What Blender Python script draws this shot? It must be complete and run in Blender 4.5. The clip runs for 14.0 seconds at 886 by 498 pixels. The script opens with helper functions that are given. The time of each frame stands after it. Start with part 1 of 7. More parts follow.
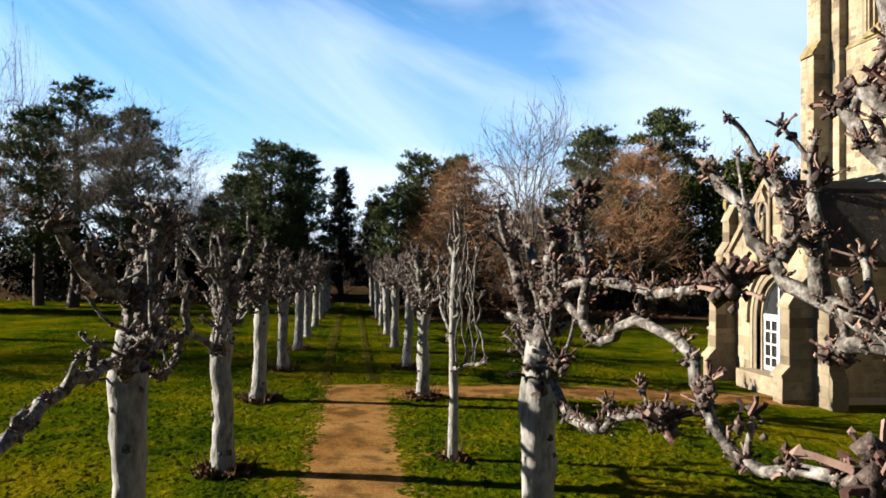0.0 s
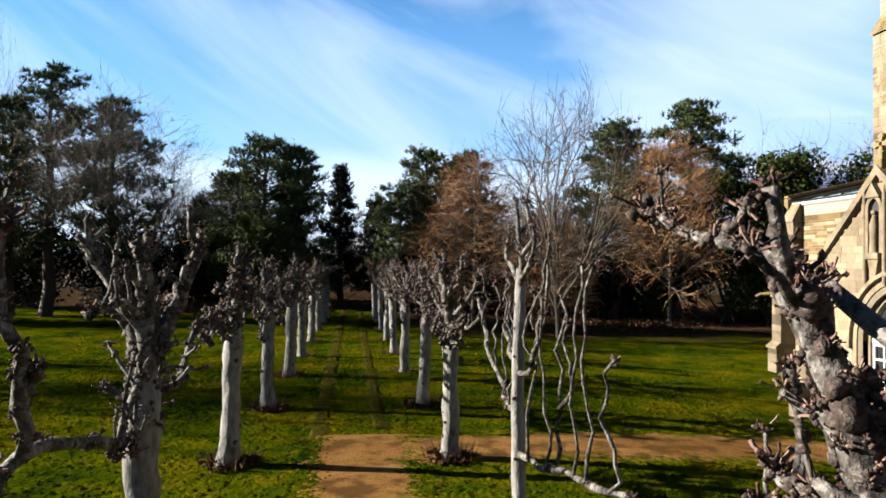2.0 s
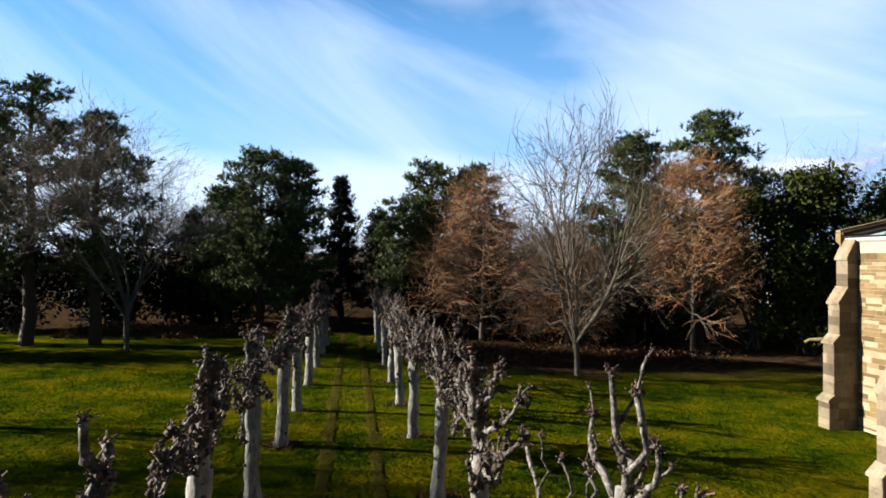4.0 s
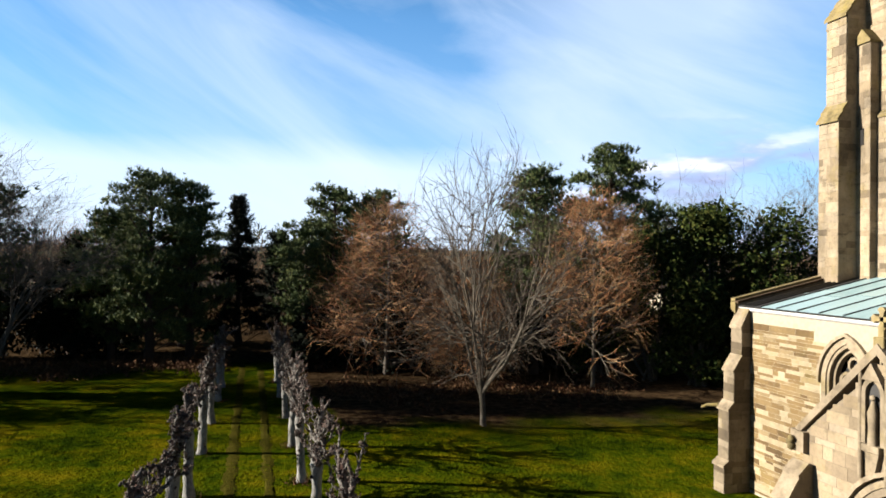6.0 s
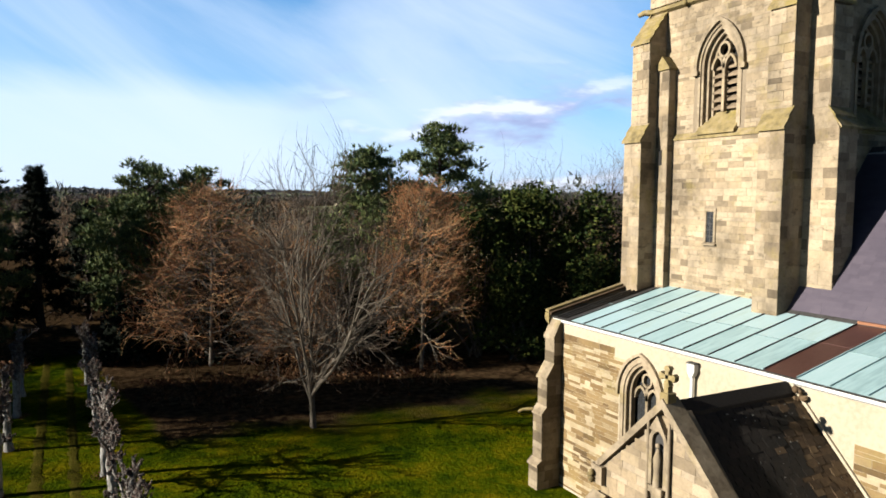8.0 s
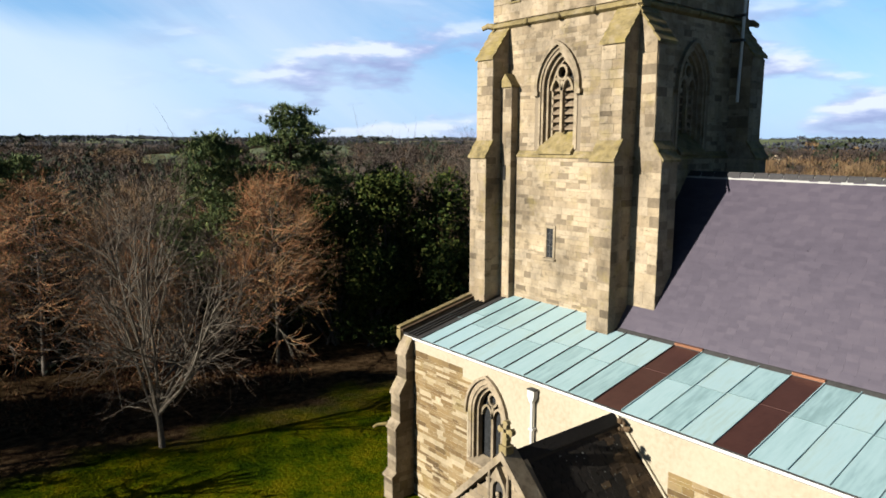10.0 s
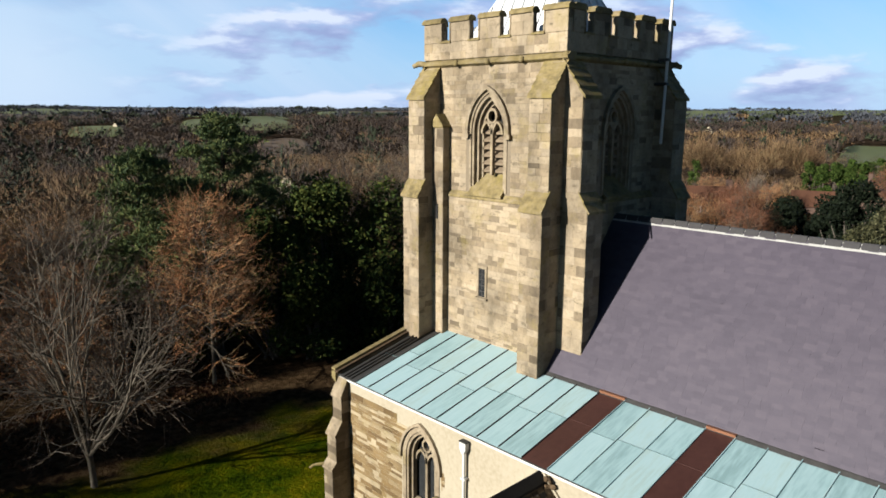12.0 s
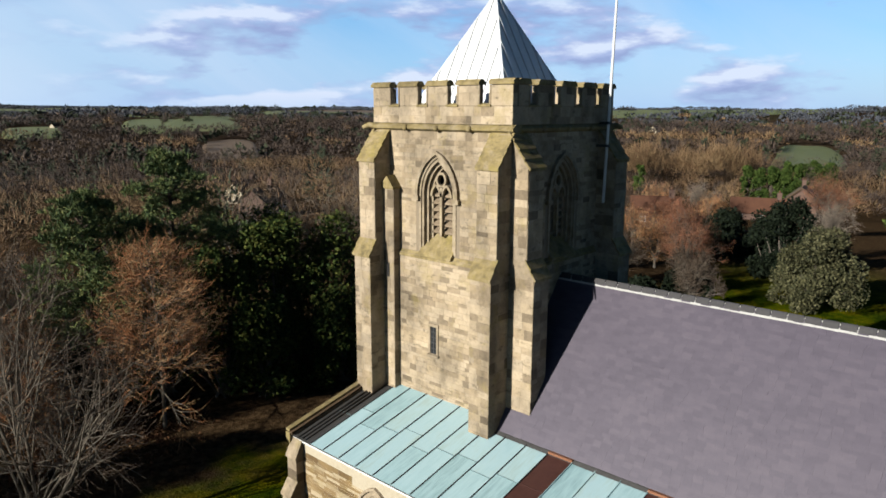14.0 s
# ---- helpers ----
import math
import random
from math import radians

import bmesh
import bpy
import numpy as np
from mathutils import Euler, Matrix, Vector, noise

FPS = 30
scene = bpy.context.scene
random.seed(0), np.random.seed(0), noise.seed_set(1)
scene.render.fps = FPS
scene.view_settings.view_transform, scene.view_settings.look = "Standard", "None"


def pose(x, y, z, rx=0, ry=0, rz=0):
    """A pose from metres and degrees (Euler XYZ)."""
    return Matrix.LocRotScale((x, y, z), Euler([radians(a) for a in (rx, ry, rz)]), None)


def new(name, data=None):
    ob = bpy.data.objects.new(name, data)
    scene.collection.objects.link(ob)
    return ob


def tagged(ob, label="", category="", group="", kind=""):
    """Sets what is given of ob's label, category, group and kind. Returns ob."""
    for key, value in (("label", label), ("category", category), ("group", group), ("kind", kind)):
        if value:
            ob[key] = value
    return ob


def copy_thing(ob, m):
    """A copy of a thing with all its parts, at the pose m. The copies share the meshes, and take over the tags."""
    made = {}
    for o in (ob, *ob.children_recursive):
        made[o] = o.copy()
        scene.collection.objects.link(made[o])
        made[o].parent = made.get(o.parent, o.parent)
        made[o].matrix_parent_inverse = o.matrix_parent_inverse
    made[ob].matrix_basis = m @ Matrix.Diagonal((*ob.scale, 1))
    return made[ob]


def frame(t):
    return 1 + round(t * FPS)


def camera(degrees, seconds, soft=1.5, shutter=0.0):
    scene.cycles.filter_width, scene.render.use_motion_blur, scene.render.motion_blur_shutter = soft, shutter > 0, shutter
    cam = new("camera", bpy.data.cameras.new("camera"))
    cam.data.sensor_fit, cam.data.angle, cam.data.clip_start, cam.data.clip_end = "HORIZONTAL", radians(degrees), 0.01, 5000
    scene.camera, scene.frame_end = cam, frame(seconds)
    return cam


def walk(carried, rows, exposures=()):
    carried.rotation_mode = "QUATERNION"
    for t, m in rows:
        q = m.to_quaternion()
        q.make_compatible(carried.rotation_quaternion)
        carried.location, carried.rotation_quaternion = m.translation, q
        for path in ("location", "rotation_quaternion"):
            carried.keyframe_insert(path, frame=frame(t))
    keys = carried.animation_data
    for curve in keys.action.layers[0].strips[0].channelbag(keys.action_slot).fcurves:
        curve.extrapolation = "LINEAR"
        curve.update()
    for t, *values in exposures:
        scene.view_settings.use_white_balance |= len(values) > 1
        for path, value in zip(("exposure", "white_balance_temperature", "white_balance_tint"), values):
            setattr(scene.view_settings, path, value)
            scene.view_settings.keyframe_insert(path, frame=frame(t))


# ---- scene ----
cam = camera(65.0, 14.0, soft=1.7)
METRES, EYE, TILT, LEAN, TURN = 20.0, 3.2, 1.1, -0.6, -6.3
ROWS = [
    (0.0, 0.0, 0.0, 0.0, 0.0, 0.0, -0.0),
    (0.5, -0.0073, 0.0493, 0.0009, 0.02, 0.03, 0.04),
    (1.0, -0.0162, 0.1025, 0.0025, -0.03, 0.06, 0.04),
    (1.5, -0.0242, 0.1514, 0.0049, -0.05, 0.08, 0.02),
    (2.0, -0.0297, 0.2031, 0.0078, -0.03, 0.06, 0.02),
    (2.5, -0.0348, 0.2475, 0.0109, 0.07, 0.07, 0.1),
    (3.0, -0.0398, 0.2844, 0.0291, 0.21, 0.04, 0.1),
    (3.2, -0.0412, 0.2965, 0.0375, 0.25, 0.04, 0.09),
    (5.3, -0.0530, 0.3651, 0.1493, -3.40, -0.20, -0.15),
    (5.5, -0.0527, 0.3676, 0.1629, -4.68, -0.31, -0.18),
    (6.0, -0.0509, 0.3739, 0.1965, -7.94, -0.59, -0.25),
    (6.5, -0.0491, 0.3782, 0.2273, -11.27, -1.76, -0.31),
    (7.0, -0.0436, 0.3809, 0.262, -15.13, -3.03, -0.34),
    (7.5, -0.0365, 0.3838, 0.294, -18.51, -4.19, -0.35),
    (8.0, -0.0313, 0.3874, 0.3288, -21.46, -5.49, -0.31),
    (8.5, -0.0264, 0.3903, 0.3591, -24.47, -6.62, -0.3),
    (8.7, -0.0240, 0.3911, 0.3722, -25.62, -7.10, -0.3),
    (10.8, 0.0096, 0.3971, 0.5136, -35.95, -11.60, -0.33),
    (11.0, 0.0118, 0.3974, 0.5271, -36.45, -12.01, -0.34),
    (11.5, 0.0174, 0.3982, 0.5561, -37.51, -12.29, -0.36),
    (12.0, 0.0198, 0.3963, 0.5867, -37.59, -12.33, -0.46),
    (12.5, 0.0196, 0.3938, 0.6146, -38.35, -12.33, -0.44),
    (13.0, 0.0189, 0.3926, 0.6451, -39.68, -12.36, -0.46),
    (13.5, 0.0192, 0.3934, 0.6727, -40.7, -12.38, -0.5),
    (14.0, 0.0183, 0.3947, 0.7026, -41.67, -12.42, -0.51),
]
walk(cam, [(t, pose(0, 0, EYE, TILT, LEAN, TURN) @ pose(METRES * x, METRES * y, METRES * z, 90 + pitch, roll, yaw)) for t, x, y, z, yaw, pitch, roll in ROWS],
     exposures=[(0.0, 2.10, 6350, 10), (3.0, 2.00, 6180, 10), (5.5, 1.93, 6250, 10), (8.0, 1.77, 6200, 9), (11.0, 1.52, 6000, 8), (14.0, 1.40, 5900, 8)])

# ---- world, sun and sky ----
SUN_AZ, SUN_EL = radians(167.0), radians(19.5)      # the sun stands over the -x side, slightly towards +y
sun_way = Vector((math.cos(SUN_AZ) * math.cos(SUN_EL), math.sin(SUN_AZ) * math.cos(SUN_EL), math.sin(SUN_EL)))
sun_data = bpy.data.lights.new("sun", "SUN")
sun_data.energy, sun_data.angle, sun_data.color = 5.0, radians(0.53), (1.0, 0.90, 0.75)
sun = new("sun", sun_data)
sun.rotation_euler = sun_way.to_track_quat("Z", "Y").to_euler()

world = bpy.data.worlds.new("sky")
scene.world = world
world.use_nodes = True
wn, wl = world.node_tree.nodes, world.node_tree.links
wn.clear()


def wnode(kind, **kw):
    n = wn.new(kind)
    for k, v in kw.items():
        if k in n.inputs:
            n.inputs[k].default_value = v
    return n


sky = wn.new("ShaderNodeTexSky")
sky.sky_type, sky.sun_disc = "NISHITA", False
sky.sun_elevation, sky.sun_rotation = SUN_EL, math.atan2(sun_way.x, sun_way.y)
sky.air_density, sky.dust_density, sky.ozone_density = 1.0, 0.3, 3.0
tc = wn.new("ShaderNodeTexCoord")
sep = wn.new("ShaderNodeSeparateXYZ")
wl.new(tc.outputs["Generated"], sep.inputs[0])


def wmath(op, a, b=None, c=None, clamp=False):
    n = wn.new("ShaderNodeMath")
    n.operation, n.use_clamp = op, clamp
    for i, v in enumerate((a, b, c)):
        if v is None:
            continue
        if isinstance(v, (int, float)):
            n.inputs[i].default_value = v
        else:
            wl.new(v, n.inputs[i])
    return n.outputs[0]


def wramp(v, stops):
    n = wn.new("ShaderNodeValToRGB")
    while len(n.color_ramp.elements) < len(stops):
        n.color_ramp.elements.new(0.5)
    for e, (p, c) in zip(n.color_ramp.elements, stops):
        e.position, e.color = p, (c, c, c, 1) if isinstance(c, (int, float)) else (*c, 1)
    wl.new(v, n.inputs[0])
    return n.outputs[0]


# high cirrus in long slanting streaks, over azimuth and elevation
azim = wmath("ARCTAN2", sep.outputs[0], sep.outputs[1])
elev = wmath("ARCSINE", sep.outputs[2])
comb = wn.new("ShaderNodeCombineXYZ")
wl.new(wmath("SUBTRACT", wmath("MULTIPLY", azim, 0.87), wmath("MULTIPLY", elev, 0.50)), comb.inputs[0])
wl.new(wmath("ADD", wmath("MULTIPLY", azim, 0.50), wmath("MULTIPLY", elev, 0.87)), comb.inputs[1])
mapc = wn.new("ShaderNodeMapping")
mapc.inputs["Scale"].default_value = (1.5, 5.5, 1.0)
mapc.inputs["Location"].default_value = (2.35, 0.55, 0.0)
wl.new(comb.outputs[0], mapc.inputs[0])
nz = wnode("ShaderNodeTexNoise", Scale=1.0, Detail=7.0, Roughness=0.55, Distortion=0.55)
wl.new(mapc.outputs[0], nz.inputs["Vector"])
facing = wmath("MULTIPLY_ADD", wmath("COSINE", wmath("SUBTRACT", azim, 0.35)), 0.5, 0.5)
front = wramp(facing, [(0.25, 0.05), (0.80, 1.0)])
cirrus = wmath("MULTIPLY", wmath("MULTIPLY", front, wramp(nz.outputs["Fac"], [(0.40, 0.0), (0.74, 0.68)])), wramp(sep.outputs[2], [(0.0, 1.0), (0.36, 1.0), (0.52, 0.0)]))
# low cumulus in a belt near the horizon: flat-based heaps, bright on top and grey-violet below
def heap(lift):
    m_ = wn.new("ShaderNodeMapping")
    m_.inputs["Scale"].default_value = (1.0, 1.0, 3.4)
    m_.inputs["Location"].default_value = (0.35, 0.15, lift)
    wl.new(tc.outputs["Generated"], m_.inputs[0])
    t_ = wnode("ShaderNodeTexNoise", Scale=5.6, Detail=9.0, Roughness=0.52, Distortion=0.0)
    wl.new(m_.outputs[0], t_.inputs["Vector"])
    return t_.outputs["Fac"]


nk, nk_up = heap(0.0), heap(0.075)
belt = wmath("MULTIPLY", wramp(sep.outputs[2], [(0.0, 0.4), (0.025, 1.0), (0.13, 1.0), (0.20, 0.0)]), wramp(wmath("MULTIPLY_ADD", azim, 0.5, 0.5), [(0.62, 0.0), (0.76, 1.0)]))
cumulus = wmath("MULTIPLY", wramp(nk, [(0.49, 0.0), (0.59, 0.92)]), belt)
haze = wmath("MULTIPLY", front, wramp(sep.outputs[2], [(0.0, 0.85), (0.06, 0.66), (0.18, 0.40), (0.36, 0.18), (0.50, 0.0)]))


def wmix(fac, a, b):
    n = wn.new("ShaderNodeMixRGB")
    wl.new(fac, n.inputs[0])
    for i, v in ((1, a), (2, b)):
        if isinstance(v, tuple):
            n.inputs[i].default_value = (*v, 1)
        else:
            wl.new(v, n.inputs[i])
    return n.outputs[0]


SKYK = 0.050
blue = wn.new("ShaderNodeHueSaturation")
blue.inputs["Saturation"].default_value = 1.35
wl.new(sky.outputs[0], blue.inputs["Color"])
# the blue deepens towards the zenith and where the sky is clear of haze
deep = wn.new("ShaderNodeMixRGB")
deep.blend_type = "MULTIPLY"
deep.inputs[0].default_value = 1.0
wl.new(blue.outputs[0], deep.inputs[1])
wl.new(wmath("MULTIPLY", wramp(sep.outputs[2], [(0.0, 1.0), (0.32, 1.0), (0.52, 0.36), (1.0, 0.18)]), wramp(facing, [(0.15, 0.55), (0.78, 1.0)])), deep.inputs[2])
c1 = wmix(haze, deep.outputs[0], (2.75, 4.4, 6.9))
# a broad thin veil of cloud towards the church
va = wmath("MULTIPLY", wmath("SUBTRACT", azim, radians(31.0)), 3.4)
ve = wmath("MULTIPLY", wmath("SUBTRACT", elev, radians(24.0)), 2.6)
vd = wmath("SQRT", wmath("ADD", wmath("MULTIPLY", va, va), wmath("MULTIPLY", ve, ve)))
veil = wmath("MULTIPLY", wramp(wmath("ADD", vd, wmath("MULTIPLY", nz.outputs["Fac"], -0.9)), [(0.0, 0.62), (0.6, 0.0)]), 1.0)
c2 = wmix(veil, wmix(cirrus, c1, (4.9, 5.6, 6.6)), (4.7, 5.4, 6.5))
shade = wramp(wmath("MULTIPLY_ADD", wmath("SUBTRACT", nk, nk_up), 4.0, 0.5), [(0.40, (2.6, 3.0, 4.7)), (0.70, (3.5, 3.9, 5.6)), (1.0, (6.0, 6.2, 6.9))])
# a low bank of white haze over the wood at the avenue's end
bank = wmath("MULTIPLY", wramp(wmath("MULTIPLY_ADD", nz.outputs["Fac"], -0.06, sep.outputs[2]), [(0.0, 0.75), (0.09, 0.70), (0.13, 0.0)]), wramp(wmath("MULTIPLY_ADD", azim, 0.5, 0.5), [(0.0, 1.0), (0.62, 1.0), (0.78, 0.0)]))
c3 = wmix(cumulus, wmix(bank, c2, (5.2, 5.9, 6.7)), shade)
bg = wn.new("ShaderNodeBackground")
bg.inputs["Strength"].default_value = SKYK
wl.new(c3, bg.inputs["Color"])
wo = wn.new("ShaderNodeOutputWorld")
wl.new(bg.outputs[0], wo.inputs["Surface"])

# ---- materials ----


def mat(name, cols, rough=0.85, metal=0.0, scale=1.0, fine=14.0, bump=0.3, bscale=40.0, vary=0.0, by="", spec=0.3, stretch=(1, 1, 1), fac=0.55, trans=0.0, spread=(0.3, 0.7), k=0.72):
    """A surface with a broad and a fine variation in world metres; by: 'island' or 'object' adds a random tone."""
    k *= 0.41
    m = bpy.data.materials.new(name)
    m.use_nodes = True
    n, l = m.node_tree.nodes, m.node_tree.links
    b = n["Principled BSDF"]
    b.inputs["Roughness"].default_value, b.inputs["Metallic"].default_value = rough, metal
    b.inputs["Specular IOR Level"].default_value = spec
    geo = n.new("ShaderNodeNewGeometry")
    mp = n.new("ShaderNodeMapping")
    mp.inputs["Scale"].default_value = stretch
    l.new(geo.outputs["Position"], mp.inputs[0])

    def noise_tex(s, d):
        t = n.new("ShaderNodeTexNoise")
        t.inputs["Scale"].default_value, t.inputs["Detail"].default_value, t.inputs["Roughness"].default_value = s, d, 0.6
        l.new(mp.outputs[0], t.inputs["Vector"])
        return t.outputs["Fac"]

    a, f = noise_tex(scale, 4), noise_tex(fine, 5)
    mx = n.new("ShaderNodeMix")
    mx.inputs[0].default_value = fac
    l.new(a, mx.inputs[2])
    l.new(f, mx.inputs[3])
    value = mx.outputs[0]
    rnd = None
    if by:
        if by == "island":
            rnd = geo.outputs["Random Per Island"]
        else:
            rnd = n.new("ShaderNodeObjectInfo").outputs["Random"]
        ad = n.new("ShaderNodeMath")
        ad.operation = "MULTIPLY_ADD"
        l.new(rnd, ad.inputs[0])
        ad.inputs[1].default_value = vary
        s2 = n.new("ShaderNodeMath")
        s2.operation = "SUBTRACT"
        l.new(value, s2.inputs[0])
        s2.inputs[1].default_value = vary / 2
        l.new(s2.outputs[0], ad.inputs[2])
        value = ad.outputs[0]
    rp = n.new("ShaderNodeValToRGB")
    while len(rp.color_ramp.elements) < len(cols):
        rp.color_ramp.elements.new(0.5)
    for i, (e, c) in enumerate(zip(rp.color_ramp.elements, cols)):
        e.position = spread[0] + (spread[1] - spread[0]) * i / max(1, len(cols) - 1)
        e.color = (c[0] * k, c[1] * k, c[2] * k, 1)
    l.new(value, rp.inputs[0])
    l.new(rp.outputs[0], b.inputs["Base Color"])
    if bump:
        bt = noise_tex(bscale, 4)
        bp = n.new("ShaderNodeBump")
        bp.inputs["Strength"].default_value, bp.inputs["Distance"].default_value = bump, 0.6 / bscale
        l.new(bt, bp.inputs["Height"])
        l.new(bp.outputs[0], b.inputs["Normal"])
    return m




def stone_mat(name, tones, by="island", stain=0.45, lichen=0.3, spot=0.5, rough=0.9):
    """Weathered stone: each block has a tone of its own, with grain, broad staining and ochre lichen."""
    m = bpy.data.materials.new(name)
    m.use_nodes = True
    n, l = m.node_tree.nodes, m.node_tree.links
    b = n["Principled BSDF"]
    b.inputs["Roughness"].default_value, b.inputs["Specular IOR Level"].default_value = rough, 0.2
    geo = n.new("ShaderNodeNewGeometry")

    def tex(scale, detail, rough_=0.6, stretch=(1, 1, 1)):
        mp = n.new("ShaderNodeMapping")
        mp.inputs["Scale"].default_value = stretch
        l.new(geo.outputs["Position"], mp.inputs[0])
        t = n.new("ShaderNodeTexNoise")
        t.inputs["Scale"].default_value, t.inputs["Detail"].default_value, t.inputs["Roughness"].default_value = scale, detail, rough_
        l.new(mp.outputs[0], t.inputs["Vector"])
        return t.outputs["Fac"]

    def ramp(v, stops):
        r = n.new("ShaderNodeValToRGB")
        while len(r.color_ramp.elements) < len(stops):
            r.color_ramp.elements.new(0.5)
        for e, (p, c) in zip(r.color_ramp.elements, stops):
            e.position, e.color = p, (c, c, c, 1) if isinstance(c, float) else (*c, 1)
        l.new(v, r.inputs[0])
        return r.outputs[0]

    def blend(kind, fac, a, c):
        q = n.new("ShaderNodeMix")
        q.data_type, q.blend_type = "RGBA", kind
        for sock, v in ((q.inputs[0], fac), (q.inputs[6], a), (q.inputs[7], c)):
            if isinstance(v, float):
                sock.default_value = v
            elif isinstance(v, tuple):
                sock.default_value = (*v, 1)
            else:
                l.new(v, sock)
        return q.outputs[2]

    if by == "island":
        rnd = geo.outputs["Random Per Island"]
    elif by == "object":
        rnd = n.new("ShaderNodeObjectInfo").outputs["Random"]
    else:
        rnd = ramp(tex(3.0, 3), [(0.3, 0.0), (0.7, 1.0)])
    col = ramp(rnd, [(i / (len(tones) - 1), c) for i, c in enumerate(tones)])
    col = blend("MULTIPLY", 1.0, col, ramp(tex(0.55, 6, 0.65, (1, 1, 0.6)), [(0.34, 1.0 - stain), (0.56, 1.0), (0.72, 1.10)]))
    grain = tex(10.0, 7, 0.7)
    col = blend("MULTIPLY", 1.0, col, ramp(grain, [(0.30, 0.80), (0.50, 1.0), (0.70, 1.08)]))
    dark = ramp(tex(2.6, 6, 0.7, (1, 1, 2.0)), [(0.56, 0.0), (0.68, spot)])
    col = blend("MIX", dark, col, (0.060, 0.048, 0.031))
    moss = ramp(tex(1.1, 6, 0.7), [(0.54, 0.0), (0.66, lichen)])
    col = blend("MIX", moss, col, (0.155, 0.122, 0.034))
    l.new(col, b.inputs["Base Color"])
    bp = n.new("ShaderNodeBump")
    bp.inputs["Strength"].default_value, bp.inputs["Distance"].default_value = 0.6, 0.02
    l.new(grain, bp.inputs["Height"])
    l.new(bp.outputs[0], b.inputs["Normal"])
    return m


TOWER_TONES = [(0.1, 0.078, 0.052), (0.17, 0.132, 0.087), (0.24, 0.189, 0.122), (0.267, 0.214, 0.144), (0.221, 0.179, 0.126), (0.267, 0.214, 0.144), (0.255, 0.206, 0.143), (0.194, 0.149, 0.093), (0.255, 0.206, 0.143), (0.225, 0.175, 0.112), (0.132, 0.104, 0.07)]
STONE = stone_mat("sandstone", TOWER_TONES, "island", 0.55, 0.35, 0.75)
STONE_P = stone_mat("sandstone_piece", TOWER_TONES, "object", 0.35, 0.2, 0.4)
AISLE_STONE = stone_mat("two_tone_sandstone", [(0.072, 0.046, 0.020), (0.115, 0.075, 0.032), (0.150, 0.104, 0.048), (0.135, 0.090, 0.038), (0.225, 0.180, 0.110), (0.275, 0.225, 0.148)], stain=0.3, lichen=0.25, spot=0.3)
ASHLAR = mat("cream_render", [(0.52, 0.44, 0.30), (0.66, 0.575, 0.42), (0.72, 0.645, 0.49)], scale=0.7, fine=8, bump=0.2, bscale=30, k=0.90)
DRESS = stone_mat("dressed_stone", [(0.130, 0.102, 0.068), (0.200, 0.160, 0.108), (0.235, 0.192, 0.135)], "noise", 0.4, 0.3, 0.4)
# mottled buttress stone, darkened so the sides' shade sits in its colour
SHADE_STONE = stone_mat("grimy_sandstone", [(0.070, 0.054, 0.035), (0.125, 0.098, 0.064), (0.205, 0.168, 0.118), (0.165, 0.132, 0.090), (0.095, 0.074, 0.048)], "island", 0.55, 0.25, 0.75)
LICHEN = stone_mat("lichened_stone", [(0.095, 0.075, 0.036), (0.165, 0.128, 0.056), (0.190, 0.152, 0.090)], "noise", 0.45, 0.85, 0.5)
MORTAR = mat("lime_mortar", [(0.20, 0.155, 0.10), (0.33, 0.26, 0.175), (0.40, 0.32, 0.22)], scale=0.6, fine=16, bump=0.4, bscale=50, k=0.95)
SLATE = mat("purple_slate", [(0.104, 0.084, 0.128), (0.142, 0.116, 0.166), (0.186, 0.152, 0.202)], vary=0.28, by="island", rough=0.6, scale=0.5, fine=5, stretch=(0.5, 0.5, 1.6), bump=0.15, bscale=30, spec=0.35, spread=(0.2, 0.8), k=0.67)
TILE = mat("mossy_stone_slate", [(0.014, 0.011, 0.009), (0.034, 0.026, 0.02), (0.07, 0.052, 0.036)], vary=0.4, by="island", scale=1.2, fine=9, bump=0.6, bscale=18, spread=(0.25, 0.85))
VERDI = mat("verdigris_copper", [(0.26, 0.40, 0.42), (0.38, 0.55, 0.58), (0.44, 0.61, 0.65), (0.40, 0.53, 0.51)], vary=0.32, by="object", rough=0.45, metal=0.1, scale=0.7, fine=3, bump=0.08, bscale=12, spec=0.4, stretch=(0.5, 4.0, 1), spread=(0.24, 0.76), k=1.47)
WELT = mat("welted_copper_joint", [(0.16, 0.26, 0.27), (0.25, 0.37, 0.38)], rough=0.7, scale=2, fine=12, bump=0.1, k=1.0)
BROWNC = mat("new_brown_copper", [(0.075, 0.031, 0.026), (0.12, 0.052, 0.042)], rough=0.45, metal=0.2, scale=1, fine=6, bump=0.1, bscale=12, k=1.15)
BRIGHTC = mat("bright_copper_flashing", [(0.55, 0.24, 0.13), (0.66, 0.32, 0.18)], rough=0.4, metal=0.5, bump=0.1)
LEAD = mat("weathered_lead", [(0.07, 0.065, 0.062), (0.15, 0.145, 0.14)], rough=0.6, metal=0.2, scale=1.5, fine=10, bump=0.2, bscale=20)
ZINC = mat("silver_spire_metal", [(0.74, 0.75, 0.76), (0.86, 0.87, 0.88)], rough=0.45, metal=0.0, scale=1.0, fine=8, bump=0.1, bscale=12, k=1.65, spec=0.5)
WHITE = mat("white_paint", [(0.72, 0.72, 0.70), (0.82, 0.82, 0.80)], rough=0.5, bump=0.05, k=1.25)
# near-black: the shade inside openings is put into the colour
INNER_SHADE = mat("dark_interior", [(0.012, 0.011, 0.010), (0.02, 0.018, 0.016)], bump=0)
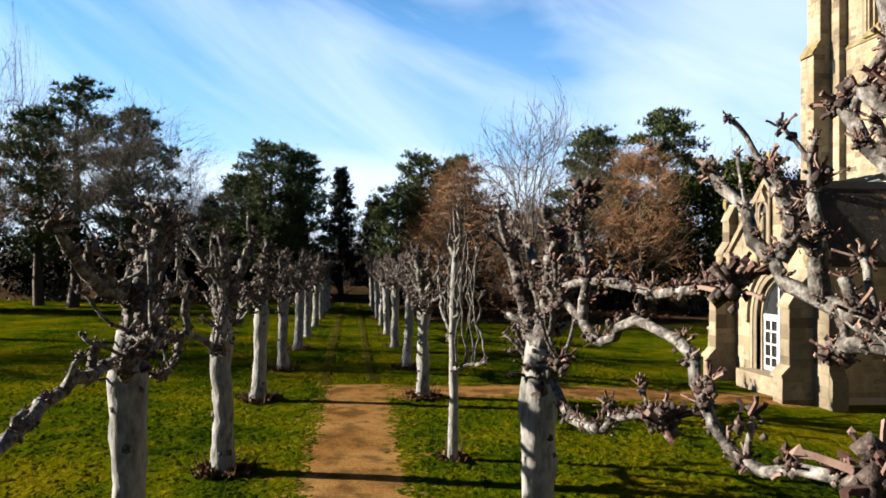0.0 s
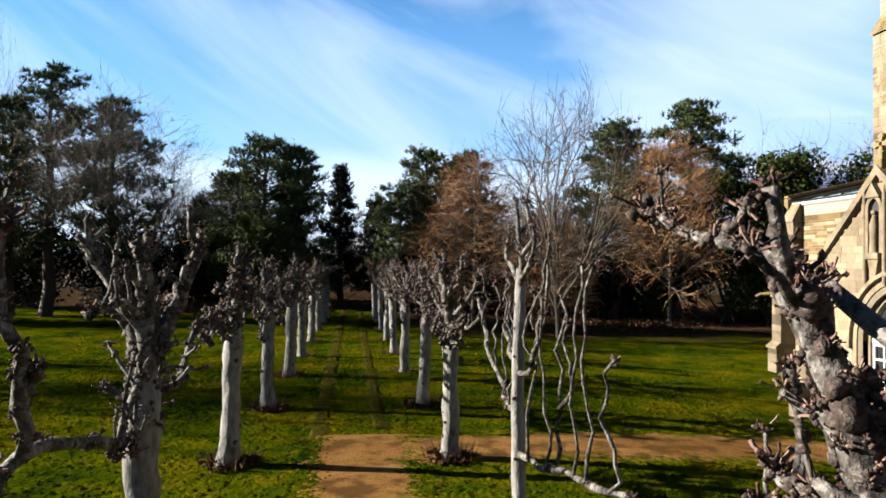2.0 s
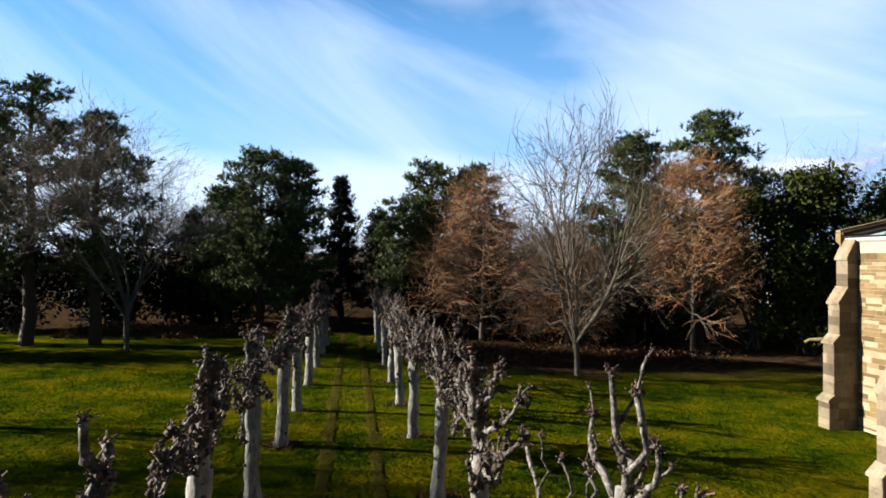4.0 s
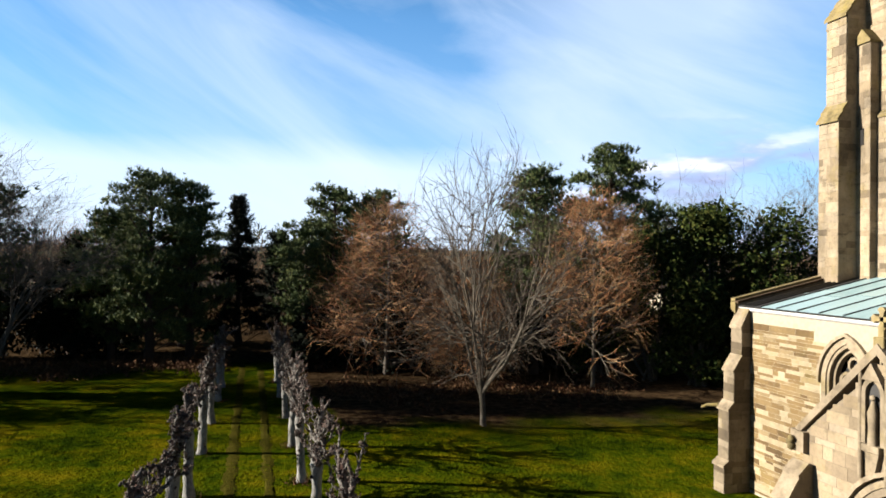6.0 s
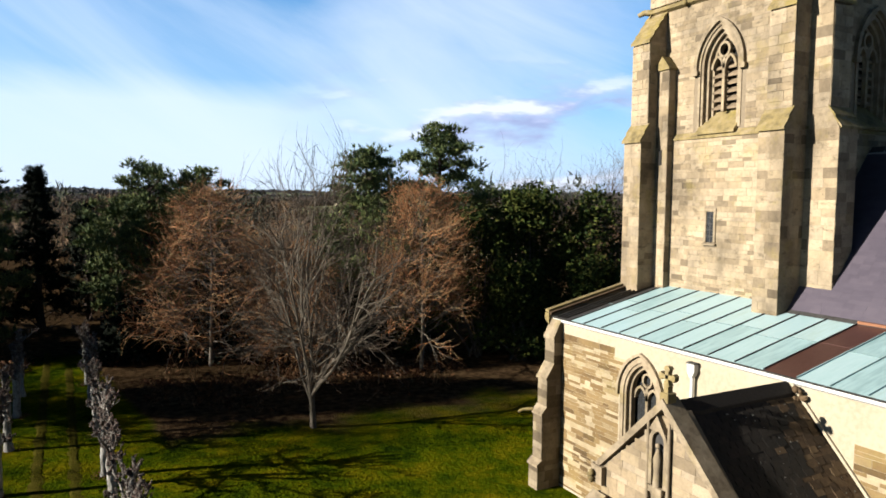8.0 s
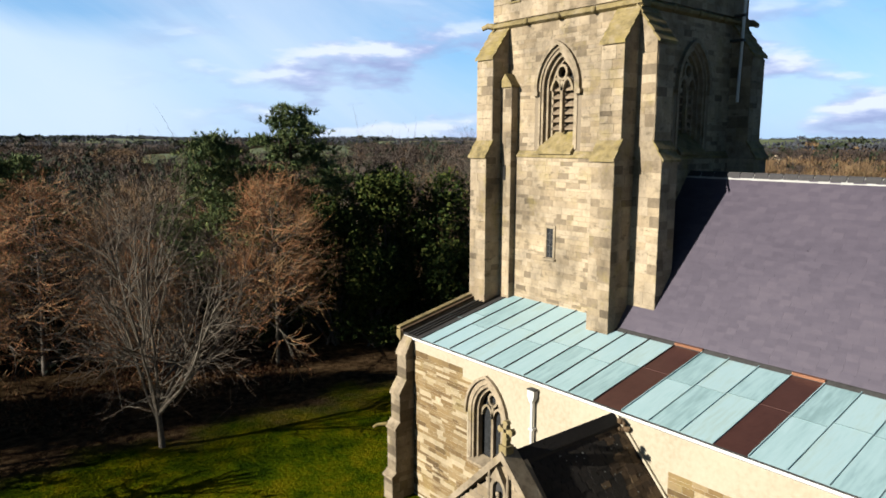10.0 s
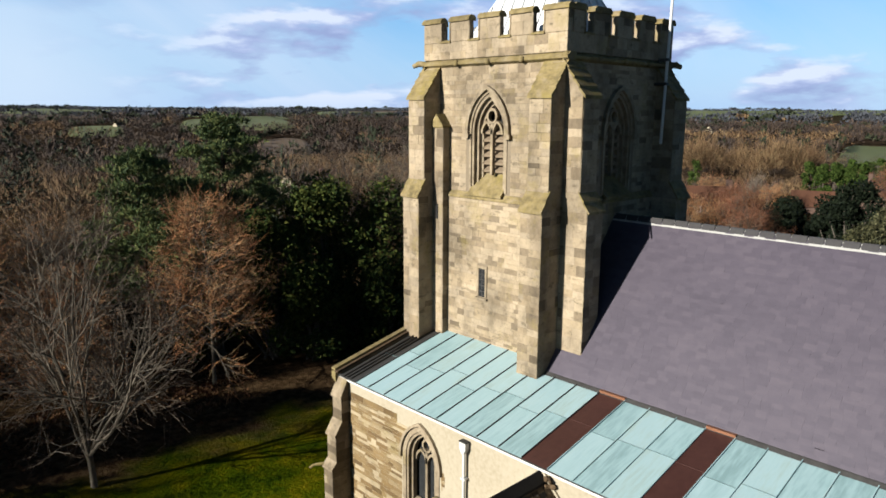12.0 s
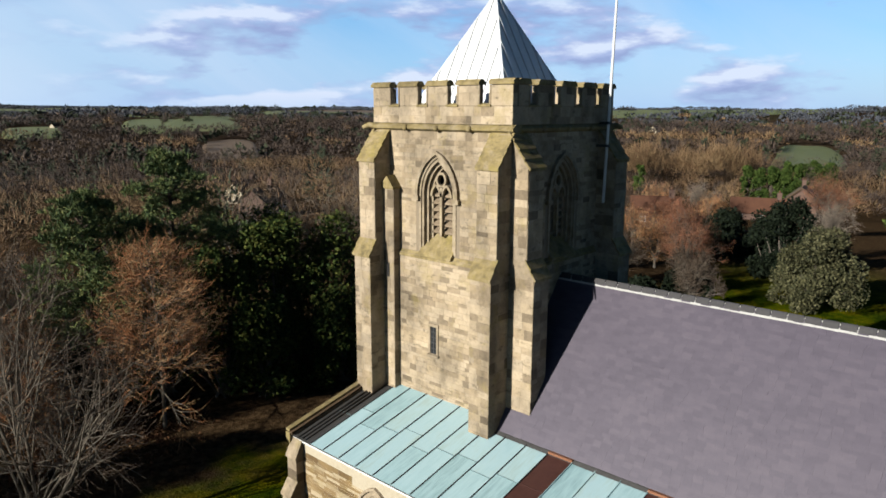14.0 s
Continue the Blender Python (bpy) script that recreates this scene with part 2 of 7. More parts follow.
LOUVRE = mat("stone_louvre", [(0.22, 0.16, 0.10), (0.42, 0.32, 0.21)], scale=2, fine=12, bump=0.3, k=1.0)
GLASS = mat("leaded_glass", [(0.030, 0.032, 0.035), (0.085, 0.09, 0.095)], rough=0.2, scale=6, fine=20, bump=0.3, bscale=16, spec=0.5)


def gravel_mat(name, axis, centre, slope, half, leafy):
    """Sandy gravel with brown leaf litter; grass creeps in over its ragged margins."""
    m = mat(name, [(0.17, 0.075, 0.024), (0.43, 0.220, 0.068), (0.64, 0.39, 0.15)], scale=0.7, fine=26, bump=1.0, bscale=34, rough=0.95, spec=0.0, spread=(0.32, 0.66), fac=0.5, k=0.92)
    n, l = m.node_tree.nodes, m.node_tree.links
    b = n["Principled BSDF"]
    gravel = b.inputs["Base Color"].links[0].from_socket
    geo = n.new("ShaderNodeNewGeometry")
    sp = n.new("ShaderNodeSeparateXYZ")
    l.new(geo.outputs["Position"], sp.inputs[0])

    def mth(op, a, c, d=0.0):
        q = n.new("ShaderNodeMath")
        q.operation = op
        for i, v in enumerate((a, c, d)):
            if isinstance(v, float):
                q.inputs[i].default_value = v
            else:
                l.new(v, q.inputs[i])
        return q.outputs[0]

    def tex(s_, d_):
        t = n.new("ShaderNodeTexNoise")
        t.inputs["Scale"].default_value, t.inputs["Detail"].default_value = s_, d_
        l.new(geo.outputs["Position"], t.inputs["Vector"])
        return t.outputs["Fac"]

    def ramp(v, stops):
        r = n.new("ShaderNodeValToRGB")
        while len(r.color_ramp.elements) < len(stops):
            r.color_ramp.elements.new(0.5)
        for e, (p, c) in zip(r.color_ramp.elements, stops):
            e.position, e.color = p, (c, c, c, 1) if isinstance(c, float) else (*c, 1)
        l.new(v, r.inputs[0])
        return r.outputs[0]

    def blend(f, a, c):
        q = n.new("ShaderNodeMix")
        q.data_type = "RGBA"
        for sock, v in ((q.inputs[0], f), (q.inputs[6], a), (q.inputs[7], c)):
            l.new(v, sock)
        return q.outputs[2]

    across, along = (sp.outputs[0], sp.outputs[1]) if axis == "x" else (sp.outputs[1], sp.outputs[0])
    off = mth("ABSOLUTE", mth("SUBTRACT", across, mth("MULTIPLY_ADD", along, slope, centre)), 0.0)
    edge = mth("ADD", mth("MULTIPLY", off, 1.0 / half), mth("MULTIPLY", mth("ADD", mth("MULTIPLY", tex(1.1, 3), 0.5), mth("MULTIPLY", tex(9.0, 5), 0.5)), 2.4))
    grass = ramp(tex(5.5, 6), [(0.40, (0.016, 0.024, 0.001)), (0.52, (0.052, 0.055, 0.001)), (0.62, (0.095, 0.078, 0.003))])
    litter = ramp(tex(0.6, 5), [(0.30, (0.050, 0.026, 0.010)), (0.70, (0.075, 0.042, 0.016))])
    col = blend(ramp(tex(2.2, 7), [(0.62 - leafy, 0.0), (0.76 - leafy, 0.8)]), gravel, litter)
    l.new(blend(ramp(mth("SUBTRACT", edge, 1.5), [(0.36, 0.0), (0.74, 1.0)]), col, grass), b.inputs["Base Color"])
    return m


GRAVEL = gravel_mat("sandy_gravel", "x", -0.15, 0.0, 1.15, 0.13)
# leaf litter, increased so trunk shadows are put into the cross path's brown
GRAVEL_P = gravel_mat("sandy_cross_gravel", "y", 16.6, 0.03, 0.92, 0.16)
LIME = mat("pale_lime_bark", [(0.10, 0.092, 0.080), (0.27, 0.255, 0.232), (0.43, 0.415, 0.385), (0.56, 0.54, 0.505)], scale=3.0, fine=17, bump=0.7, bscale=20, stretch=(1, 1, 0.4), spread=(0.34, 0.62), k=0.95)
KNOB = mat("knuckle_bark", [(0.035, 0.022, 0.018), (0.15, 0.105, 0.086), (0.52, 0.44, 0.38)], scale=9, fine=30, bump=0.9, bscale=30, spread=(0.36, 0.68), k=0.76)
STUB = mat("reddish_stub", [(0.05, 0.022, 0.018), (0.15, 0.07, 0.052), (0.34, 0.22, 0.175)], vary=0.6, by="island", bump=0.2, k=1.15)
BARK = mat("grey_brown_bark", [(0.06, 0.048, 0.036), (0.15, 0.125, 0.10), (0.23, 0.20, 0.16)], scale=2, fine=14, bump=0.6, bscale=20, stretch=(1, 1, 0.35), k=1.0)
TWIG = mat("pale_twigs", [(0.16, 0.120, 0.090), (0.30, 0.245, 0.19)], vary=0.5, by="island", bump=0, k=1.15)
TWIGB = mat("brown_twigs", [(0.120, 0.078, 0.048), (0.235, 0.165, 0.105)], vary=0.5, by="island", bump=0, k=0.60)
TWIGO = mat("red_brown_twigs", [(0.20, 0.070, 0.036), (0.34, 0.125, 0.055), (0.30, 0.16, 0.08)], vary=0.5, by="island", bump=0, k=1.0)
TWIGR = mat("rusty_twigs", [(0.33, 0.125, 0.045), (0.50, 0.23, 0.085), (0.46, 0.32, 0.16)], vary=0.5, by="island", bump=0, k=1.2)
PBARK = mat("pine_bark", [(0.07, 0.045, 0.03), (0.17, 0.10, 0.065)], scale=2, fine=12, bump=0.7, bscale=18, stretch=(1, 1, 0.35))
PINE = mat("pine_needles", [(0.028, 0.052, 0.020), (0.085, 0.13, 0.042), (0.185, 0.200, 0.062)], vary=0.45, by="island", scale=0.5, bump=0, rough=0.75, spec=0.15, k=1.4)
# near-black foliage: the wood's shade is put into the colour
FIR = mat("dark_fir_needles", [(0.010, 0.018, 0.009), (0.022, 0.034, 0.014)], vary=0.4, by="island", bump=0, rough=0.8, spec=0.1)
HOLLY = mat("glossy_evergreen_leaves", [(0.018, 0.032, 0.009), (0.046, 0.070, 0.015), (0.105, 0.115, 0.026)], vary=0.45, by="island", scale=0.6, bump=0, rough=0.8, spec=0.05, k=1.25)
FARW = mat("bare_woodland", [(0.050, 0.035, 0.030), (0.098, 0.066, 0.050), (0.155, 0.100, 0.062)], vary=0.28, by="island", scale=0.012, fine=0.12, bump=0, fac=0.35, k=0.72)
FARG = mat("far_evergreen", [(0.022, 0.036, 0.014), (0.055, 0.072, 0.024)], vary=0.4, by="island", scale=0.05, bump=0, k=0.75)
FARO = mat("far_russet_crowns", [(0.13, 0.066, 0.030), (0.24, 0.140, 0.060), (0.31, 0.215, 0.105)], vary=0.4, by="island", scale=0.03, bump=0, k=0.95)
# distant haze is put into this blue-grey woodland colour
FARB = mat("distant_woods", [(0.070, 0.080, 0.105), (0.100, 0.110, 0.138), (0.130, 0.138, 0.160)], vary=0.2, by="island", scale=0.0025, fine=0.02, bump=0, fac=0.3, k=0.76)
PASTURE = mat("winter_pasture", [(0.12, 0.155, 0.045), (0.17, 0.20, 0.06), (0.22, 0.225, 0.085)], scale=0.01, fine=0.12, bump=0, k=1.0)
PLOUGH = mat("stubble_field", [(0.13, 0.085, 0.05), (0.19, 0.125, 0.07), (0.25, 0.17, 0.10)], scale=0.012, fine=0.15, bump=0, stretch=(1, 2.5, 1), k=0.95)
ROOFR = mat("red_roof_tiles", [(0.14, 0.055, 0.03), (0.30, 0.125, 0.06)], scale=0.7, fine=4, bump=0.3, k=0.6)
BRICK = mat("house_brick", [(0.17, 0.10, 0.075), (0.26, 0.16, 0.12)], scale=1, fine=8, bump=0.3)

OLIVE = mat("grey_green_leaves", [(0.05, 0.056, 0.022), (0.13, 0.13, 0.055), (0.25, 0.235, 0.115)], vary=0.5, by="island", scale=0.5, bump=0, rough=0.75, spec=0.15, k=0.7)
CYPR = mat("bright_cypress_green", [(0.035, 0.070, 0.014), (0.080, 0.130, 0.026), (0.13, 0.18, 0.04)], vary=0.45, by="island", bump=0, rough=0.8, spec=0.05, k=0.85)
DIRT = mat("worn_dirt", [(0.030, 0.034, 0.004), (0.075, 0.066, 0.010), (0.12, 0.10, 0.02)], scale=1.5, fine=14, bump=0.9, bscale=20, spec=0.0, k=1.15)
# darker copy of the limb bark; the shaded side is put into it
LIMB_SHADE = mat("dark_limb_bark", [(0.025, 0.020, 0.017), (0.12, 0.104, 0.09), (0.36, 0.335, 0.30), (0.68, 0.65, 0.60)], scale=6, fine=22, bump=1.0, bscale=22, spread=(0.38, 0.68), k=1.12)
LIMB = mat("grey_limb_bark", [(0.035, 0.028, 0.024), (0.22, 0.195, 0.17), (0.52, 0.49, 0.45), (0.78, 0.75, 0.70)], scale=6, fine=22, bump=1.0, bscale=22, spread=(0.42, 0.70), k=0.86)

# far hills: the haze over them is painted as blue
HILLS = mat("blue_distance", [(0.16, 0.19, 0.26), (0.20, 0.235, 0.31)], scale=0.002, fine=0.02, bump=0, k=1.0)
BARKP = mat("pale_grey_bark", [(0.105, 0.083, 0.060), (0.25, 0.205, 0.150), (0.40, 0.335, 0.25)], scale=2, fine=14, bump=0.6, bscale=20, stretch=(1, 1, 0.35), k=0.62)
BRACKEN = mat("dead_bracken", [(0.12, 0.05, 0.022), (0.24, 0.115, 0.05), (0.33, 0.19, 0.09)], vary=0.6, by="island", bump=0, rough=0.9, spec=0.1)
TILE_CLEAN = mat("weathered_stone_slate", [(0.07, 0.042, 0.02), (0.17, 0.105, 0.05), (0.28, 0.19, 0.10)], vary=0.5, by="island", scale=1.2, fine=9, bump=0.6, bscale=18, spread=(0.25, 0.8), k=0.9)
LICHEN_W = mat("white_lichen", [(0.34, 0.34, 0.30), (0.55, 0.55, 0.50)], scale=5, fine=20, bump=0.4)

RIDGE = mat("dark_ridge_tile", [(0.045, 0.042, 0.045), (0.085, 0.08, 0.082)], rough=0.8, scale=1.5, fine=14, bump=0.3, bscale=30, k=1.0)
PALE_MORTAR = mat("pale_ridge_mortar", [(0.50, 0.49, 0.46), (0.72, 0.71, 0.68)], scale=2, fine=20, bump=0.2, k=1.0)

# ---- mesh helpers ----


def smooth(a, b, v):
    t = min(1.0, max(0.0, (v - a) / (b - a)))
    return t * t * (3 - 2 * t)


def mesh_of(name, verts, faces, material, shade=False):
    me = bpy.data.meshes.new(name)
    me.from_pydata(verts, [], faces)
    me.materials.append(material)
    if shade:
        me.polygons.foreach_set("use_smooth", [True] * len(me.polygons))
    me.update()
    return me


def put(name, data, parent=None, label=""):
    ob = new(name, data)
    if parent is not None:
        ob.parent = parent
    if label:
        ob["label"] = label
    return ob


def part(name, bm, material, parent=None, label="", shade=False):
    bmesh.ops.recalc_face_normals(bm, faces=bm.faces)
    me = bpy.data.meshes.new(name)
    bm.to_mesh(me)
    bm.free()
    me.materials.append(material)
    if shade:
        for p in me.polygons:
            p.use_smooth = True
    return put(name, me, parent, label)


def thing(name, label, category, group="", kind="", at=(0, 0, 0)):
    ob = new(name)
    ob.location = at
    ob.empty_display_size = 0.2
    return tagged(ob, label, category, group, kind)


def box_bm(bm, x0, x1, y0, y1, z0, z1, bev=0.0):
    r = bmesh.ops.create_cube(bm, size=1.0)
    for v in r["verts"]:
        v.co = Vector((x0 + (v.co.x + 0.5) * (x1 - x0), y0 + (v.co.y + 0.5) * (y1 - y0), z0 + (v.co.z + 0.5) * (z1 - z0)))
    if bev:
        es = {e for v in r["verts"] for e in v.link_edges}
        bmesh.ops.bevel(bm, geom=list(es), offset=bev, segments=1, affect="EDGES")
    return bm


def box(name, x0, x1, y0, y1, z0, z1, material, parent=None, label="", bev=0.012):
    return part(name, box_bm(bmesh.new(), x0, x1, y0, y1, z0, z1, bev), material, parent, label)


def prism_bm(bm, outline, axis, a, b):
    """Extrudes a 2D outline (u, v) along an axis from a to b. axis x: (u, v) = (y, z); y: (x, z); z: (x, y)."""
    def at(u, v, w):
        return (w, u, v) if axis == "x" else (u, w, v) if axis == "y" else (u, v, w)
    va = [bm.verts.new(at(u, v, a)) for u, v in outline]
    vb = [bm.verts.new(at(u, v, b)) for u, v in outline]
    n = len(outline)
    bm.faces.new(va)
    bm.faces.new(vb[::-1])
    for i in range(n):
        bm.faces.new((va[i], vb[i], vb[(i + 1) % n], va[(i + 1) % n]))
    return bm


def prism(name, outline, axis, a, b, material, parent=None, label=""):
    return part(name, prism_bm(bmesh.new(), outline, axis, a, b), material, parent, label)


def arch(c, half, spring, rise, n=7):
    """Points of a pointed arch from the left spring over the apex to the right one, as (u, v)."""
    rad = (half * half + rise * rise) / (2 * half)
    out = []
    top = math.atan2(rise, rad - half)
    for i in range(n + 1):
        a = top * i / n
        out.append((c - half + rad - rad * math.cos(a), spring + rad * math.sin(a)))
    return out + [(2 * c - u, v) for u, v in out[-2::-1]]


def band(name, pts, width, axis, a, b, material, parent=None, label=""):
    """A moulding that follows an open line of points (u, v), width outwards, extruded from a to b."""
    bm = bmesh.new()
    outer = []
    n = len(pts)
    for i, (u, v) in enumerate(pts):
        p, q = pts[max(0, i - 1)], pts[min(n - 1, i + 1)]
        du, dv = q[0] - p[0], q[1] - p[1]
        d = math.hypot(du, dv) or 1
        outer.append((u - dv / d * width, v + du / d * width))
    for i in range(n - 1):
        prism_bm(bm, [pts[i], pts[i + 1], outer[i + 1], outer[i]], axis, a, b)
    bmesh.ops.remove_doubles(bm, verts=bm.verts, dist=0.0005)
    return part(name, bm, material, parent, label)


class Shape:
    """Collects verts and faces for one mesh."""

    def __init__(self):
        self.v, self.f = [], []

    def tube(self, pts, rads, n=6, cap=True, wob=0.0, seed=0.0):
        base = len(self.v)
        pts = [Vector(p) for p in pts]
        side = None
        for i, p in enumerate(pts):
            d = (pts[min(i + 1, len(pts) - 1)] - pts[max(i - 1, 0)])
            if d.length < 1e-6:
                d = Vector((0, 0, 1))
            d.normalize()
            if side is None:
                side = d.orthogonal().normalized()
            else:
                side = side - d * side.dot(d)
                side = side.normalized() if side.length > 1e-4 else d.orthogonal().normalized()
            up = d.cross(side)
            for k in range(n):
                a = 2 * math.pi * k / n
                r = rads[i]
                if wob:
                    r *= 1 + wob * noise.noise(Vector((p.x * 5 + seed, p.y * 5 + k * 1.7, p.z * 4)))
                self.v.append(tuple(p + (side * math.cos(a) + up * math.sin(a)) * r))
        for i in range(len(pts) - 1):
            for k in range(n):
                a, b = base + i * n + k, base + i * n + (k + 1) % n
                self.f.append((a, b, b + n, a + n))
        if cap and n > 2:
            self.f.append(tuple(base + (len(pts) - 1) * n + k for k in range(n)))

    def ribbon(self, p, q, w, rng):
        """A thin twig as a slim three-sided spike."""
        p, q = Vector(p), Vector(q)
        d = (q - p).normalized()
        s = d.orthogonal().normalized()
        u = d.cross(s)
        b = len(self.v)
        for k in range(3):
            a = k * 2.0944 + rng.random()
            self.v.append(tuple(p + (s * math.cos(a) + u * math.sin(a)) * w))
        self.v.append(tuple(q))
        self.f += [(b, b + 1, b + 3), (b + 1, b + 2, b + 3), (b + 2, b, b + 3)]

    def leaf(self, c, r, rng, up=0.0, aspect=0.6):
        n = Vector((rng.gauss(0, 1), rng.gauss(0, 1), rng.gauss(0, 1) + up)).normalized()
        s = n.orthogonal().normalized()
        t = n.cross(s)
        a = rng.random() * 6.283
        s, t = s * math.cos(a) + t * math.sin(a), t * math.cos(a) - s * math.sin(a)
        c = Vector(c)
        b = len(self.v)
        self.v += [tuple(c - s * r), tuple(c + t * r * aspect), tuple(c + s * r), tuple(c - t * r * aspect)]
        self.f.append((b, b + 1, b + 2, b + 3))

    def tuft(self, c, r, rng, k=5, dirn=None, w=0.16):
        """A tuft of pointed needles or blades that spread from a point."""
        c = Vector(c)
        for i in range(k):
            d = Vector((rng.gauss(0, 1), rng.gauss(0, 1), rng.gauss(0, 0.8)))
            if dirn is not None:
                d = d * 0.8 + dirn * 1.4
            d.normalize()
            s = d.orthogonal().normalized() * r * w
            if rng.random() < 0.5:
                s = d.cross(s)
            b = len(self.v)
            self.v += [tuple(c + s * 0.5), tuple(c - s * 0.5), tuple(c + d * r * 0.65 - s), tuple(c + d * r), tuple(c + d * r * 0.65 + s)]
            self.f.append((b, b + 1, b + 2, b + 3, b + 4))

    def needles(self, c, r, rng, k=7, dirn=None):
        """A brush of slim needles that fans out from a shoot's tip."""
        c = Vector(c)
        for i in range(k):
            d = Vector((rng.gauss(0, 1), rng.gauss(0, 1), rng.gauss(0, 0.8))) * 0.9 + dirn * 1.2
            d.normalize()
            s = Vector((rng.gauss(0, 1), rng.gauss(0, 1), rng.gauss(0, 1))).cross(d).normalized() * r * 0.11
            b = len(self.v)
            self.v += [tuple(c + s), tuple(c - s), tuple(c + d * r)]
            self.f.append((b, b + 1, b + 2))

    def lump(self, c, r, rng, flat=1.0, ring=6):
        """A small uneven knob of eight to twelve faces."""
        c = Vector(c)
        b = len(self.v)
        if ring < 6:
            self.v.append(tuple(c + Vector((0, 0, r * flat * rng.uniform(0.9, 1.3)))))
            for k in range(ring):
                a = 6.283 * k / ring + rng.random()
                q = r * rng.uniform(0.85, 1.3)
                self.v.append(tuple(c + Vector((math.cos(a) * q, math.sin(a) * q, rng.uniform(-0.3, 0.3) * r))))
            self.v.append(tuple(c - Vector((0, 0, r * flat * 1.1))))
            for k in range(ring):
                k2 = (k + 1) % ring
                self.f.append((b, b + 1 + k, b + 1 + k2))
                self.f.append((b + 1 + ring, b + 1 + k2, b + 1 + k))
            return
        self.v.append(tuple(c + Vector((0, 0, r * flat * rng.uniform(0.8, 1.2)))))
        for lvl, (zz, rr) in enumerate(((0.45, 0.85), (-0.45, 0.85))):
            for k in range(ring):
                a = 6.283 * (k + 0.5 * lvl) / ring
                q = r * rr * rng.uniform(0.7, 1.25)
                self.v.append(tuple(c + Vector((math.cos(a) * q, math.sin(a) * q, zz * r * flat))))
        self.v.append(tuple(c - Vector((0, 0, r * flat))))
        for k in range(ring):
            k2 = (k + 1) % ring
            self.f.append((b, b + 1 + k, b + 1 + k2))
            self.f.append((b + 1 + k, b + 1 + ring + k, b + 1 + ring + k2, b + 1 + k2))
            self.f.append((b + 1 + 2 * ring, b + 1 + ring + k2, b + 1 + ring + k))

    def slab(self, p, ux, uy, n, a, b, h, bev=0.012):
        """A block with a chamfered face: p corner, a along ux, b along uy, h proud along n."""
        base = len(self.v)
        for (s, t, q) in ((0, 0, 0), (a, 0, 0), (a, b, 0), (0, b, 0), (bev, bev, h), (a - bev, bev, h), (a - bev, b - bev, h), (bev, b - bev, h)):
            self.v.append(tuple(p + ux * s + uy * t + n * q))
        self.f += [tuple(base + i for i in q) for q in ((4, 5, 6, 7), (0, 1, 5, 4), (1, 2, 6, 5), (2, 3, 7, 6), (3, 0, 4, 7))]

    def mesh(self, name, material, shade=False):
        return mesh_of(name, self.v, self.f, material, shade)


def ground_z(x, y):
    """Height of the lawn and of the land beyond."""
    h = 0.08 - 0.36 * smooth(3.0, 12.0, x) * (1 - 0.6 * smooth(30.0, 42.0, y))
    d = math.hypot(x - 5, y - 20)
    h -= 15.0 * smooth(55, 320, d)
    n1 = noise.noise(Vector((x / 900, y / 900, 0.3)))
    n2 = noise.noise(Vector((x / 330, y / 330, 7.3)))
    h += (9.0 * n2) * smooth(150, 700, d) + 16 * n1 * smooth(500, 2000, d)
    h += 24 * smooth(430, 2000, d) + 12 * smooth(2000, 4600, d) + 16 * noise.noise(Vector((x / 500, y / 500, 3.1))) * smooth(2000, 4500, d)
    return h

# ---- ground and paths ----
LAND = bpy.data.materials.new("land")


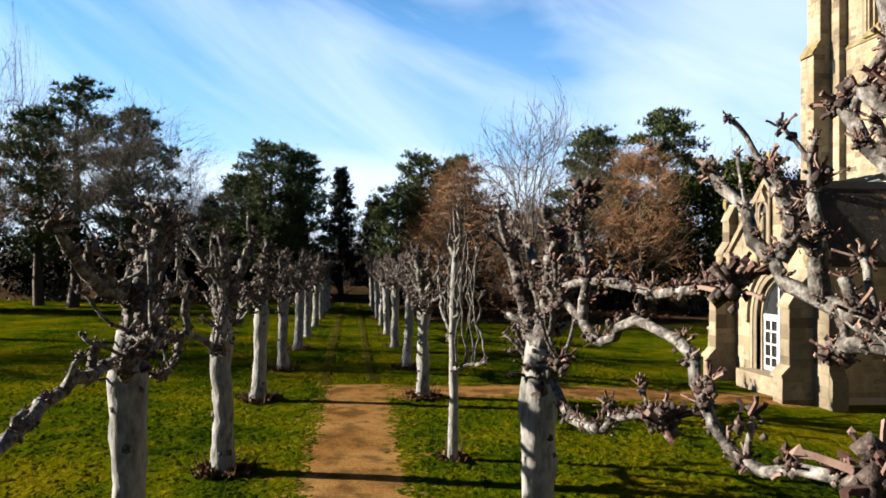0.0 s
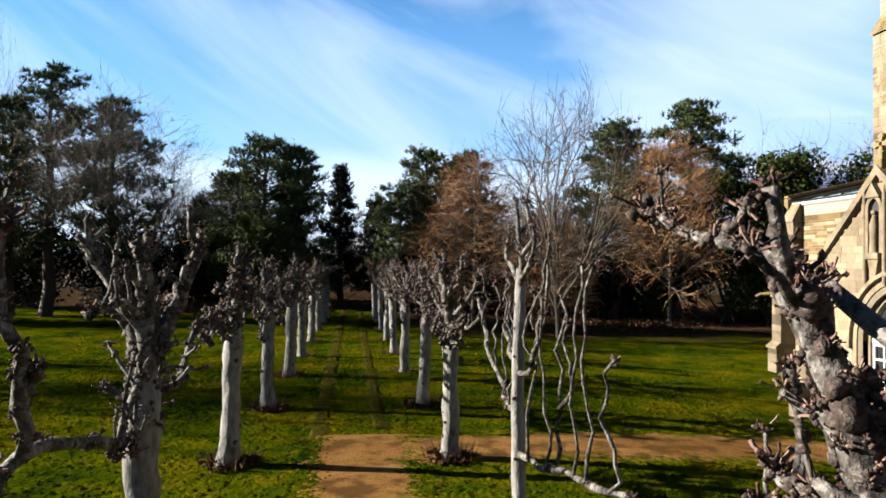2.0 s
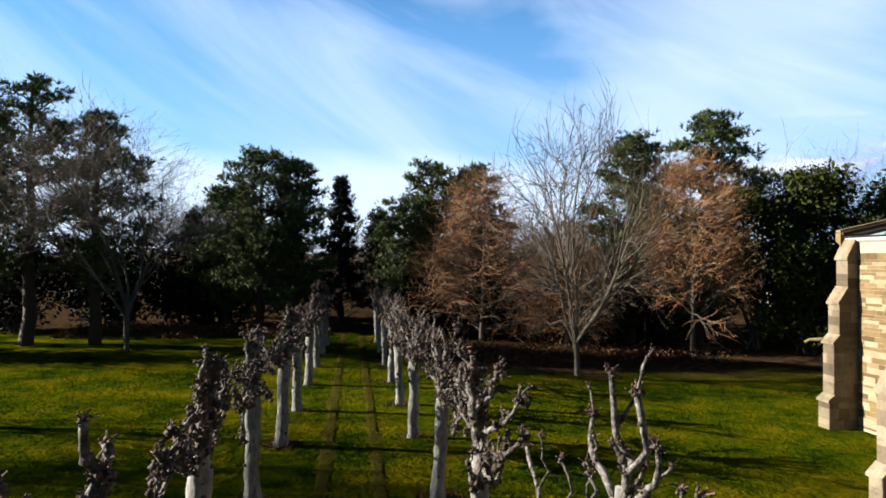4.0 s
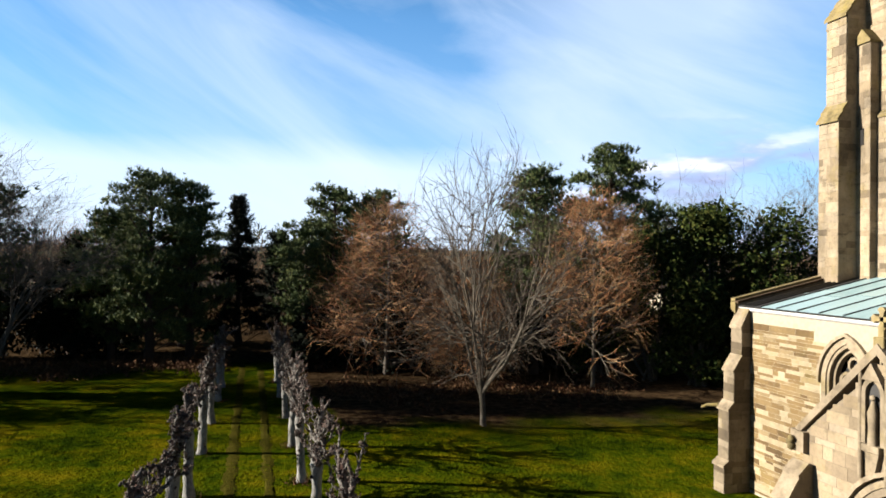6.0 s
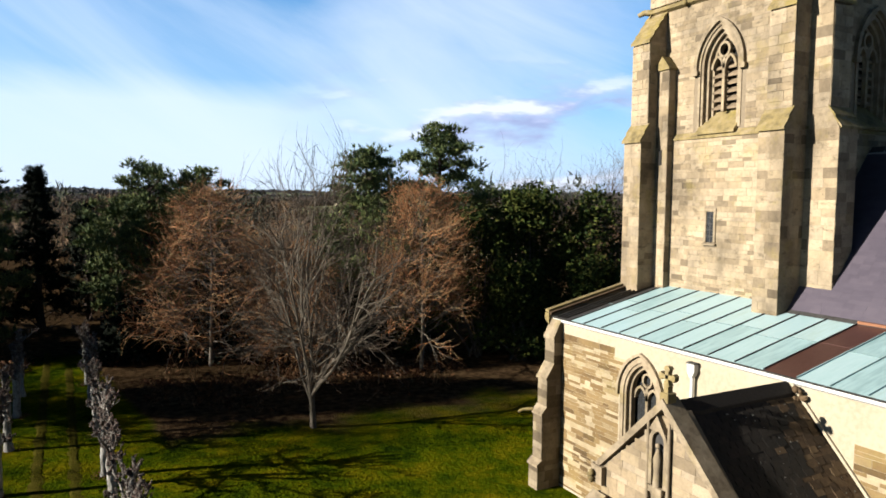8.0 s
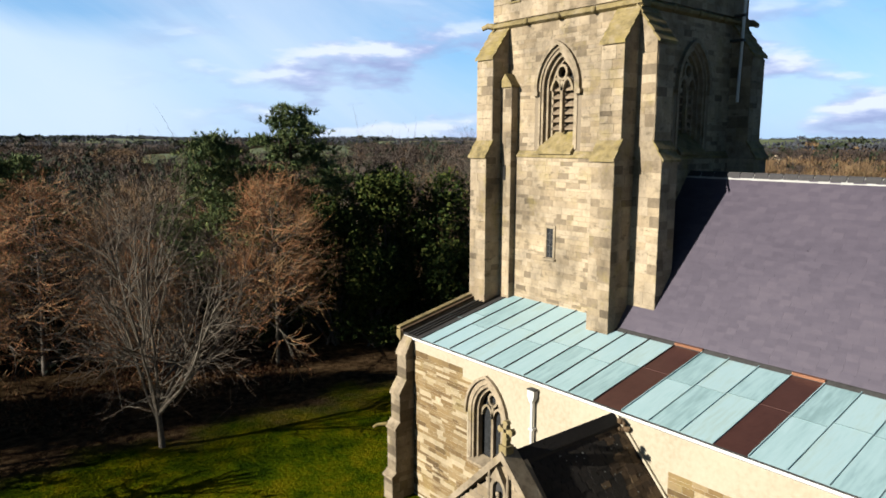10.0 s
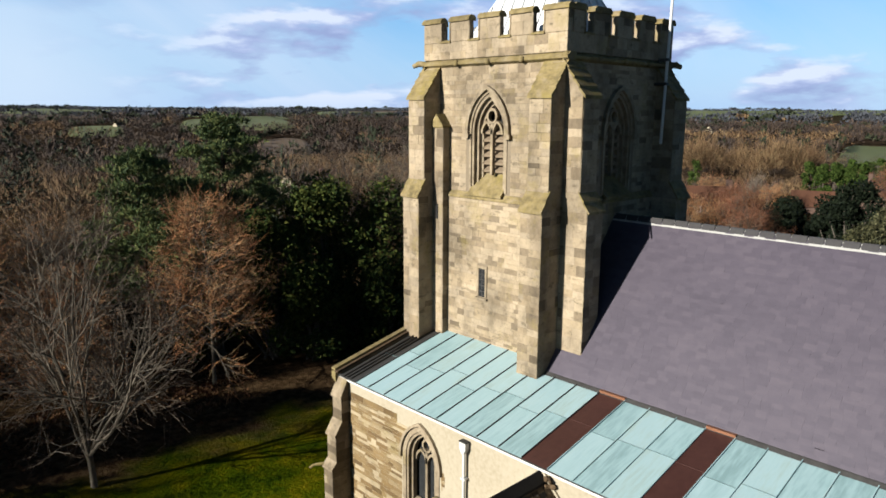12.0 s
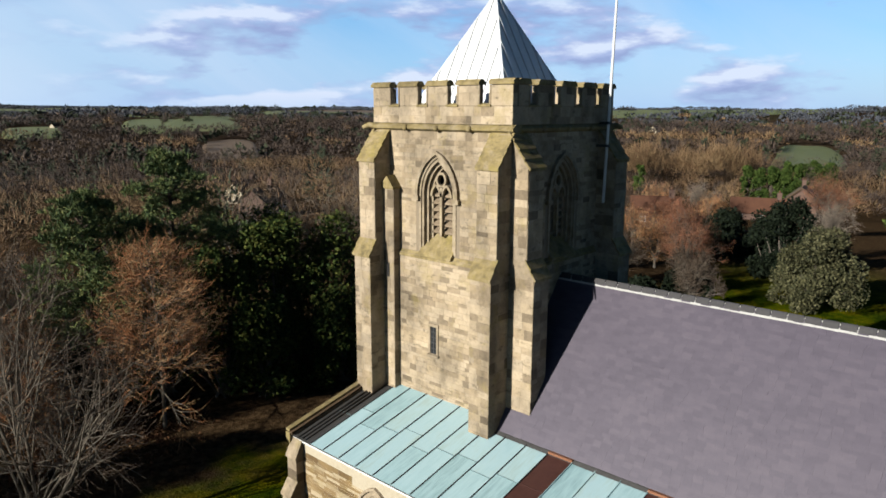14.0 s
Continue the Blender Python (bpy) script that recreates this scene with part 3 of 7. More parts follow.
def build_ground():
    """One sheet, fine near the lawn and coarser outwards, to the horizon."""
    rings = [0.0]
    step = 1.2
    while rings[-1] < 4700:
        rings.append(rings[-1] + step)
        step *= 1.045
    n = 200
    verts, faces = [(5.0, 20.0, ground_z(5, 20))], []
    for r in rings[1:]:
        for k in range(n):
            a = 2 * math.pi * k / n
            x, y = 5 + r * math.cos(a), 20 + r * math.sin(a)
            verts.append((x, y, ground_z(x, y)))
    for k in range(n):
        faces.append((0, 1 + k, 1 + (k + 1) % n))
    for i in range(len(rings) - 2):
        for k in range(n):
            a, b = 1 + i * n + k, 1 + i * n + (k + 1) % n
            faces.append((a, a + n, b + n, b))
    m = LAND
    m.use_nodes = True
    nn, ll = m.node_tree.nodes, m.node_tree.links
    bsdf = nn["Principled BSDF"]
    bsdf.inputs["Roughness"].default_value, bsdf.inputs["Specular IOR Level"].default_value = 0.95, 0.0
    geo = nn.new("ShaderNodeNewGeometry")

    def tex(s, d=4, dist=0.0):
        t = nn.new("ShaderNodeTexNoise")
        t.inputs["Scale"].default_value, t.inputs["Detail"].default_value, t.inputs["Distortion"].default_value = s, d, dist
        t.inputs["Roughness"].default_value = 0.6
        ll.new(geo.outputs["Position"], t.inputs["Vector"])
        return t.outputs["Fac"]

    def ramp(v, stops, const=False):
        q = nn.new("ShaderNodeValToRGB")
        if const:
            q.color_ramp.interpolation = "CONSTANT"
        while len(q.color_ramp.elements) < len(stops):
            q.color_ramp.elements.new(0.5)
        for e, (p, c) in zip(q.color_ramp.elements, stops):
            e.position, e.color = p, (c, c, c, 1) if isinstance(c, float) else (*c, 1)
        ll.new(v, q.inputs[0])
        return q.outputs[0]

    def mix(f, a, b):
        q = nn.new("ShaderNodeMix")
        q.data_type = "RGBA"
        if isinstance(f, float):
            q.inputs[0].default_value = f
        else:
            ll.new(f, q.inputs[0])
        ll.new(a, q.inputs[6])
        ll.new(b, q.inputs[7])
        return q.outputs[2]

    def mth(op, a, b):
        q = nn.new("ShaderNodeMath")
        q.operation = op
        q.use_clamp = False
        for i, v in enumerate((a, b)):
            if isinstance(v, float):
                q.inputs[i].default_value = v
            else:
                ll.new(v, q.inputs[i])
        return q.outputs[0]

    sepn = nn.new("ShaderNodeSeparateXYZ")
    ll.new(geo.outputs["Position"], sepn.inputs[0])
    # lawn: yellow-green moss with darker tufts
    lawn_v = mth("ADD", mth("MULTIPLY", tex(0.35), 0.53), mth("ADD", mth("MULTIPLY", tex(1.3, 3), 0.25), mth("MULTIPLY", tex(5.5, 6, 0.4), 0.22)))
    lawn = ramp(lawn_v, [(0.40, (0.008, 0.016, 0.001)), (0.46, (0.024, 0.036, 0.001)), (0.52, (0.043, 0.049, 0.001)), (0.60, (0.082, 0.068, 0.002))])
    litter = ramp(tex(2.5, 6), [(0.35, (0.0172, 0.0108, 0.0059)), (0.5, (0.0368, 0.0230, 0.0118)), (0.66, (0.0589, 0.0393, 0.0207))])
    # wood floor beyond the lawn's edge
    edge = mth("ADD", sepn.outputs[1], mth("MULTIPLY", tex(0.22, 3), 9.0))
    left_far = ramp(mth("MULTIPLY", mth("SUBTRACT", 3.2, sepn.outputs[0]), 0.33), [(0.0, 0.0), (1.0, 1.0)])
    lim = mth("ADD", 39.2, mth("MULTIPLY", left_far, 19.0))
    wood = ramp(mth("MULTIPLY", mth("SUBTRACT", edge, lim), 0.25), [(0.2, 0.0), (0.8, 1.0)])
    near = mix(wood, lawn, litter)
    # far country: winter woods and small fields
    vor = nn.new("ShaderNodeTexVoronoi")
    vor.inputs["Scale"].default_value, vor.inputs["Randomness"].default_value = 0.0042, 0.9
    ll.new(geo.outputs["Position"], vor.inputs["Vector"])
    cell = nn.new("ShaderNodeSeparateXYZ")
    ll.new(vor.outputs["Color"], cell.inputs[0])
    field = ramp(cell.outputs[0], [(0.0, (0.024, 0.017, 0.012)), (0.30, (0.030, 0.021, 0.014)), (0.52, (0.026, 0.022, 0.013)), (0.70, (0.034, 0.024, 0.015))], True)
    grain = ramp(tex(0.03, 8), [(0.3, 0.6), (0.7, 1.3)])
    mul = nn.new("ShaderNodeMix")
    mul.data_type, mul.blend_type = "RGBA", "MULTIPLY"
    mul.inputs[0].default_value = 1.0
    ll.new(field, mul.inputs[6])
    ll.new(grain, mul.inputs[7])
    dx, dy = mth("SUBTRACT", sepn.outputs[0], 5.0), mth("SUBTRACT", sepn.outputs[1], 20.0)
    dist = mth("SQRT", mth("ADD", mth("MULTIPLY", dx, dx), mth("MULTIPLY", dy, dy)), 0.0)
    far = ramp(mth("MULTIPLY", dist, 0.001), [(0.28, 0.0), (0.42, 1.0)])
    floor = ramp(mth("MULTIPLY", dist, 0.01), [(0.65, 0.0), (0.95, 1.0)])
    land = mix(far, mix(floor, near, litter), mul.outputs[2])
    ll.new(land, bsdf.inputs["Base Color"])
    bp = nn.new("ShaderNodeBump")
    bp.inputs["Strength"].default_value, bp.inputs["Distance"].default_value = 1.0, 0.11
    ll.new(tex(6.0, 6), bp.inputs["Height"])
    ll.new(bp.outputs[0], bsdf.inputs["Normal"])
    tagged(put("ground", mesh_of("ground", verts, faces, m, True)), "mossy lawn running out to winter woodland and fields", "ground", kind="structure")


build_ground()


def path_sheet(name, line, label, lift=0.012, mat_=GRAVEL, rag=1.0):
    """A worn path: rows of (x, y, half-width along x or y) with ragged edges."""
    rng = random.Random(5)
    v, f = [], []
    for i, (x0, x1, y0, y1) in enumerate(line):
        for k in range(7):
            t = k / 6
            jit = rng.uniform(-0.22, 0.22) * rag if k in (0, 6) else 0
            x, y = x0 + (x1 - x0) * t, y0 + (y1 - y0) * t
            if abs(x1 - x0) > abs(y1 - y0):
                x += jit
            else:
                y += jit
            edge = -0.02 if k in (0, 6) else 0.0
            v.append((x, y, ground_z(x, y) + lift + edge + 0.012 * math.sin(t * math.pi)))
    for i in range(len(line) - 1):
        for k in range(6):
            a = i * 7 + k
            f.append((a, a + 1, a + 8, a + 7))
    return tagged(put(name, mesh_of(name, v, f, mat_, True)), label, "path", kind="structure")


path_sheet("path_avenue", [(-1.5, 1.2, y, y) for y in np.arange(-14, 17.8, 0.22)], "sandy gravel path between the pollarded limes")
path_sheet("path_porch", [(x, x, 15.50 + 0.03 * x, 17.70 + 0.03 * x) for x in np.arange(-0.9, 11.0, 0.22)], "sandy gravel path leading to the church porch", 0.018, GRAVEL_P)

# left rut: a dark shadow line is painted as part of this strip
path_sheet("path_track", [(-1.26 - 0.016 * (y - 17), -0.78 - 0.018 * (y - 17), y, y) for y in np.arange(17.4, 57, 0.4)], "narrow worn rut along the grass avenue with shadow in its colour", 0.006, DIRT, 0.8)
path_sheet("path_track", [(-0.02 - 0.020 * (y - 18), 0.38 - 0.020 * (y - 18), y, y) for y in np.arange(18.2, 52, 0.4)], "narrow worn rut along the grass avenue with shadow in its colour", 0.006, DIRT, 0.8)


def lawn_hummocks():
    """Low moss hummocks and tufts over the nearer lawn, also along the path edges."""
    rng = random.Random(61)
    s = Shape()
    for i in range(44000):
        edge = i < 6000
        if edge:
            y = rng.uniform(2.5, 17.5)
            x = rng.choice((-1.02, 0.72)) + rng.gauss(0, 0.13)
        else:
            y = 2.5 + 36 * rng.random() ** 1.5
            x = rng.uniform(-15, 14) * (0.4 + 0.6 * y / 38)
            if -1.0 < x < 0.70 and y < 17.6:
                continue
            if x > -0.9 and 15.7 < y < 17.7:
                continue
        if x > 9.5 and y > 14:
            continue
        r, h = rng.uniform(0.05, 0.15) if edge else rng.uniform(0.04, 0.12), rng.uniform(0.02, 0.05) if edge else rng.uniform(0.015, 0.050)
        z = ground_z(x, y) - 0.006
        b = len(s.v)
        a0 = rng.random() * 6.283
        for k in range(5):
            q = r * rng.uniform(0.7, 1.3)
            s.v.append((x + math.cos(a0 + k * 1.2566) * q, y + math.sin(a0 + k * 1.2566) * q, z))
        s.v.append((x + rng.gauss(0, r * 0.2), y + rng.gauss(0, r * 0.2), z + h))
        s.f += [(b + k, b + (k + 1) % 5, b + 5) for k in range(5)]
    tagged(put("grass", s.mesh("grass", LAND, True)), "low hummocks of mossy yellow-green lawn grass", "grass", kind="stuff")


lawn_hummocks()


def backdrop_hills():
    """The last line of hills along the horizon, with haze put into its blue."""
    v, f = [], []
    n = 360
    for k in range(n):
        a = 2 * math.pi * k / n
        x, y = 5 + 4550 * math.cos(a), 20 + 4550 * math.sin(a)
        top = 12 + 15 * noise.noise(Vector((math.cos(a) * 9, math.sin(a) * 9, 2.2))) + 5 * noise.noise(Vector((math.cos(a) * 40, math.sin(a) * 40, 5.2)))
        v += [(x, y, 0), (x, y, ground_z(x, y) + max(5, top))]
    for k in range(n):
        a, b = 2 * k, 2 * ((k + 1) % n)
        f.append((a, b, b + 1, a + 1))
    tagged(put("backdrop", mesh_of("backdrop", v, f, HILLS, True)), "line of far hills along the horizon with haze in its blue-grey colour", "hills", kind="structure")


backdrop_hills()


def bracken():
    """Dead bracken and leaf heaps along the wood's edge."""
    rng = random.Random(71)
    s = Shape()
    for i in range(2600):
        x = rng.uniform(-19, 5) if i < 1800 else rng.uniform(3, 20)
        y = (54.0 if i < 1800 else 44.0) + rng.gauss(0, 1.5) + 1.2 * math.sin(x * 0.7)
        if -2.6 < x < 0.6 and y < 58:
            continue
        h = rng.uniform(0.15, 0.6) * (1 if i < 1800 else 0.5)
        c = Vector((x, y, ground_z(x, y)))
        for k in range(5):
            s.leaf(c + Vector((rng.gauss(0, 0.2), rng.gauss(0, 0.2), h * rng.random())), rng.uniform(0.06, 0.16), rng, 0.4, 0.4)
            s.ribbon(c, c + Vector((rng.gauss(0, 0.2), rng.gauss(0, 0.2), h)), 0.008, rng)
    tagged(put("bracken", s.mesh("bracken", BRACKEN)), "brown dead bracken along the edge of the wood", "bracken", kind="stuff")


bracken()

# ---- church ----
church = thing("church", "sandstone church with tower, copper aisle roof and slate nave", "church")


def block_wall(axis, plane, out, u0, u1, z0, z1, course, rng, shape, holes=(), long=(0.22, 0.62), proud=0.008, slope=None):
    """Coursed stones on one wall face. axis x: the wall lies in y and z at x = plane. out: +1 or -1, the way it faces.
    holes: functions of z that give a blocked stretch (a, b) or None. slope: a function of z that gives the stretch (a, b) of the wall."""
    z = z0
    n = Vector((out, 0, 0)) if axis == "x" else Vector((0, out, 0))
    ux = Vector((0, 1, 0)) if axis == "x" else Vector((1, 0, 0))
    uz = Vector((0, 0, 1))
    while z < z1 - 0.05:
        h = min(course * rng.uniform(0.6, 1.5), z1 - z)
        if z1 - z - h < 0.08:
            h = z1 - z
        a0, a1 = (u0, u1) if slope is None else slope(z + h)
        free = [(a0, a1)]
        for hole in holes:
            cut = [c for c in (hole(z), hole(z + h), hole(z + h / 2)) if c]
            if not cut:
                continue
            ca, cb = min(c[0] for c in cut), max(c[1] for c in cut)
            free = [s for p, q in free for s in ((p, min(q, ca)), (max(p, cb), q)) if s[1] - s[0] > 0.03]
        for p, q in free:
            u = p
            while u < q - 0.01:
                w = rng.uniform(*long)
                if q - u - w < 0.16:
                    w = q - u
                corner = ux * u + uz * z + (Vector((plane, 0, 0)) if axis == "x" else Vector((0, plane, 0)))
                shape.slab(corner + ux * 0.003 + uz * 0.003, ux, uz, n, w - 0.006, h - 0.006, proud * rng.uniform(0.3, 1.1), 0.005)
                u += w
        z += h


def arch_hole(c, half, sill, spring, rise, grow=0.0):
    pts = arch(c, half + grow, spring, rise + grow, 14)

    def hole(z):
        if z < sill or z > spring + rise + grow:
            return None
        if z <= spring:
            return (c - half - grow, c + half + grow)
        us = [u for u, v in pts if v >= z]
        return (min(us), max(us)) if us else None
    return hole


def wall_with_arch(name, axis, a, b, u0, u1, z0, z1, c, half, sill, spring, rise, material, parent, label=""):
    """A wall panel with a pointed opening right through it."""
    bm = bmesh.new()
    top = arch(c, half, spring, rise)
    if sill > z0:
        prism_bm(bm, [(u0, z0), (u1, z0), (u1, sill), (u0, sill)], axis, a, b)
    prism_bm(bm, [(u0, sill), (c - half, sill), (c - half, spring), (u0, spring)], axis, a, b)
    prism_bm(bm, [(c + half, sill), (u1, sill), (u1, spring), (c + half, spring)], axis, a, b)
    k = len(top) // 2
    prism_bm(bm, [(u0, spring)] + top[:k + 1] + [(c, z1), (u0, z1)], axis, a, b)
    prism_bm(bm, [(u1, spring), (u1, z1), (c, z1)] + top[k:], axis, a, b)
    return part(name, bm, material, parent, label)


# tower: plan 19.35..25.85 by 21.05..27.60
TX0, TX1, TY0, TY1 = 19.35, 25.85, 21.05, 27.60
TCX, TCY = (TX0 + TX1) / 2, (TY0 + TY1) / 2
SETB = 0.09
tower = part("tower_wall", bmesh.new(), MORTAR, church)
bm = bmesh.new()
box_bm(bm, TX0, TX1, TY0, TY1, -0.2, 12.15)
tower.data.materials.clear()
tower.data.materials.append(MORTAR)
bm.to_mesh(tower.data)
bm.free()
UX0, UX1, UY0, UY1 = TX0 + SETB, TX1 - SETB, TY0 + SETB, TY1 - SETB
rng = random.Random(11)
BC = 24.37
BEL = dict(half=0.80, sill=12.32, spring=14.45, rise=1.32)
# belfry stage: four wall panels with an opening each
wall_with_arch("belfry_wall", "x", UX0, UX0 + 0.7, UY0, UY1, 12.15, 16.8, BC, BEL["half"], BEL["sill"], BEL["spring"], BEL["rise"], MORTAR, church)
wall_with_arch("belfry_wall", "x", UX1 - 0.7, UX1, UY0, UY1, 12.15, 16.8, BC, BEL["half"], BEL["sill"], BEL["spring"], BEL["rise"], MORTAR, church)
wall_with_arch("belfry_wall", "y", UY0, UY0 + 0.7, UX0 + 0.7, UX1 - 0.7, 12.15, 16.8, TCX, BEL["half"], BEL["sill"], BEL["spring"], BEL["rise"], MORTAR, church)
wall_with_arch("belfry_wall", "y", UY1 - 0.7, UY1, UX0 + 0.7, UX1 - 0.7, 12.15, 16.8, TCX, BEL["half"], BEL["sill"], BEL["spring"], BEL["rise"], MORTAR, church)
box("belfry_floor", UX0 + 0.7, UX1 - 0.7, UY0 + 0.7, UY1 - 0.7, 12.16, 12.4, INNER_SHADE, church)
box("tower_roof", UX0 + 0.02, UX1 - 0.02, UY0 + 0.02, UY1 - 0.02, 16.8, 17.05, LEAD, church)


def stone_face(name, axis, plane, out, u0, u1, z0, z1, course=0.27, holes=(), material=STONE, seed=1, slope=None, long=(0.22, 0.62), parent=None):
    s = Shape()
    block_wall(axis, plane, out, u0, u1, z0, z1, course, random.Random(seed), s, holes, long, slope=slope)
    ob = put(name, s.mesh(name, material), parent or church)
    ob["kind"] = "stuff"
    return ob


stone_face("tower_stonework", "x", TX0, -1, TY0, TY1, 5.6, 12.0, 0.17, [lambda z: (24.21, 24.71) if 8.3 < z < 9.66 else None], seed=2)
stone_face("tower_stonework", "x", UX0, -1, UY0, UY1, 12.27, 16.72, 0.18, [arch_hole(BC, BEL["half"] + 0.26, 12.2, BEL["spring"], BEL["rise"] + 0.28)], seed=3)
stone_face("tower_stonework", "y", TY0, -1, TX0, TX1, 5.6, 12.0, 0.17, seed=4)
stone_face("tower_stonework", "y", UY0, -1, UX0, UX1, 12.27, 16.72, 0.18, [arch_hole(TCX, BEL["half"] + 0.26, 12.2, BEL["spring"], BEL["rise"] + 0.28)], seed=5)
stone_face("tower_stonework", "y", TY1, 1, TX0, TX1, 0, 12.0, 0.27, seed=6)

# sloped weathering between the stages, and strings
for nm, ax, pl, a, b, sg in (("x", "x", TX0, TY0, TY1, -1), ("y", "y", TY0, TX0, TX1, -1)):
    prism("weathering", [(pl + sg * 0.045, 12.02), (pl + sg * 0.045, 12.08), (pl + SETB + 0.01, 12.27), (pl + 0.3, 12.27), (pl + 0.3, 12.02)], "y" if ax == "x" else "x", a - 0.08, b + 0.08, LICHEN, church)
SC = [(0.0, 16.70), (-0.16, 16.78), (-0.18, 16.86), (0.0, 16.98)]
prism("string_course", [(UX0 + u, v) for u, v in SC] + [(UX0 + 0.3, 16.98), (UX0 + 0.3, 16.70)], "y", UY0 - 0.18, UY1 + 0.18, LICHEN, church)
prism("string_course", [(UX1 - u, v) for u, v in SC] + [(UX1 - 0.3, 16.98), (UX1 - 0.3, 16.70)], "y", UY0 - 0.18, UY1 + 0.18, LICHEN, church)
prism("string_course", [(UY0 + u, v) for u, v in SC] + [(UY0 + 0.3, 16.98), (UY0 + 0.3, 16.70)], "x", UX0 + 0.3, UX1 - 0.3, LICHEN, church)
prism("string_course", [(UY1 - u, v) for u, v in SC] + [(UY1 - 0.3, 16.98), (UY1 - 0.3, 16.70)], "x", UX0 + 0.3, UX1 - 0.3, LICHEN, church)

# battlements
PX0, PX1, PY0, PY1 = TX0 + 0.0, TX1 - 0.0, TY0 + 0.0, TY1 - 0.0
PT = 0.25
box("parapet", PX0, PX0 + PT, PY0, PY1, 16.98, 17.58, DRESS, church, bev=0)
box("parapet", PX1 - PT, PX1, PY0, PY1, 16.98, 17.58, DRESS, church, bev=0)
box("parapet", PX0 + PT, PX1 - PT, PY0, PY0 + PT, 16.98, 17.58, DRESS, church, bev=0)
box("parapet", PX0 + PT, PX1 - PT, PY1 - PT, PY1, 16.98, 17.58, DRESS, church, bev=0)
stone_face("parapet_stonework", "x", PX0, -1, PY0, PY1, 16.99, 17.57, 0.29, seed=7)
stone_face("parapet_stonework", "y", PY0, -1, PX0, PX1, 16.99, 17.57, 0.29, seed=8)


def merlon(x0, x1, y0, y1):
    """An upright of the battlement with its moulded cap and the coping of the gap beside it."""
    m = box("merlon", x0, x1, y0, y1, 17.58, 18.28, DRESS, church, bev=0.02)
    bm = bmesh.new()
    e = 0.065
    prism_bm(bm, [(x0 - e, 18.27), (x1 + e, 18.27), (x1 + e, 18.36), (x1 - 0.04, 18.46), (x0 + 0.04, 18.46), (x0 - e, 18.36)], "y", y0 - e, y1 + e)
    part("cap", bm, LICHEN, m)
    s = Shape()
    r = random.Random(int(x0 * 91 + y0 * 37))
    block_wall("x", x0, -1, y0, y1, 17.59, 18.25, 0.3, r, s)
    block_wall("y", y0, -1, x0, x1, 17.59, 18.25, 0.3, r, s)
    put("merlon_stonework", s.mesh("merlon_stonework", STONE), m)["kind"] = "stuff"


def coping(x0, x1, y0, y1):
    e = 0.05
    bm = bmesh.new()
    if x1 - x0 < y1 - y0:
        prism_bm(bm, [(x0 - e, 17.56), (x1 + e, 17.56), (x1 + e, 17.62), (x0 + 0.12, 17.68), (x0 - e, 17.62)], "y", y0, y1)
    else:
        prism_bm(bm, [(y0 - e, 17.56), (y1 + e, 17.56), (y1 + e, 17.62), (y0 + 0.12, 17.68), (y0 - e, 17.62)], "x", x0, x1)
    cc = part("crenel_coping", bm, LICHEN, church)
    if x1 - x0 < y1 - y0:
        for ya in (y0, y1 - 0.07):
            box("reveal_moulding", x0 - 0.03, x0 + 0.10, ya, ya + 0.07, 17.63, 18.26, DRESS, cc)
    else:
        for xa in (x0, x1 - 0.07):
            box("reveal_moulding", xa, xa + 0.07, y0 - 0.03, y0 + 0.10, 17.63, 18.26, DRESS, cc)


pitch_m = (PY1 - PY0 - 0.88) / 4
for i in range(5):
    y0 = PY0 + i * pitch_m
    for xa in (PX0, PX1 - PT):
        merlon(xa, xa + PT, y0, y0 + 0.88)
        if i < 4:
            coping(xa, xa + PT, y0 + 0.88, y0 + pitch_m)
pitch_x = (PX1 - PX0 - 0.88) / 4
for i in range(5):
    x0 = PX0 + i * pitch_x
    for ya in (PY0, PY1 - PT):
        if 0 < i < 4:
            merlon(x0, x0 + 0.88, ya, ya + PT)
        elif i == 0:
            merlon(PX0 + PT + 0.06, x0 + 0.88, ya, ya + PT)
        else:
            merlon(x0, PX1 - PT - 0.06, ya, ya + PT)
        if i < 4:
            coping(x0 + 0.88, x0 + pitch_x, ya, ya + PT)

# spire of metal sheets with rolls
SP, SZ0, SZ1 = 2.44, 17.05, 21.75
bm = bmesh.new()
b4 = [bm.verts.new((TCX + sx * SP, TCY + sy * SP, SZ0)) for sx, sy in ((-1, -1), (1, -1), (1, 1), (-1, 1))]
tip = bm.verts.new((TCX, TCY, SZ1))
for i in range(4):
    bm.faces.new((b4[i], b4[(i + 1) % 4], tip))
bm.faces.new(b4[::-1])
spire = part("spire", bm, ZINC, church, "pyramid spire of pale metal sheets with rolled seams")
for fx, fy in ((-1, 0), (0, -1), (1, 0), (0, 1)):
    for k in range(-4, 5):
        t = k / 5
        base = Vector((TCX + (fx * SP if fx else t * SP), TCY + (fy * SP if fy else t * SP), SZ0))
        stop = 1 - abs(t)
        end = Vector((TCX + (fx * SP * (1 - stop) if fx else t * SP), TCY + (fy * SP * (1 - stop) if fy else t * SP), SZ0 + (SZ1 - SZ0) * stop))
        s = Shape()
        off = Vector((fx, fy, 0.55)) * 0.02
        s.tube([base + off, end + off], [0.035, 0.03], 5)
        put("roll_seam", s.mesh("roll_seam", ZINC, True), spire)
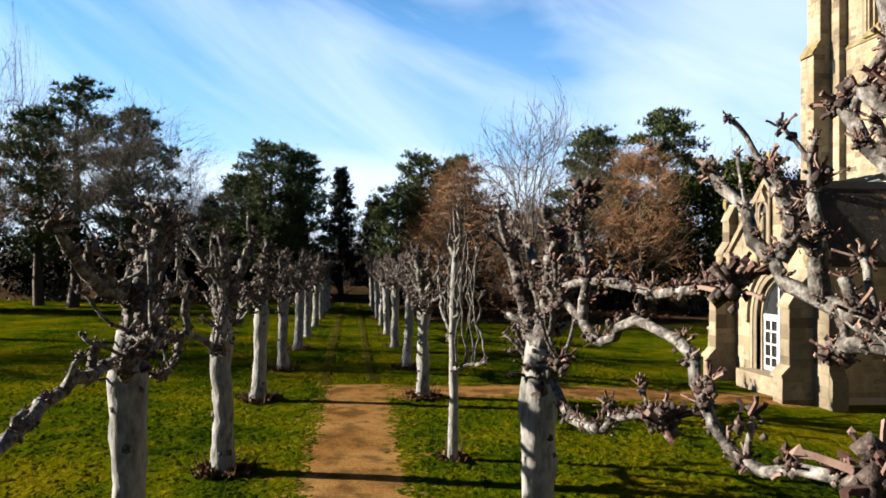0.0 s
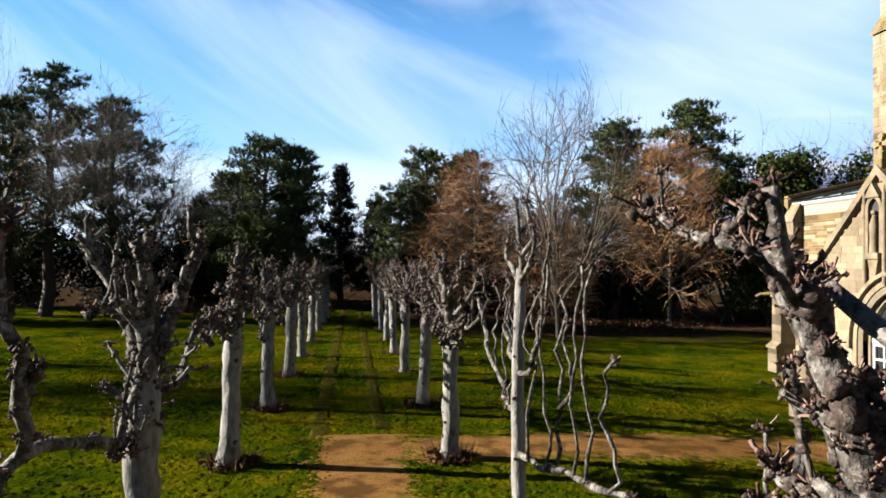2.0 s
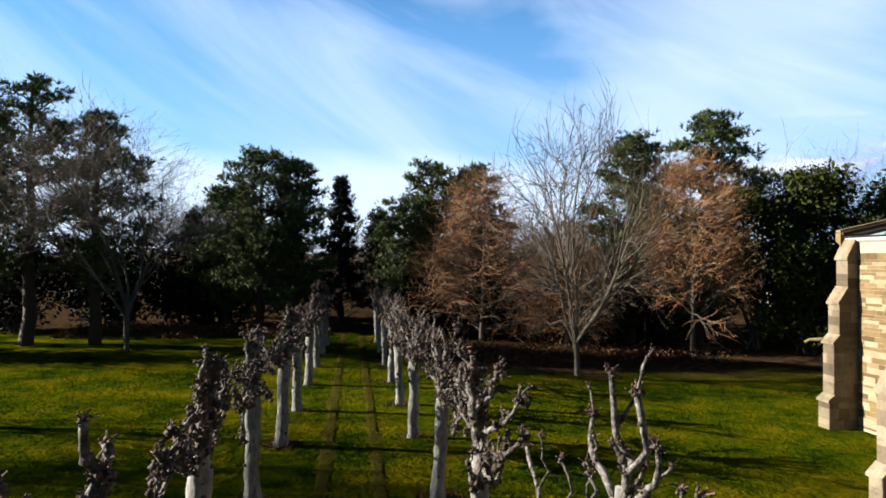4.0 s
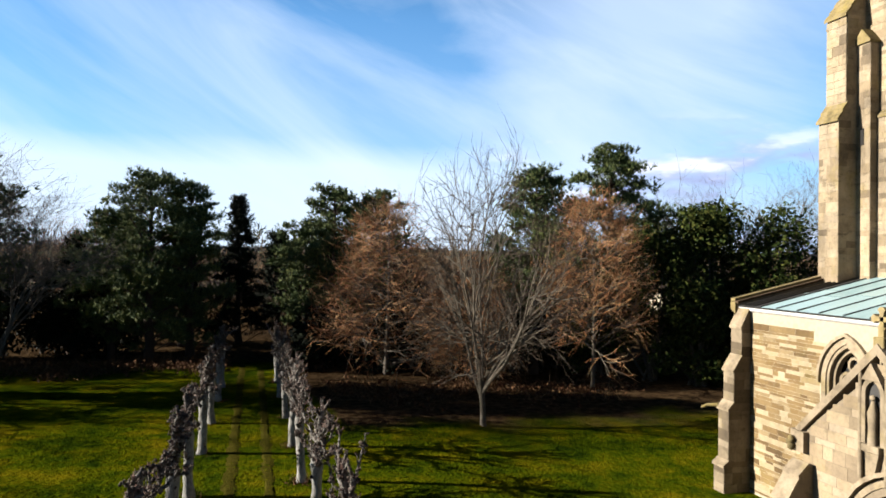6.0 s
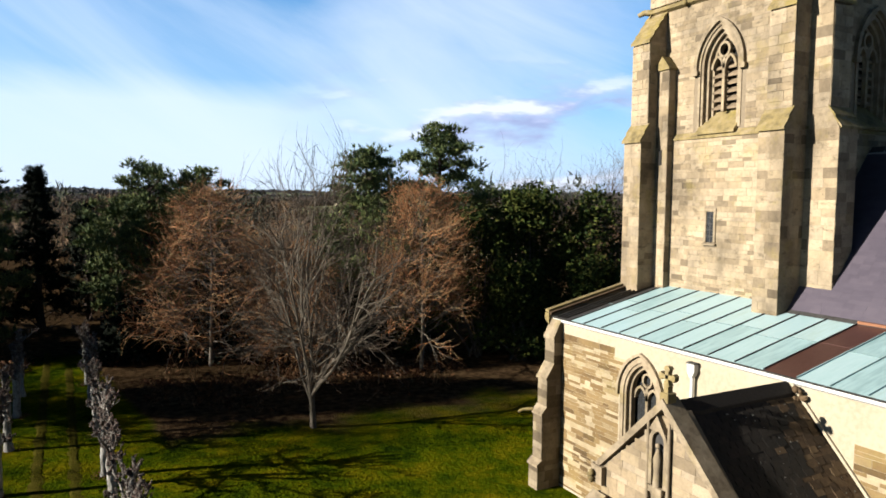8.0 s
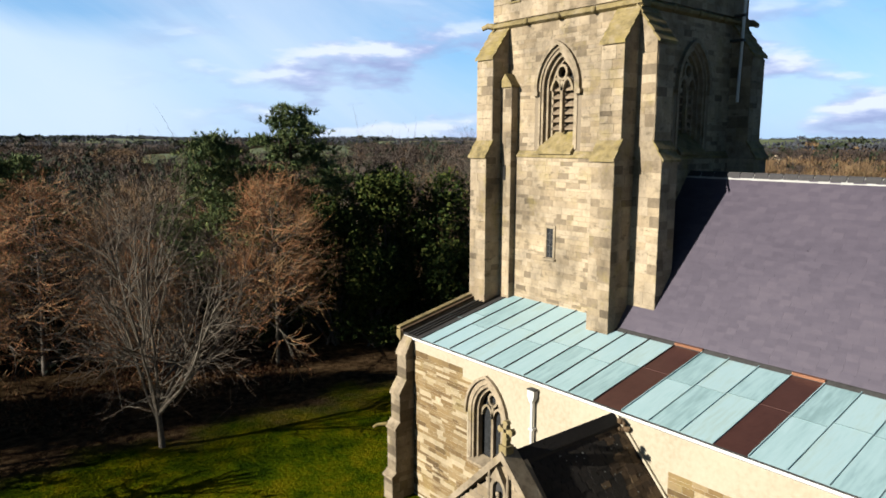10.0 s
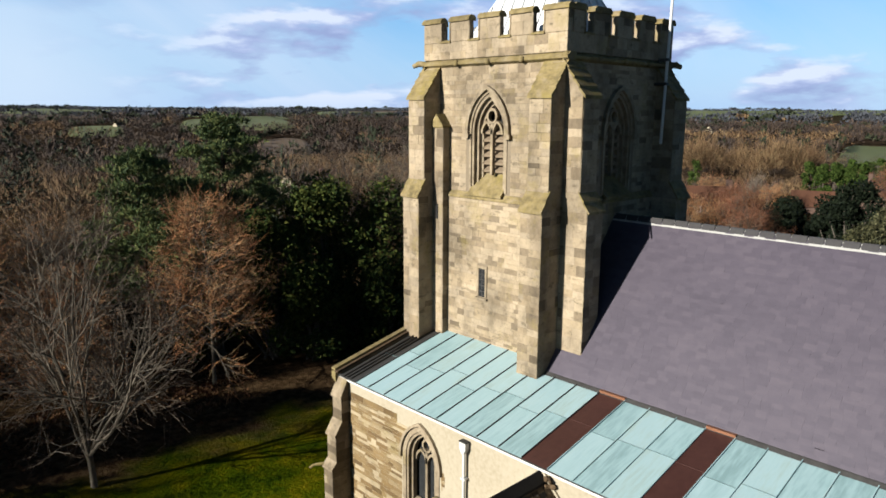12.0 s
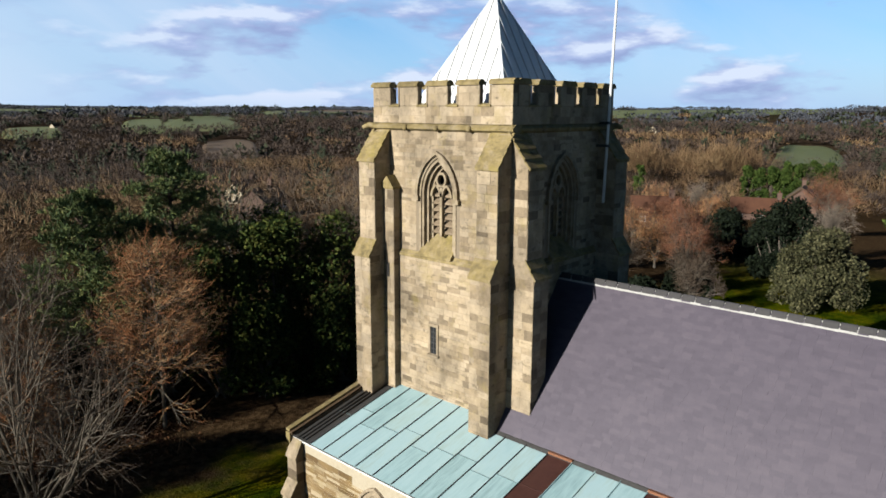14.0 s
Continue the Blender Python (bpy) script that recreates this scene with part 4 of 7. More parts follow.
for sx, sy in ((-1, -1), (1, -1), (1, 1), (-1, 1)):
    s = Shape()
    s.tube([(TCX + sx * SP, TCY + sy * SP, SZ0), (TCX, TCY, SZ1)], [0.05, 0.04], 6)
    put("hip_roll", s.mesh("hip_roll", ZINC, True), spire)


def buttress(axis, u0, u1, front, wall, sg, z0=5.5, foot=False):
    """A stepped angle buttress. axis x: it stands out from a wall facing x, between u0 and u1 in y."""
    lo = [(front, z0), (front, 12.0), (front + sg * 0.30, 12.55), (front + sg * 0.34, 15.62), (wall + sg * 0.06, 16.68), (wall + sg * 0.5, 16.68), (wall + sg * 0.5, z0)]
    ax = "y" if axis == "x" else "x"
    b = prism("buttress", lo, ax, u0, u1, DRESS, church)
    s = Shape()
    r = random.Random(int(abs(u0) * 71 + front * 13))
    out = -sg
    block_wall(axis, front, out, u0, u1, z0, 12.0, 0.25, r, s, long=(0.3, 0.6))
    block_wall(axis, front + sg * 0.298, out, u0, u1, 12.66, 15.52, 0.25, r, s, long=(0.3, 0.6))
    other = "y" if axis == "x" else "x"
    for side, o2 in ((u0, -1), (u1, 1)):
        fa, fb = (front, wall) if front < wall else (wall, front)
        block_wall(other, side, o2, fa, fb, z0, 12.0, 0.29, r, s, long=(0.3, 0.6))
        fa, fb = (front + sg * 0.33, wall + sg * SETB) if sg > 0 else (wall + sg * SETB, front + sg * 0.33)
        block_wall(other, side, o2, fa, fb, 12.6, 15.6, 0.29, r, s, long=(0.3, 0.6))
    q = put("buttress_stonework", s.mesh("buttress_stonework", STONE), b)
    q["kind"] = "stuff"
    # weathered slopes
    for (a0, za), (a1, zb), thick in (((front - sg * 0.06, 11.97), (front + sg * 0.34, 12.62), 0.07), ((front + sg * 0.26, 15.55), (wall + sg * 0.10, 16.72), 0.09)):
        steps = 4 if zb - za > 0.9 else 2
        for q in range(steps):
            f0, f1 = q / steps, (q + 1) / steps
            xa, xb, z_a, z_b = a0 + (a1 - a0) * f0, a0 + (a1 - a0) * f1, za + (zb - za) * f0, za + (zb - za) * f1
            prism("weathering", [(xa - sg * 0.035, z_a - 0.01), (xa - sg * 0.035, z_a + thick), (xb, z_b + thick * 0.75), (xb, z_b - 0.02)], ax, u0 - 0.05, u1 + 0.05, LICHEN, b)


BW, BD = 0.86, 1.02
for ya in (TY0 - 0.02, TY1 - BW + 0.08):
    buttress("x", ya, ya + BW, TX0 - BD, TX0, 1, 0.0 if ya > 25 else 5.5)
    buttress("x", ya, ya + BW, TX1 + BD, TX1, -1)
for xa in (TX0 - 0.02, TX1 - BW + 0.02):
    buttress("y", xa, xa + BW, TY0 - BD, TY0, 1)
    buttress("y", xa, xa + BW, TY1 + BD, TY1, -1, 0.0)

# stair strip beside the buttress with its cap and slit
box("stair_turret", TX0 - 0.28, TX0 + 0.3, 26.28, 26.86, 5.6, 14.55, DRESS, church, bev=0)
stone_face("turret_stonework", "x", TX0 - 0.28, -1, 26.28, 26.84, 5.6, 14.5, 0.27, [lambda z: (26.46, 26.72) if 11.0 < z < 11.8 else None], seed=21)
stone_face("turret_stonework", "y", 26.28, -1, TX0 - 0.28, TX0, 5.6, 14.5, 0.27, seed=22)
bm = bmesh.new()
prism_bm(bm, [(26.22, 14.55), (26.9, 14.55), (26.9, 14.62), (26.56, 15.05), (26.22, 14.62)], "x", TX0 - 0.36, TX0 + 0.3)
part("turret_cap", bm, LICHEN, church)
# solid box; the slit's unlit inside is painted near-black
box("slit_window", TX0 - 0.302, TX0 - 0.2, 26.52, 26.66, 11.15, 11.7, INNER_SHADE, church, bev=0)


def slit(x, c):
    """A narrow square-headed leaded window."""
    f = box("slit_frame", x - 0.05, x + 0.10, c - 0.25, c + 0.25, 9.50, 9.62, DRESS, church)
    for a, b in ((c - 0.25, c - 0.15), (c + 0.15, c + 0.25)):
        box("jamb", x - 0.05, x + 0.10, a, b, 8.45, 9.498, DRESS, f)
    box("pane", x - 0.012, x - 0.004, c - 0.148, c + 0.148, 8.45, 9.498, GLASS, f, bev=0)
    prism("sill", [(x - 0.10, 8.35), (x - 0.10, 8.40), (x + 0.05, 8.448), (x + 0.05, 8.35)], "y", c - 0.28, c + 0.28, DRESS, f)
    for k in range(4):
        box("saddle_bar", x - 0.026, x - 0.014, c - 0.148, c + 0.148, 8.66 + k * 0.21, 8.68 + k * 0.21, LEAD, f, bev=0)
    box("lead_came", x - 0.022, x - 0.013, c - 0.012, c + 0.012, 8.45, 9.498, LEAD, f, bev=0)


slit(TX0, 24.46)


def belfry_window(axis, plane, out, c):
    """A two-light belfry window: moulded orders, hood, mullion, head tracery and sloping louvres."""
    g = put("belfry_window", None, church, "pointed two-light belfry window with stone louvres")
    h, sl, sp, ri = BEL["half"], BEL["sill"], BEL["spring"], BEL["rise"]
    low = 12.95

    def jambs(k):
        return [(c - h + k, sl)] + arch(c, h - k, sp, ri - k * 1.25) + [(c + h - k, sl)]

    def dz(a, b):
        lo, hi = sorted((plane - out * a, plane - out * b))
        return lo, hi
    for k, (a, b) in enumerate(((0.02, 0.20), (0.16, 0.36), (0.30, 0.55))):
        lo, hi = dz(a, b)
        band("order", jambs(0.10 + 0.11 * k), 0.115, axis, lo, hi, DRESS, g)
    lo, hi = dz(-0.13, 0.04)
    hood_pts = [(c - h - 0.10, sp - 0.12)] + arch(c, h + 0.10, sp, ri + 0.12) + [(c + h + 0.10, sp - 0.12)]
    band("hood_mould", hood_pts, 0.13, axis, lo, hi, DRESS, g)
    lo, hi = dz(-0.03, 0.08)
    band("arch_ring", [(c - h, sl)] + arch(c, h, sp, ri) + [(c + h, sl)], 0.1, axis, lo, hi, DRESS, g)
    for s in (-1, 1):
        lo, hi = dz(-0.16, 0.04)
        bm = bmesh.new()
        u = c + s * (h + 0.17)
        prism_bm(bm, [(u - 0.12, sp - 0.26), (u + 0.12, sp - 0.26), (u + 0.13, sp - 0.1), (u - 0.13, sp - 0.1)], axis, lo, hi)
        part("label_stop", bm, DRESS, g)
    w = h - 0.33
    lo, hi = dz(0.17, 0.31)
    prism("mullion", [(c - 0.055, low - 0.05), (c + 0.055, low - 0.05), (c + 0.055, sp + 0.28), (c - 0.055, sp + 0.28)], axis, lo, hi, DRESS, g)
    for s in (-1, 1):
        cc = c + s * (w / 2 + 0.02)
        band("light_head", arch(cc, w / 2 - 0.05, sp - 0.1, 0.38, 5), 0.085, axis, lo, hi, DRESS, g)
    ring = [(c + 0.17 * math.cos(a), sp + 0.52 + 0.20 * math.sin(a)) for a in np.linspace(-math.pi / 2, 1.5 * math.pi, 13)]
    band("quatrefoil", ring[::-1], 0.085, axis, lo, hi, DRESS, g)
    for k in range(7):
        z = low + 0.04 + k * 0.27
        if z + 0.2 > sp + 0.35:
            break
        bm = bmesh.new()
        a, b = plane - out * 0.30, plane - out * 0.62
        outline = [(a, z), (b, z + 0.22), (b, z + 0.28), (a, z + 0.075)]
        prism_bm(bm, outline, "y" if axis == "x" else "x", c - w - 0.06, c + w + 0.06)
        part("louvre", bm, LOUVRE, g)
    # added sheet behind the louvres, coloured as the belfry's inner shade
    lo, hi = dz(0.70, 0.78)
    prism("dark_backing", [(c - h, sl - 0.1), (c + h, sl - 0.1), (c + h, sp + ri), (c - h, sp + ri)], axis, lo, hi, INNER_SHADE, g)
    # sloping sill that runs down to the string
    a, b = plane + out * 0.19, plane - out * 0.52
    prism("sill", [(a, 12.15), (a, 12.24), (b, low + 0.06), (b, 12.15)], "y" if axis == "x" else "x", c - h + 0.004, c + h - 0.004, LICHEN, g)


belfry_window("x", UX0, -1, BC)
belfry_window("y", UY0, -1, TCX)

# gargoyles at the string and small bosses
for (gx, gy, dx, dy) in ((UX0, UY1, -0.35, 0.45), (UX1, UY0, 0.55, -0.25), (UX0, UY0, -0.12, -0.12)):
    s = Shape()
    s.tube([(gx, gy, 16.84), (gx + dx * 0.6, gy + dy * 0.6, 16.88), (gx + dx, gy + dy, 16.80)], [0.14, 0.11, 0.08], 6, wob=0.4)
    put("waterspout", s.mesh("waterspout", LICHEN, True), church)
for t in (0.26, 0.5, 0.74):
    s = Shape()
    s.lump((UX0 - 0.16, UY0 + (UY1 - UY0) * t, 16.82), 0.13, rng)
    put("boss", s.mesh("boss", LICHEN, True), church)
    s = Shape()
    s.lump((UX0 + (UX1 - UX0) * t, UY0 - 0.16, 16.82), 0.13, rng)
    put("boss", s.mesh("boss", LICHEN, True), church)

# flagpole fixed to the tower
pole = thing("flagpole", "white painted flagpole fixed to the tower wall", "flagpole", at=(24.85, 20.72, 14.0))
s = Shape()
s.tube([(0, 0, 0), (0.12, 0, 3.2), (0.36, 0, 9.6)], [0.055, 0.055, 0.04], 8)
put("pole", s.mesh("pole", WHITE, True), pole)
for z, w in ((2.1, 0.42), (2.95, 0.5)):
    bm = bmesh.new()
    box_bm(bm, -0.09 + z * 0.037, 0.09 + z * 0.037, -0.08, w, z, z + 0.1, 0.01)
    part("bracket", bm, LEAD, pole)

# nave roof
NY0 = -6.0
RX, RZ, NX0, NZ0 = 22.55, 11.55, 18.80, 6.62
NX1 = 2 * RX - NX0
prism("nave_body", [(NX0 + 0.05, 0.0), (NX1 - 0.05, 0.0), (NX1 - 0.05, NZ0 - 0.1), (RX, RZ - 0.12), (NX0 + 0.05, NZ0 - 0.1)], "y", NY0, TY0 - 0.002, MORTAR, church)
slates = put("nave_roof", None, church, "steep nave roof of purple-grey slates")
slope_v = Vector((RX - NX0, 0, RZ - NZ0))
slope_len = slope_v.length
slope_v.normalize()
nrm = Vector((-slope_v.z, 0, slope_v.x))
r = random.Random(4)
s = Shape()
near_count, piece_meshes = 0, []
SLATE_P = mat("slate_piece", [(0.104, 0.084, 0.128), (0.142, 0.116, 0.166), (0.186, 0.152, 0.202)], vary=0.28, by="object", rough=0.6, scale=0.5, fine=5, stretch=(0.5, 0.5, 1.6), bump=0.15, bscale=30, spec=0.35, spread=(0.2, 0.8), k=0.67)
for wd in (0.27, 0.30, 0.33):
    q = Shape()
    q.slab(Vector((0, 0, 0)), Vector((0, 1, 0)), slope_v, nrm, wd - 0.0006, 0.21, 0.014, 0.0006)
    piece_meshes.append((wd, q.mesh("slate", SLATE_P)))
d = 0.0
row = 0
while d < slope_len - 0.1:
    y = NY0 + (0.15 if row % 2 else 0.0)
    lift = 0.004 * (row % 2)
    while y < TY0 - 0.05:
        wd, me = piece_meshes[r.randrange(3)]
        p = Vector((NX0, y, NZ0)) + slope_v * d + nrm * (r.uniform(-0.001, 0.003) + 0.008)
        ln = min(0.19, slope_len - d)
        if 11.0 < y < 13.6 and near_count < 260 and d < 4.6 and ln > 0.18:
            near_count += 1
            o = put("slate", me, slates)
            o.location = p
        else:
            s.slab(p, Vector((0, 1, 0)), slope_v, nrm, min(wd - 0.0006, TY0 - y), ln + 0.02, 0.014, 0.0006)
        y += wd
    d += 0.165
    row += 1
o = put("slating", s.mesh("slating", SLATE), slates)
o["kind"] = "stuff"
prism("slate_slope", [(RX + 0.02, RZ + 0.02), (NX1, NZ0), (NX1, NZ0 - 0.1), (RX + 0.02, RZ - 0.1)], "y", NY0, TY0 - 0.003, SLATE, slates)
ridge = put("ridge", None, church, "pale mortar and grey tile ridge of the nave roof")
prism("ridge_mortar", [(RX - 0.172, RZ - 0.205), (RX, RZ - 0.01), (RX + 0.172, RZ - 0.205), (RX + 0.160, RZ - 0.168), (RX, RZ + 0.03), (RX - 0.160, RZ - 0.168)], "y", NY0, TY0 - 0.01, PALE_MORTAR, ridge)
y = TY0 - 0.06
k = 0
rt = None
while y > 2.0:
    if rt is None:
        bm = bmesh.new()
        prism_bm(bm, [(-0.128, -0.118), (-0.060, 0.012), (-0.022, 0.062), (0.022, 0.062), (0.060, 0.012), (0.128, -0.118), (0, 0.034)], "y", -0.425, 0)
        rt = part("ridge_tile", bm, RIDGE, ridge)
        o = rt
    else:
        o = put("ridge_tile", rt.data, ridge)
    o.location = (RX, y, RZ + 0.005)
    y -= 0.46

# aisle
AX, EZ = 15.10, 5.72
AY1 = 27.60
AIS_WIN = dict(c=23.12, half=0.72, sill=2.3, spring=3.92, rise=1.08)
AW = 0.55
wall_with_arch("aisle_wall", "x", AX, AX + AW, 21.6, AY1, -0.8, EZ - 0.06, AIS_WIN["c"], AIS_WIN["half"], AIS_WIN["sill"], AIS_WIN["spring"], AIS_WIN["rise"], ASHLAR, church)
box("aisle_wall", AX, AX + AW, NY0, 21.6, -0.8, EZ - 0.06, ASHLAR, church, bev=0)
prism("aisle_wall", [(AX + AW, -0.8), (18.9, -0.8), (18.9, 6.6), (AX + AW, 5.75)], "y", AY1 - 0.5, AY1, ASHLAR, church)
win_hole = arch_hole(AIS_WIN["c"], AIS_WIN["half"], AIS_WIN["sill"], AIS_WIN["spring"], AIS_WIN["rise"], 0.22)
stone_face("aisle_stonework", "x", AX, -1, 22.0, AY1 - 0.02, -0.2, 5.22, 0.125, [win_hole, lambda z: (20, 24.3) if z > 4.95 else (20, 22.3 + 0.4 * math.sin(z * 3)) if z > 2.8 else None], AISLE_STONE, 31, long=(0.22, 0.80))
stone_face("aisle_stonework", "x", AX, -1, 8.0, 16.6, -0.2, 4.6, 0.14, [], AISLE_STONE, 32, long=(0.25, 0.8))
prism("eave_moulding", [(AX - 0.10, EZ - 0.10), (AX - 0.10, EZ - 0.02), (AX + 0.1, EZ), (AX + 0.1, EZ - 0.16), (AX - 0.02, EZ - 0.16)], "y", NY0, AY1 + 0.05, WHITE, church, "pale moulded eaves course")
band("gutter", [(AX - 0.12, EZ - 0.02), (AX - 0.02, EZ + 0.02)], 0.03, "y", NY0, AY1 + 0.08, LEAD, church)

# aisle roof: copper sheets between standing seams
ROOF = put("aisle_roof", None, church, "low copper aisle roof with standing seams, turned pale green")
RL0, RL1 = Vector((AX - 0.13, 0, EZ + 0.03)), Vector((NX0 + 0.05, 0, 6.62))
rv = (RL1 - RL0)
rlen = rv.length
rv.normalize()
rn = Vector((-rv.z, 0, rv.x))
seams = [27.1]
ywalk = 27.1
for w in [0.70, 0.70] + [0.855] * 8:
    ywalk -= w
    seams.append(ywalk)
first_brown = len(seams) - 1                       # the strip from here is brown
for k, w in enumerate([0.90, 0.81, 0.85, 0.87, 0.83] + [0.84] * 22):
    ywalk -= w
    seams.append(ywalk)
brown = (first_brown, first_brown + 4)


def roof_at(d, y, lift=0.0):
    p = RL0 + rv * d + rn * lift
    return Vector((p.x, y, p.z))


for i in range(len(seams) - 1):
    ya, yb = seams[i + 1], seams[i]
    extra = 0.55 if ya > TY0 + 0.6 else 0.0
    cut = rlen * (0.50 + 0.05 * math.sin(i * 2.3) + (0.10 if i % 3 == 1 else 0))
    for k, (d0, d1) in enumerate(((0.0, cut), (cut, rlen + extra))):
        q = Shape()
        nx, ny = 3, 2
        pts = [[roof_at(d0 + (d1 - d0) * a / nx, ya + (yb - ya) * b / ny, 0.006 * (1 - k) + 0.006 * noise.noise(Vector((a * 1.3 + i, b * 2.1, k * 3.7)))) for b in range(ny + 1)] for a in range(nx + 1)]
        for col in pts:
            q.v += [tuple(p) for p in col]
        for a in range(nx):
            for b in range(ny):
                v0 = a * (ny + 1) + b
                q.f.append((v0, v0 + ny + 1, v0 + ny + 2, v0 + 1))
        put("copper_sheet", q.mesh("copper_sheet", BROWNC if i in brown else LEAD if i == 0 else VERDI), ROOF)
    cj = Shape()
    cj.tube([roof_at(cut, ya, 0.012), roof_at(cut, yb, 0.012)], [0.010, 0.010], 4)
    put("cross_welt", cj.mesh("cross_welt", WELT if i not in brown else BROWNC), ROOF)
    q = Shape()
    q.tube([roof_at(0.02, yb, 0.03), roof_at(rlen + extra, yb, 0.022)], [0.015, 0.015], 4)
    q.tube([roof_at(0.02, yb, 0.01), roof_at(rlen + extra, yb, 0.008)], [0.020, 0.020], 4)
    # copper seams left of the brown strip: shadow line put in as lead grey
    put("standing_seam", q.mesh("standing_seam", LEAD if i < first_brown + 1 else VERDI), ROOF)
prism("roof_deck", [(RL0.x + 0.02, RL0.z - 0.05), (RL0.x + 0.02, RL0.z - 0.015), (RL1.x + 0.5, RL1.z - 0.015 + 0.12), (RL1.x + 0.5, RL1.z - 0.2)], "y", NY0, AY1 - 0.25, LEAD, ROOF)
for i in brown:
    box("copper_flashing", NX0 - 0.10, NX0 + 0.06, seams[i + 1], seams[i], 6.60, 6.68, BRIGHTC, ROOF, bev=0.005)
prism("head_flashing", [(NX0 - 0.12, 6.58), (NX0 - 0.02, 6.66), (NX0 + 0.10, 6.72), (NX0 + 0.10, 6.60)], "y", NY0, TY0, LEAD, ROOF)
# lead strips and stone coping at the end of the aisle roof
for k in range(3):
    q = Shape()
    q.tube([roof_at(0.05, 26.74 + 0.19 * k, 0.03), roof_at(rlen + 0.55, 26.74 + 0.19 * k, 0.03)], [0.035, 0.035], 6)
    put("lead_roll", q.mesh("lead_roll", LEAD, True), ROOF)
cop = [(RL0.x - 0.02, RL0.z - 0.20), (RL0.x - 0.02, RL0.z + 0.10), (19.3, RL0.z + 0.10 + 0.224 * (19.3 - RL0.x)), (19.3, 6.5)]
gc = prism("gable_coping", cop, "y", AY1 - 0.14, AY1 + 0.10, DRESS, church, "stone coping at the end of the aisle roof")
for k, (ya, yb, up) in enumerate(((AY1 - 0.20, AY1 - 0.04, 0.12), (AY1 - 0.06, AY1 + 0.16, 0.20))):
    for q in range(5):
        xa, xb = RL0.x - 0.06 + q * 0.868, RL0.x - 0.06 + (q + 1) * 0.868 - 0.012
        za, zb = RL0.z + up + 0.224 * (xa - RL0.x), RL0.z + up + 0.224 * (xb - RL0.x)
        prism("coping_stone", [(xa, za - 0.05), (xa, za + 0.03), (xb, zb + 0.03), (xb, zb - 0.05)], "y", ya, yb, LICHEN if k else TILE_CLEAN, gc)
prism("coping_corbel", [(AY1 - 0.12, 5.45), (AY1 + 0.12, 5.62), (AY1 + 0.12, 5.86), (AY1 - 0.12, 5.86)], "x", RL0.x - 0.10, RL0.x + 0.22, LICHEN, gc)


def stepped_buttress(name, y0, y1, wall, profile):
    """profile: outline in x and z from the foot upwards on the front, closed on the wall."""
    # stone colour here also holds the shade of the buttress sides
    b = prism(name, profile + [(wall + 0.05, profile[-1][1]), (wall + 0.05, profile[0][1])], "y", y0, y1, SHADE_STONE, church)
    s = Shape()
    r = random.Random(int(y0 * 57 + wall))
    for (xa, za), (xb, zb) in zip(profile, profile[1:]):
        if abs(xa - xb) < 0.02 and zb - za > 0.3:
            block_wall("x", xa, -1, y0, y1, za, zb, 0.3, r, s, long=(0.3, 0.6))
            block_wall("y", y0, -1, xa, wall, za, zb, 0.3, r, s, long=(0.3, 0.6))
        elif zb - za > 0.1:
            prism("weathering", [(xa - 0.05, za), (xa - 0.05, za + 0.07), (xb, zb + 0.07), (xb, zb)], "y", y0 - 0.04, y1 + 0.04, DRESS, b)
    put("buttress_stonework", s.mesh("buttress_stonework", SHADE_STONE), b)["kind"] = "stuff"
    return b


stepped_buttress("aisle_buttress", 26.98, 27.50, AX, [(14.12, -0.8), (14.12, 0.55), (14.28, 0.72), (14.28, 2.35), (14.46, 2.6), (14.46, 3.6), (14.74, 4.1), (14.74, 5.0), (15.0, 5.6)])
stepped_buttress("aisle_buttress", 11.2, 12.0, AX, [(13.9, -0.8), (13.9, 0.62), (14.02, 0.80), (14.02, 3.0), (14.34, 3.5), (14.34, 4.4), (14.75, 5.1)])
s = Shape()
s.tube([(14.3, 27.55, 2.45), (14.0, 27.75, 2.42), (13.85, 27.8, 2.34)], [0.07, 0.06, 0.05], 6, wob=0.4)
put("waterspout", s.mesh("waterspout", LICHEN, True), church)


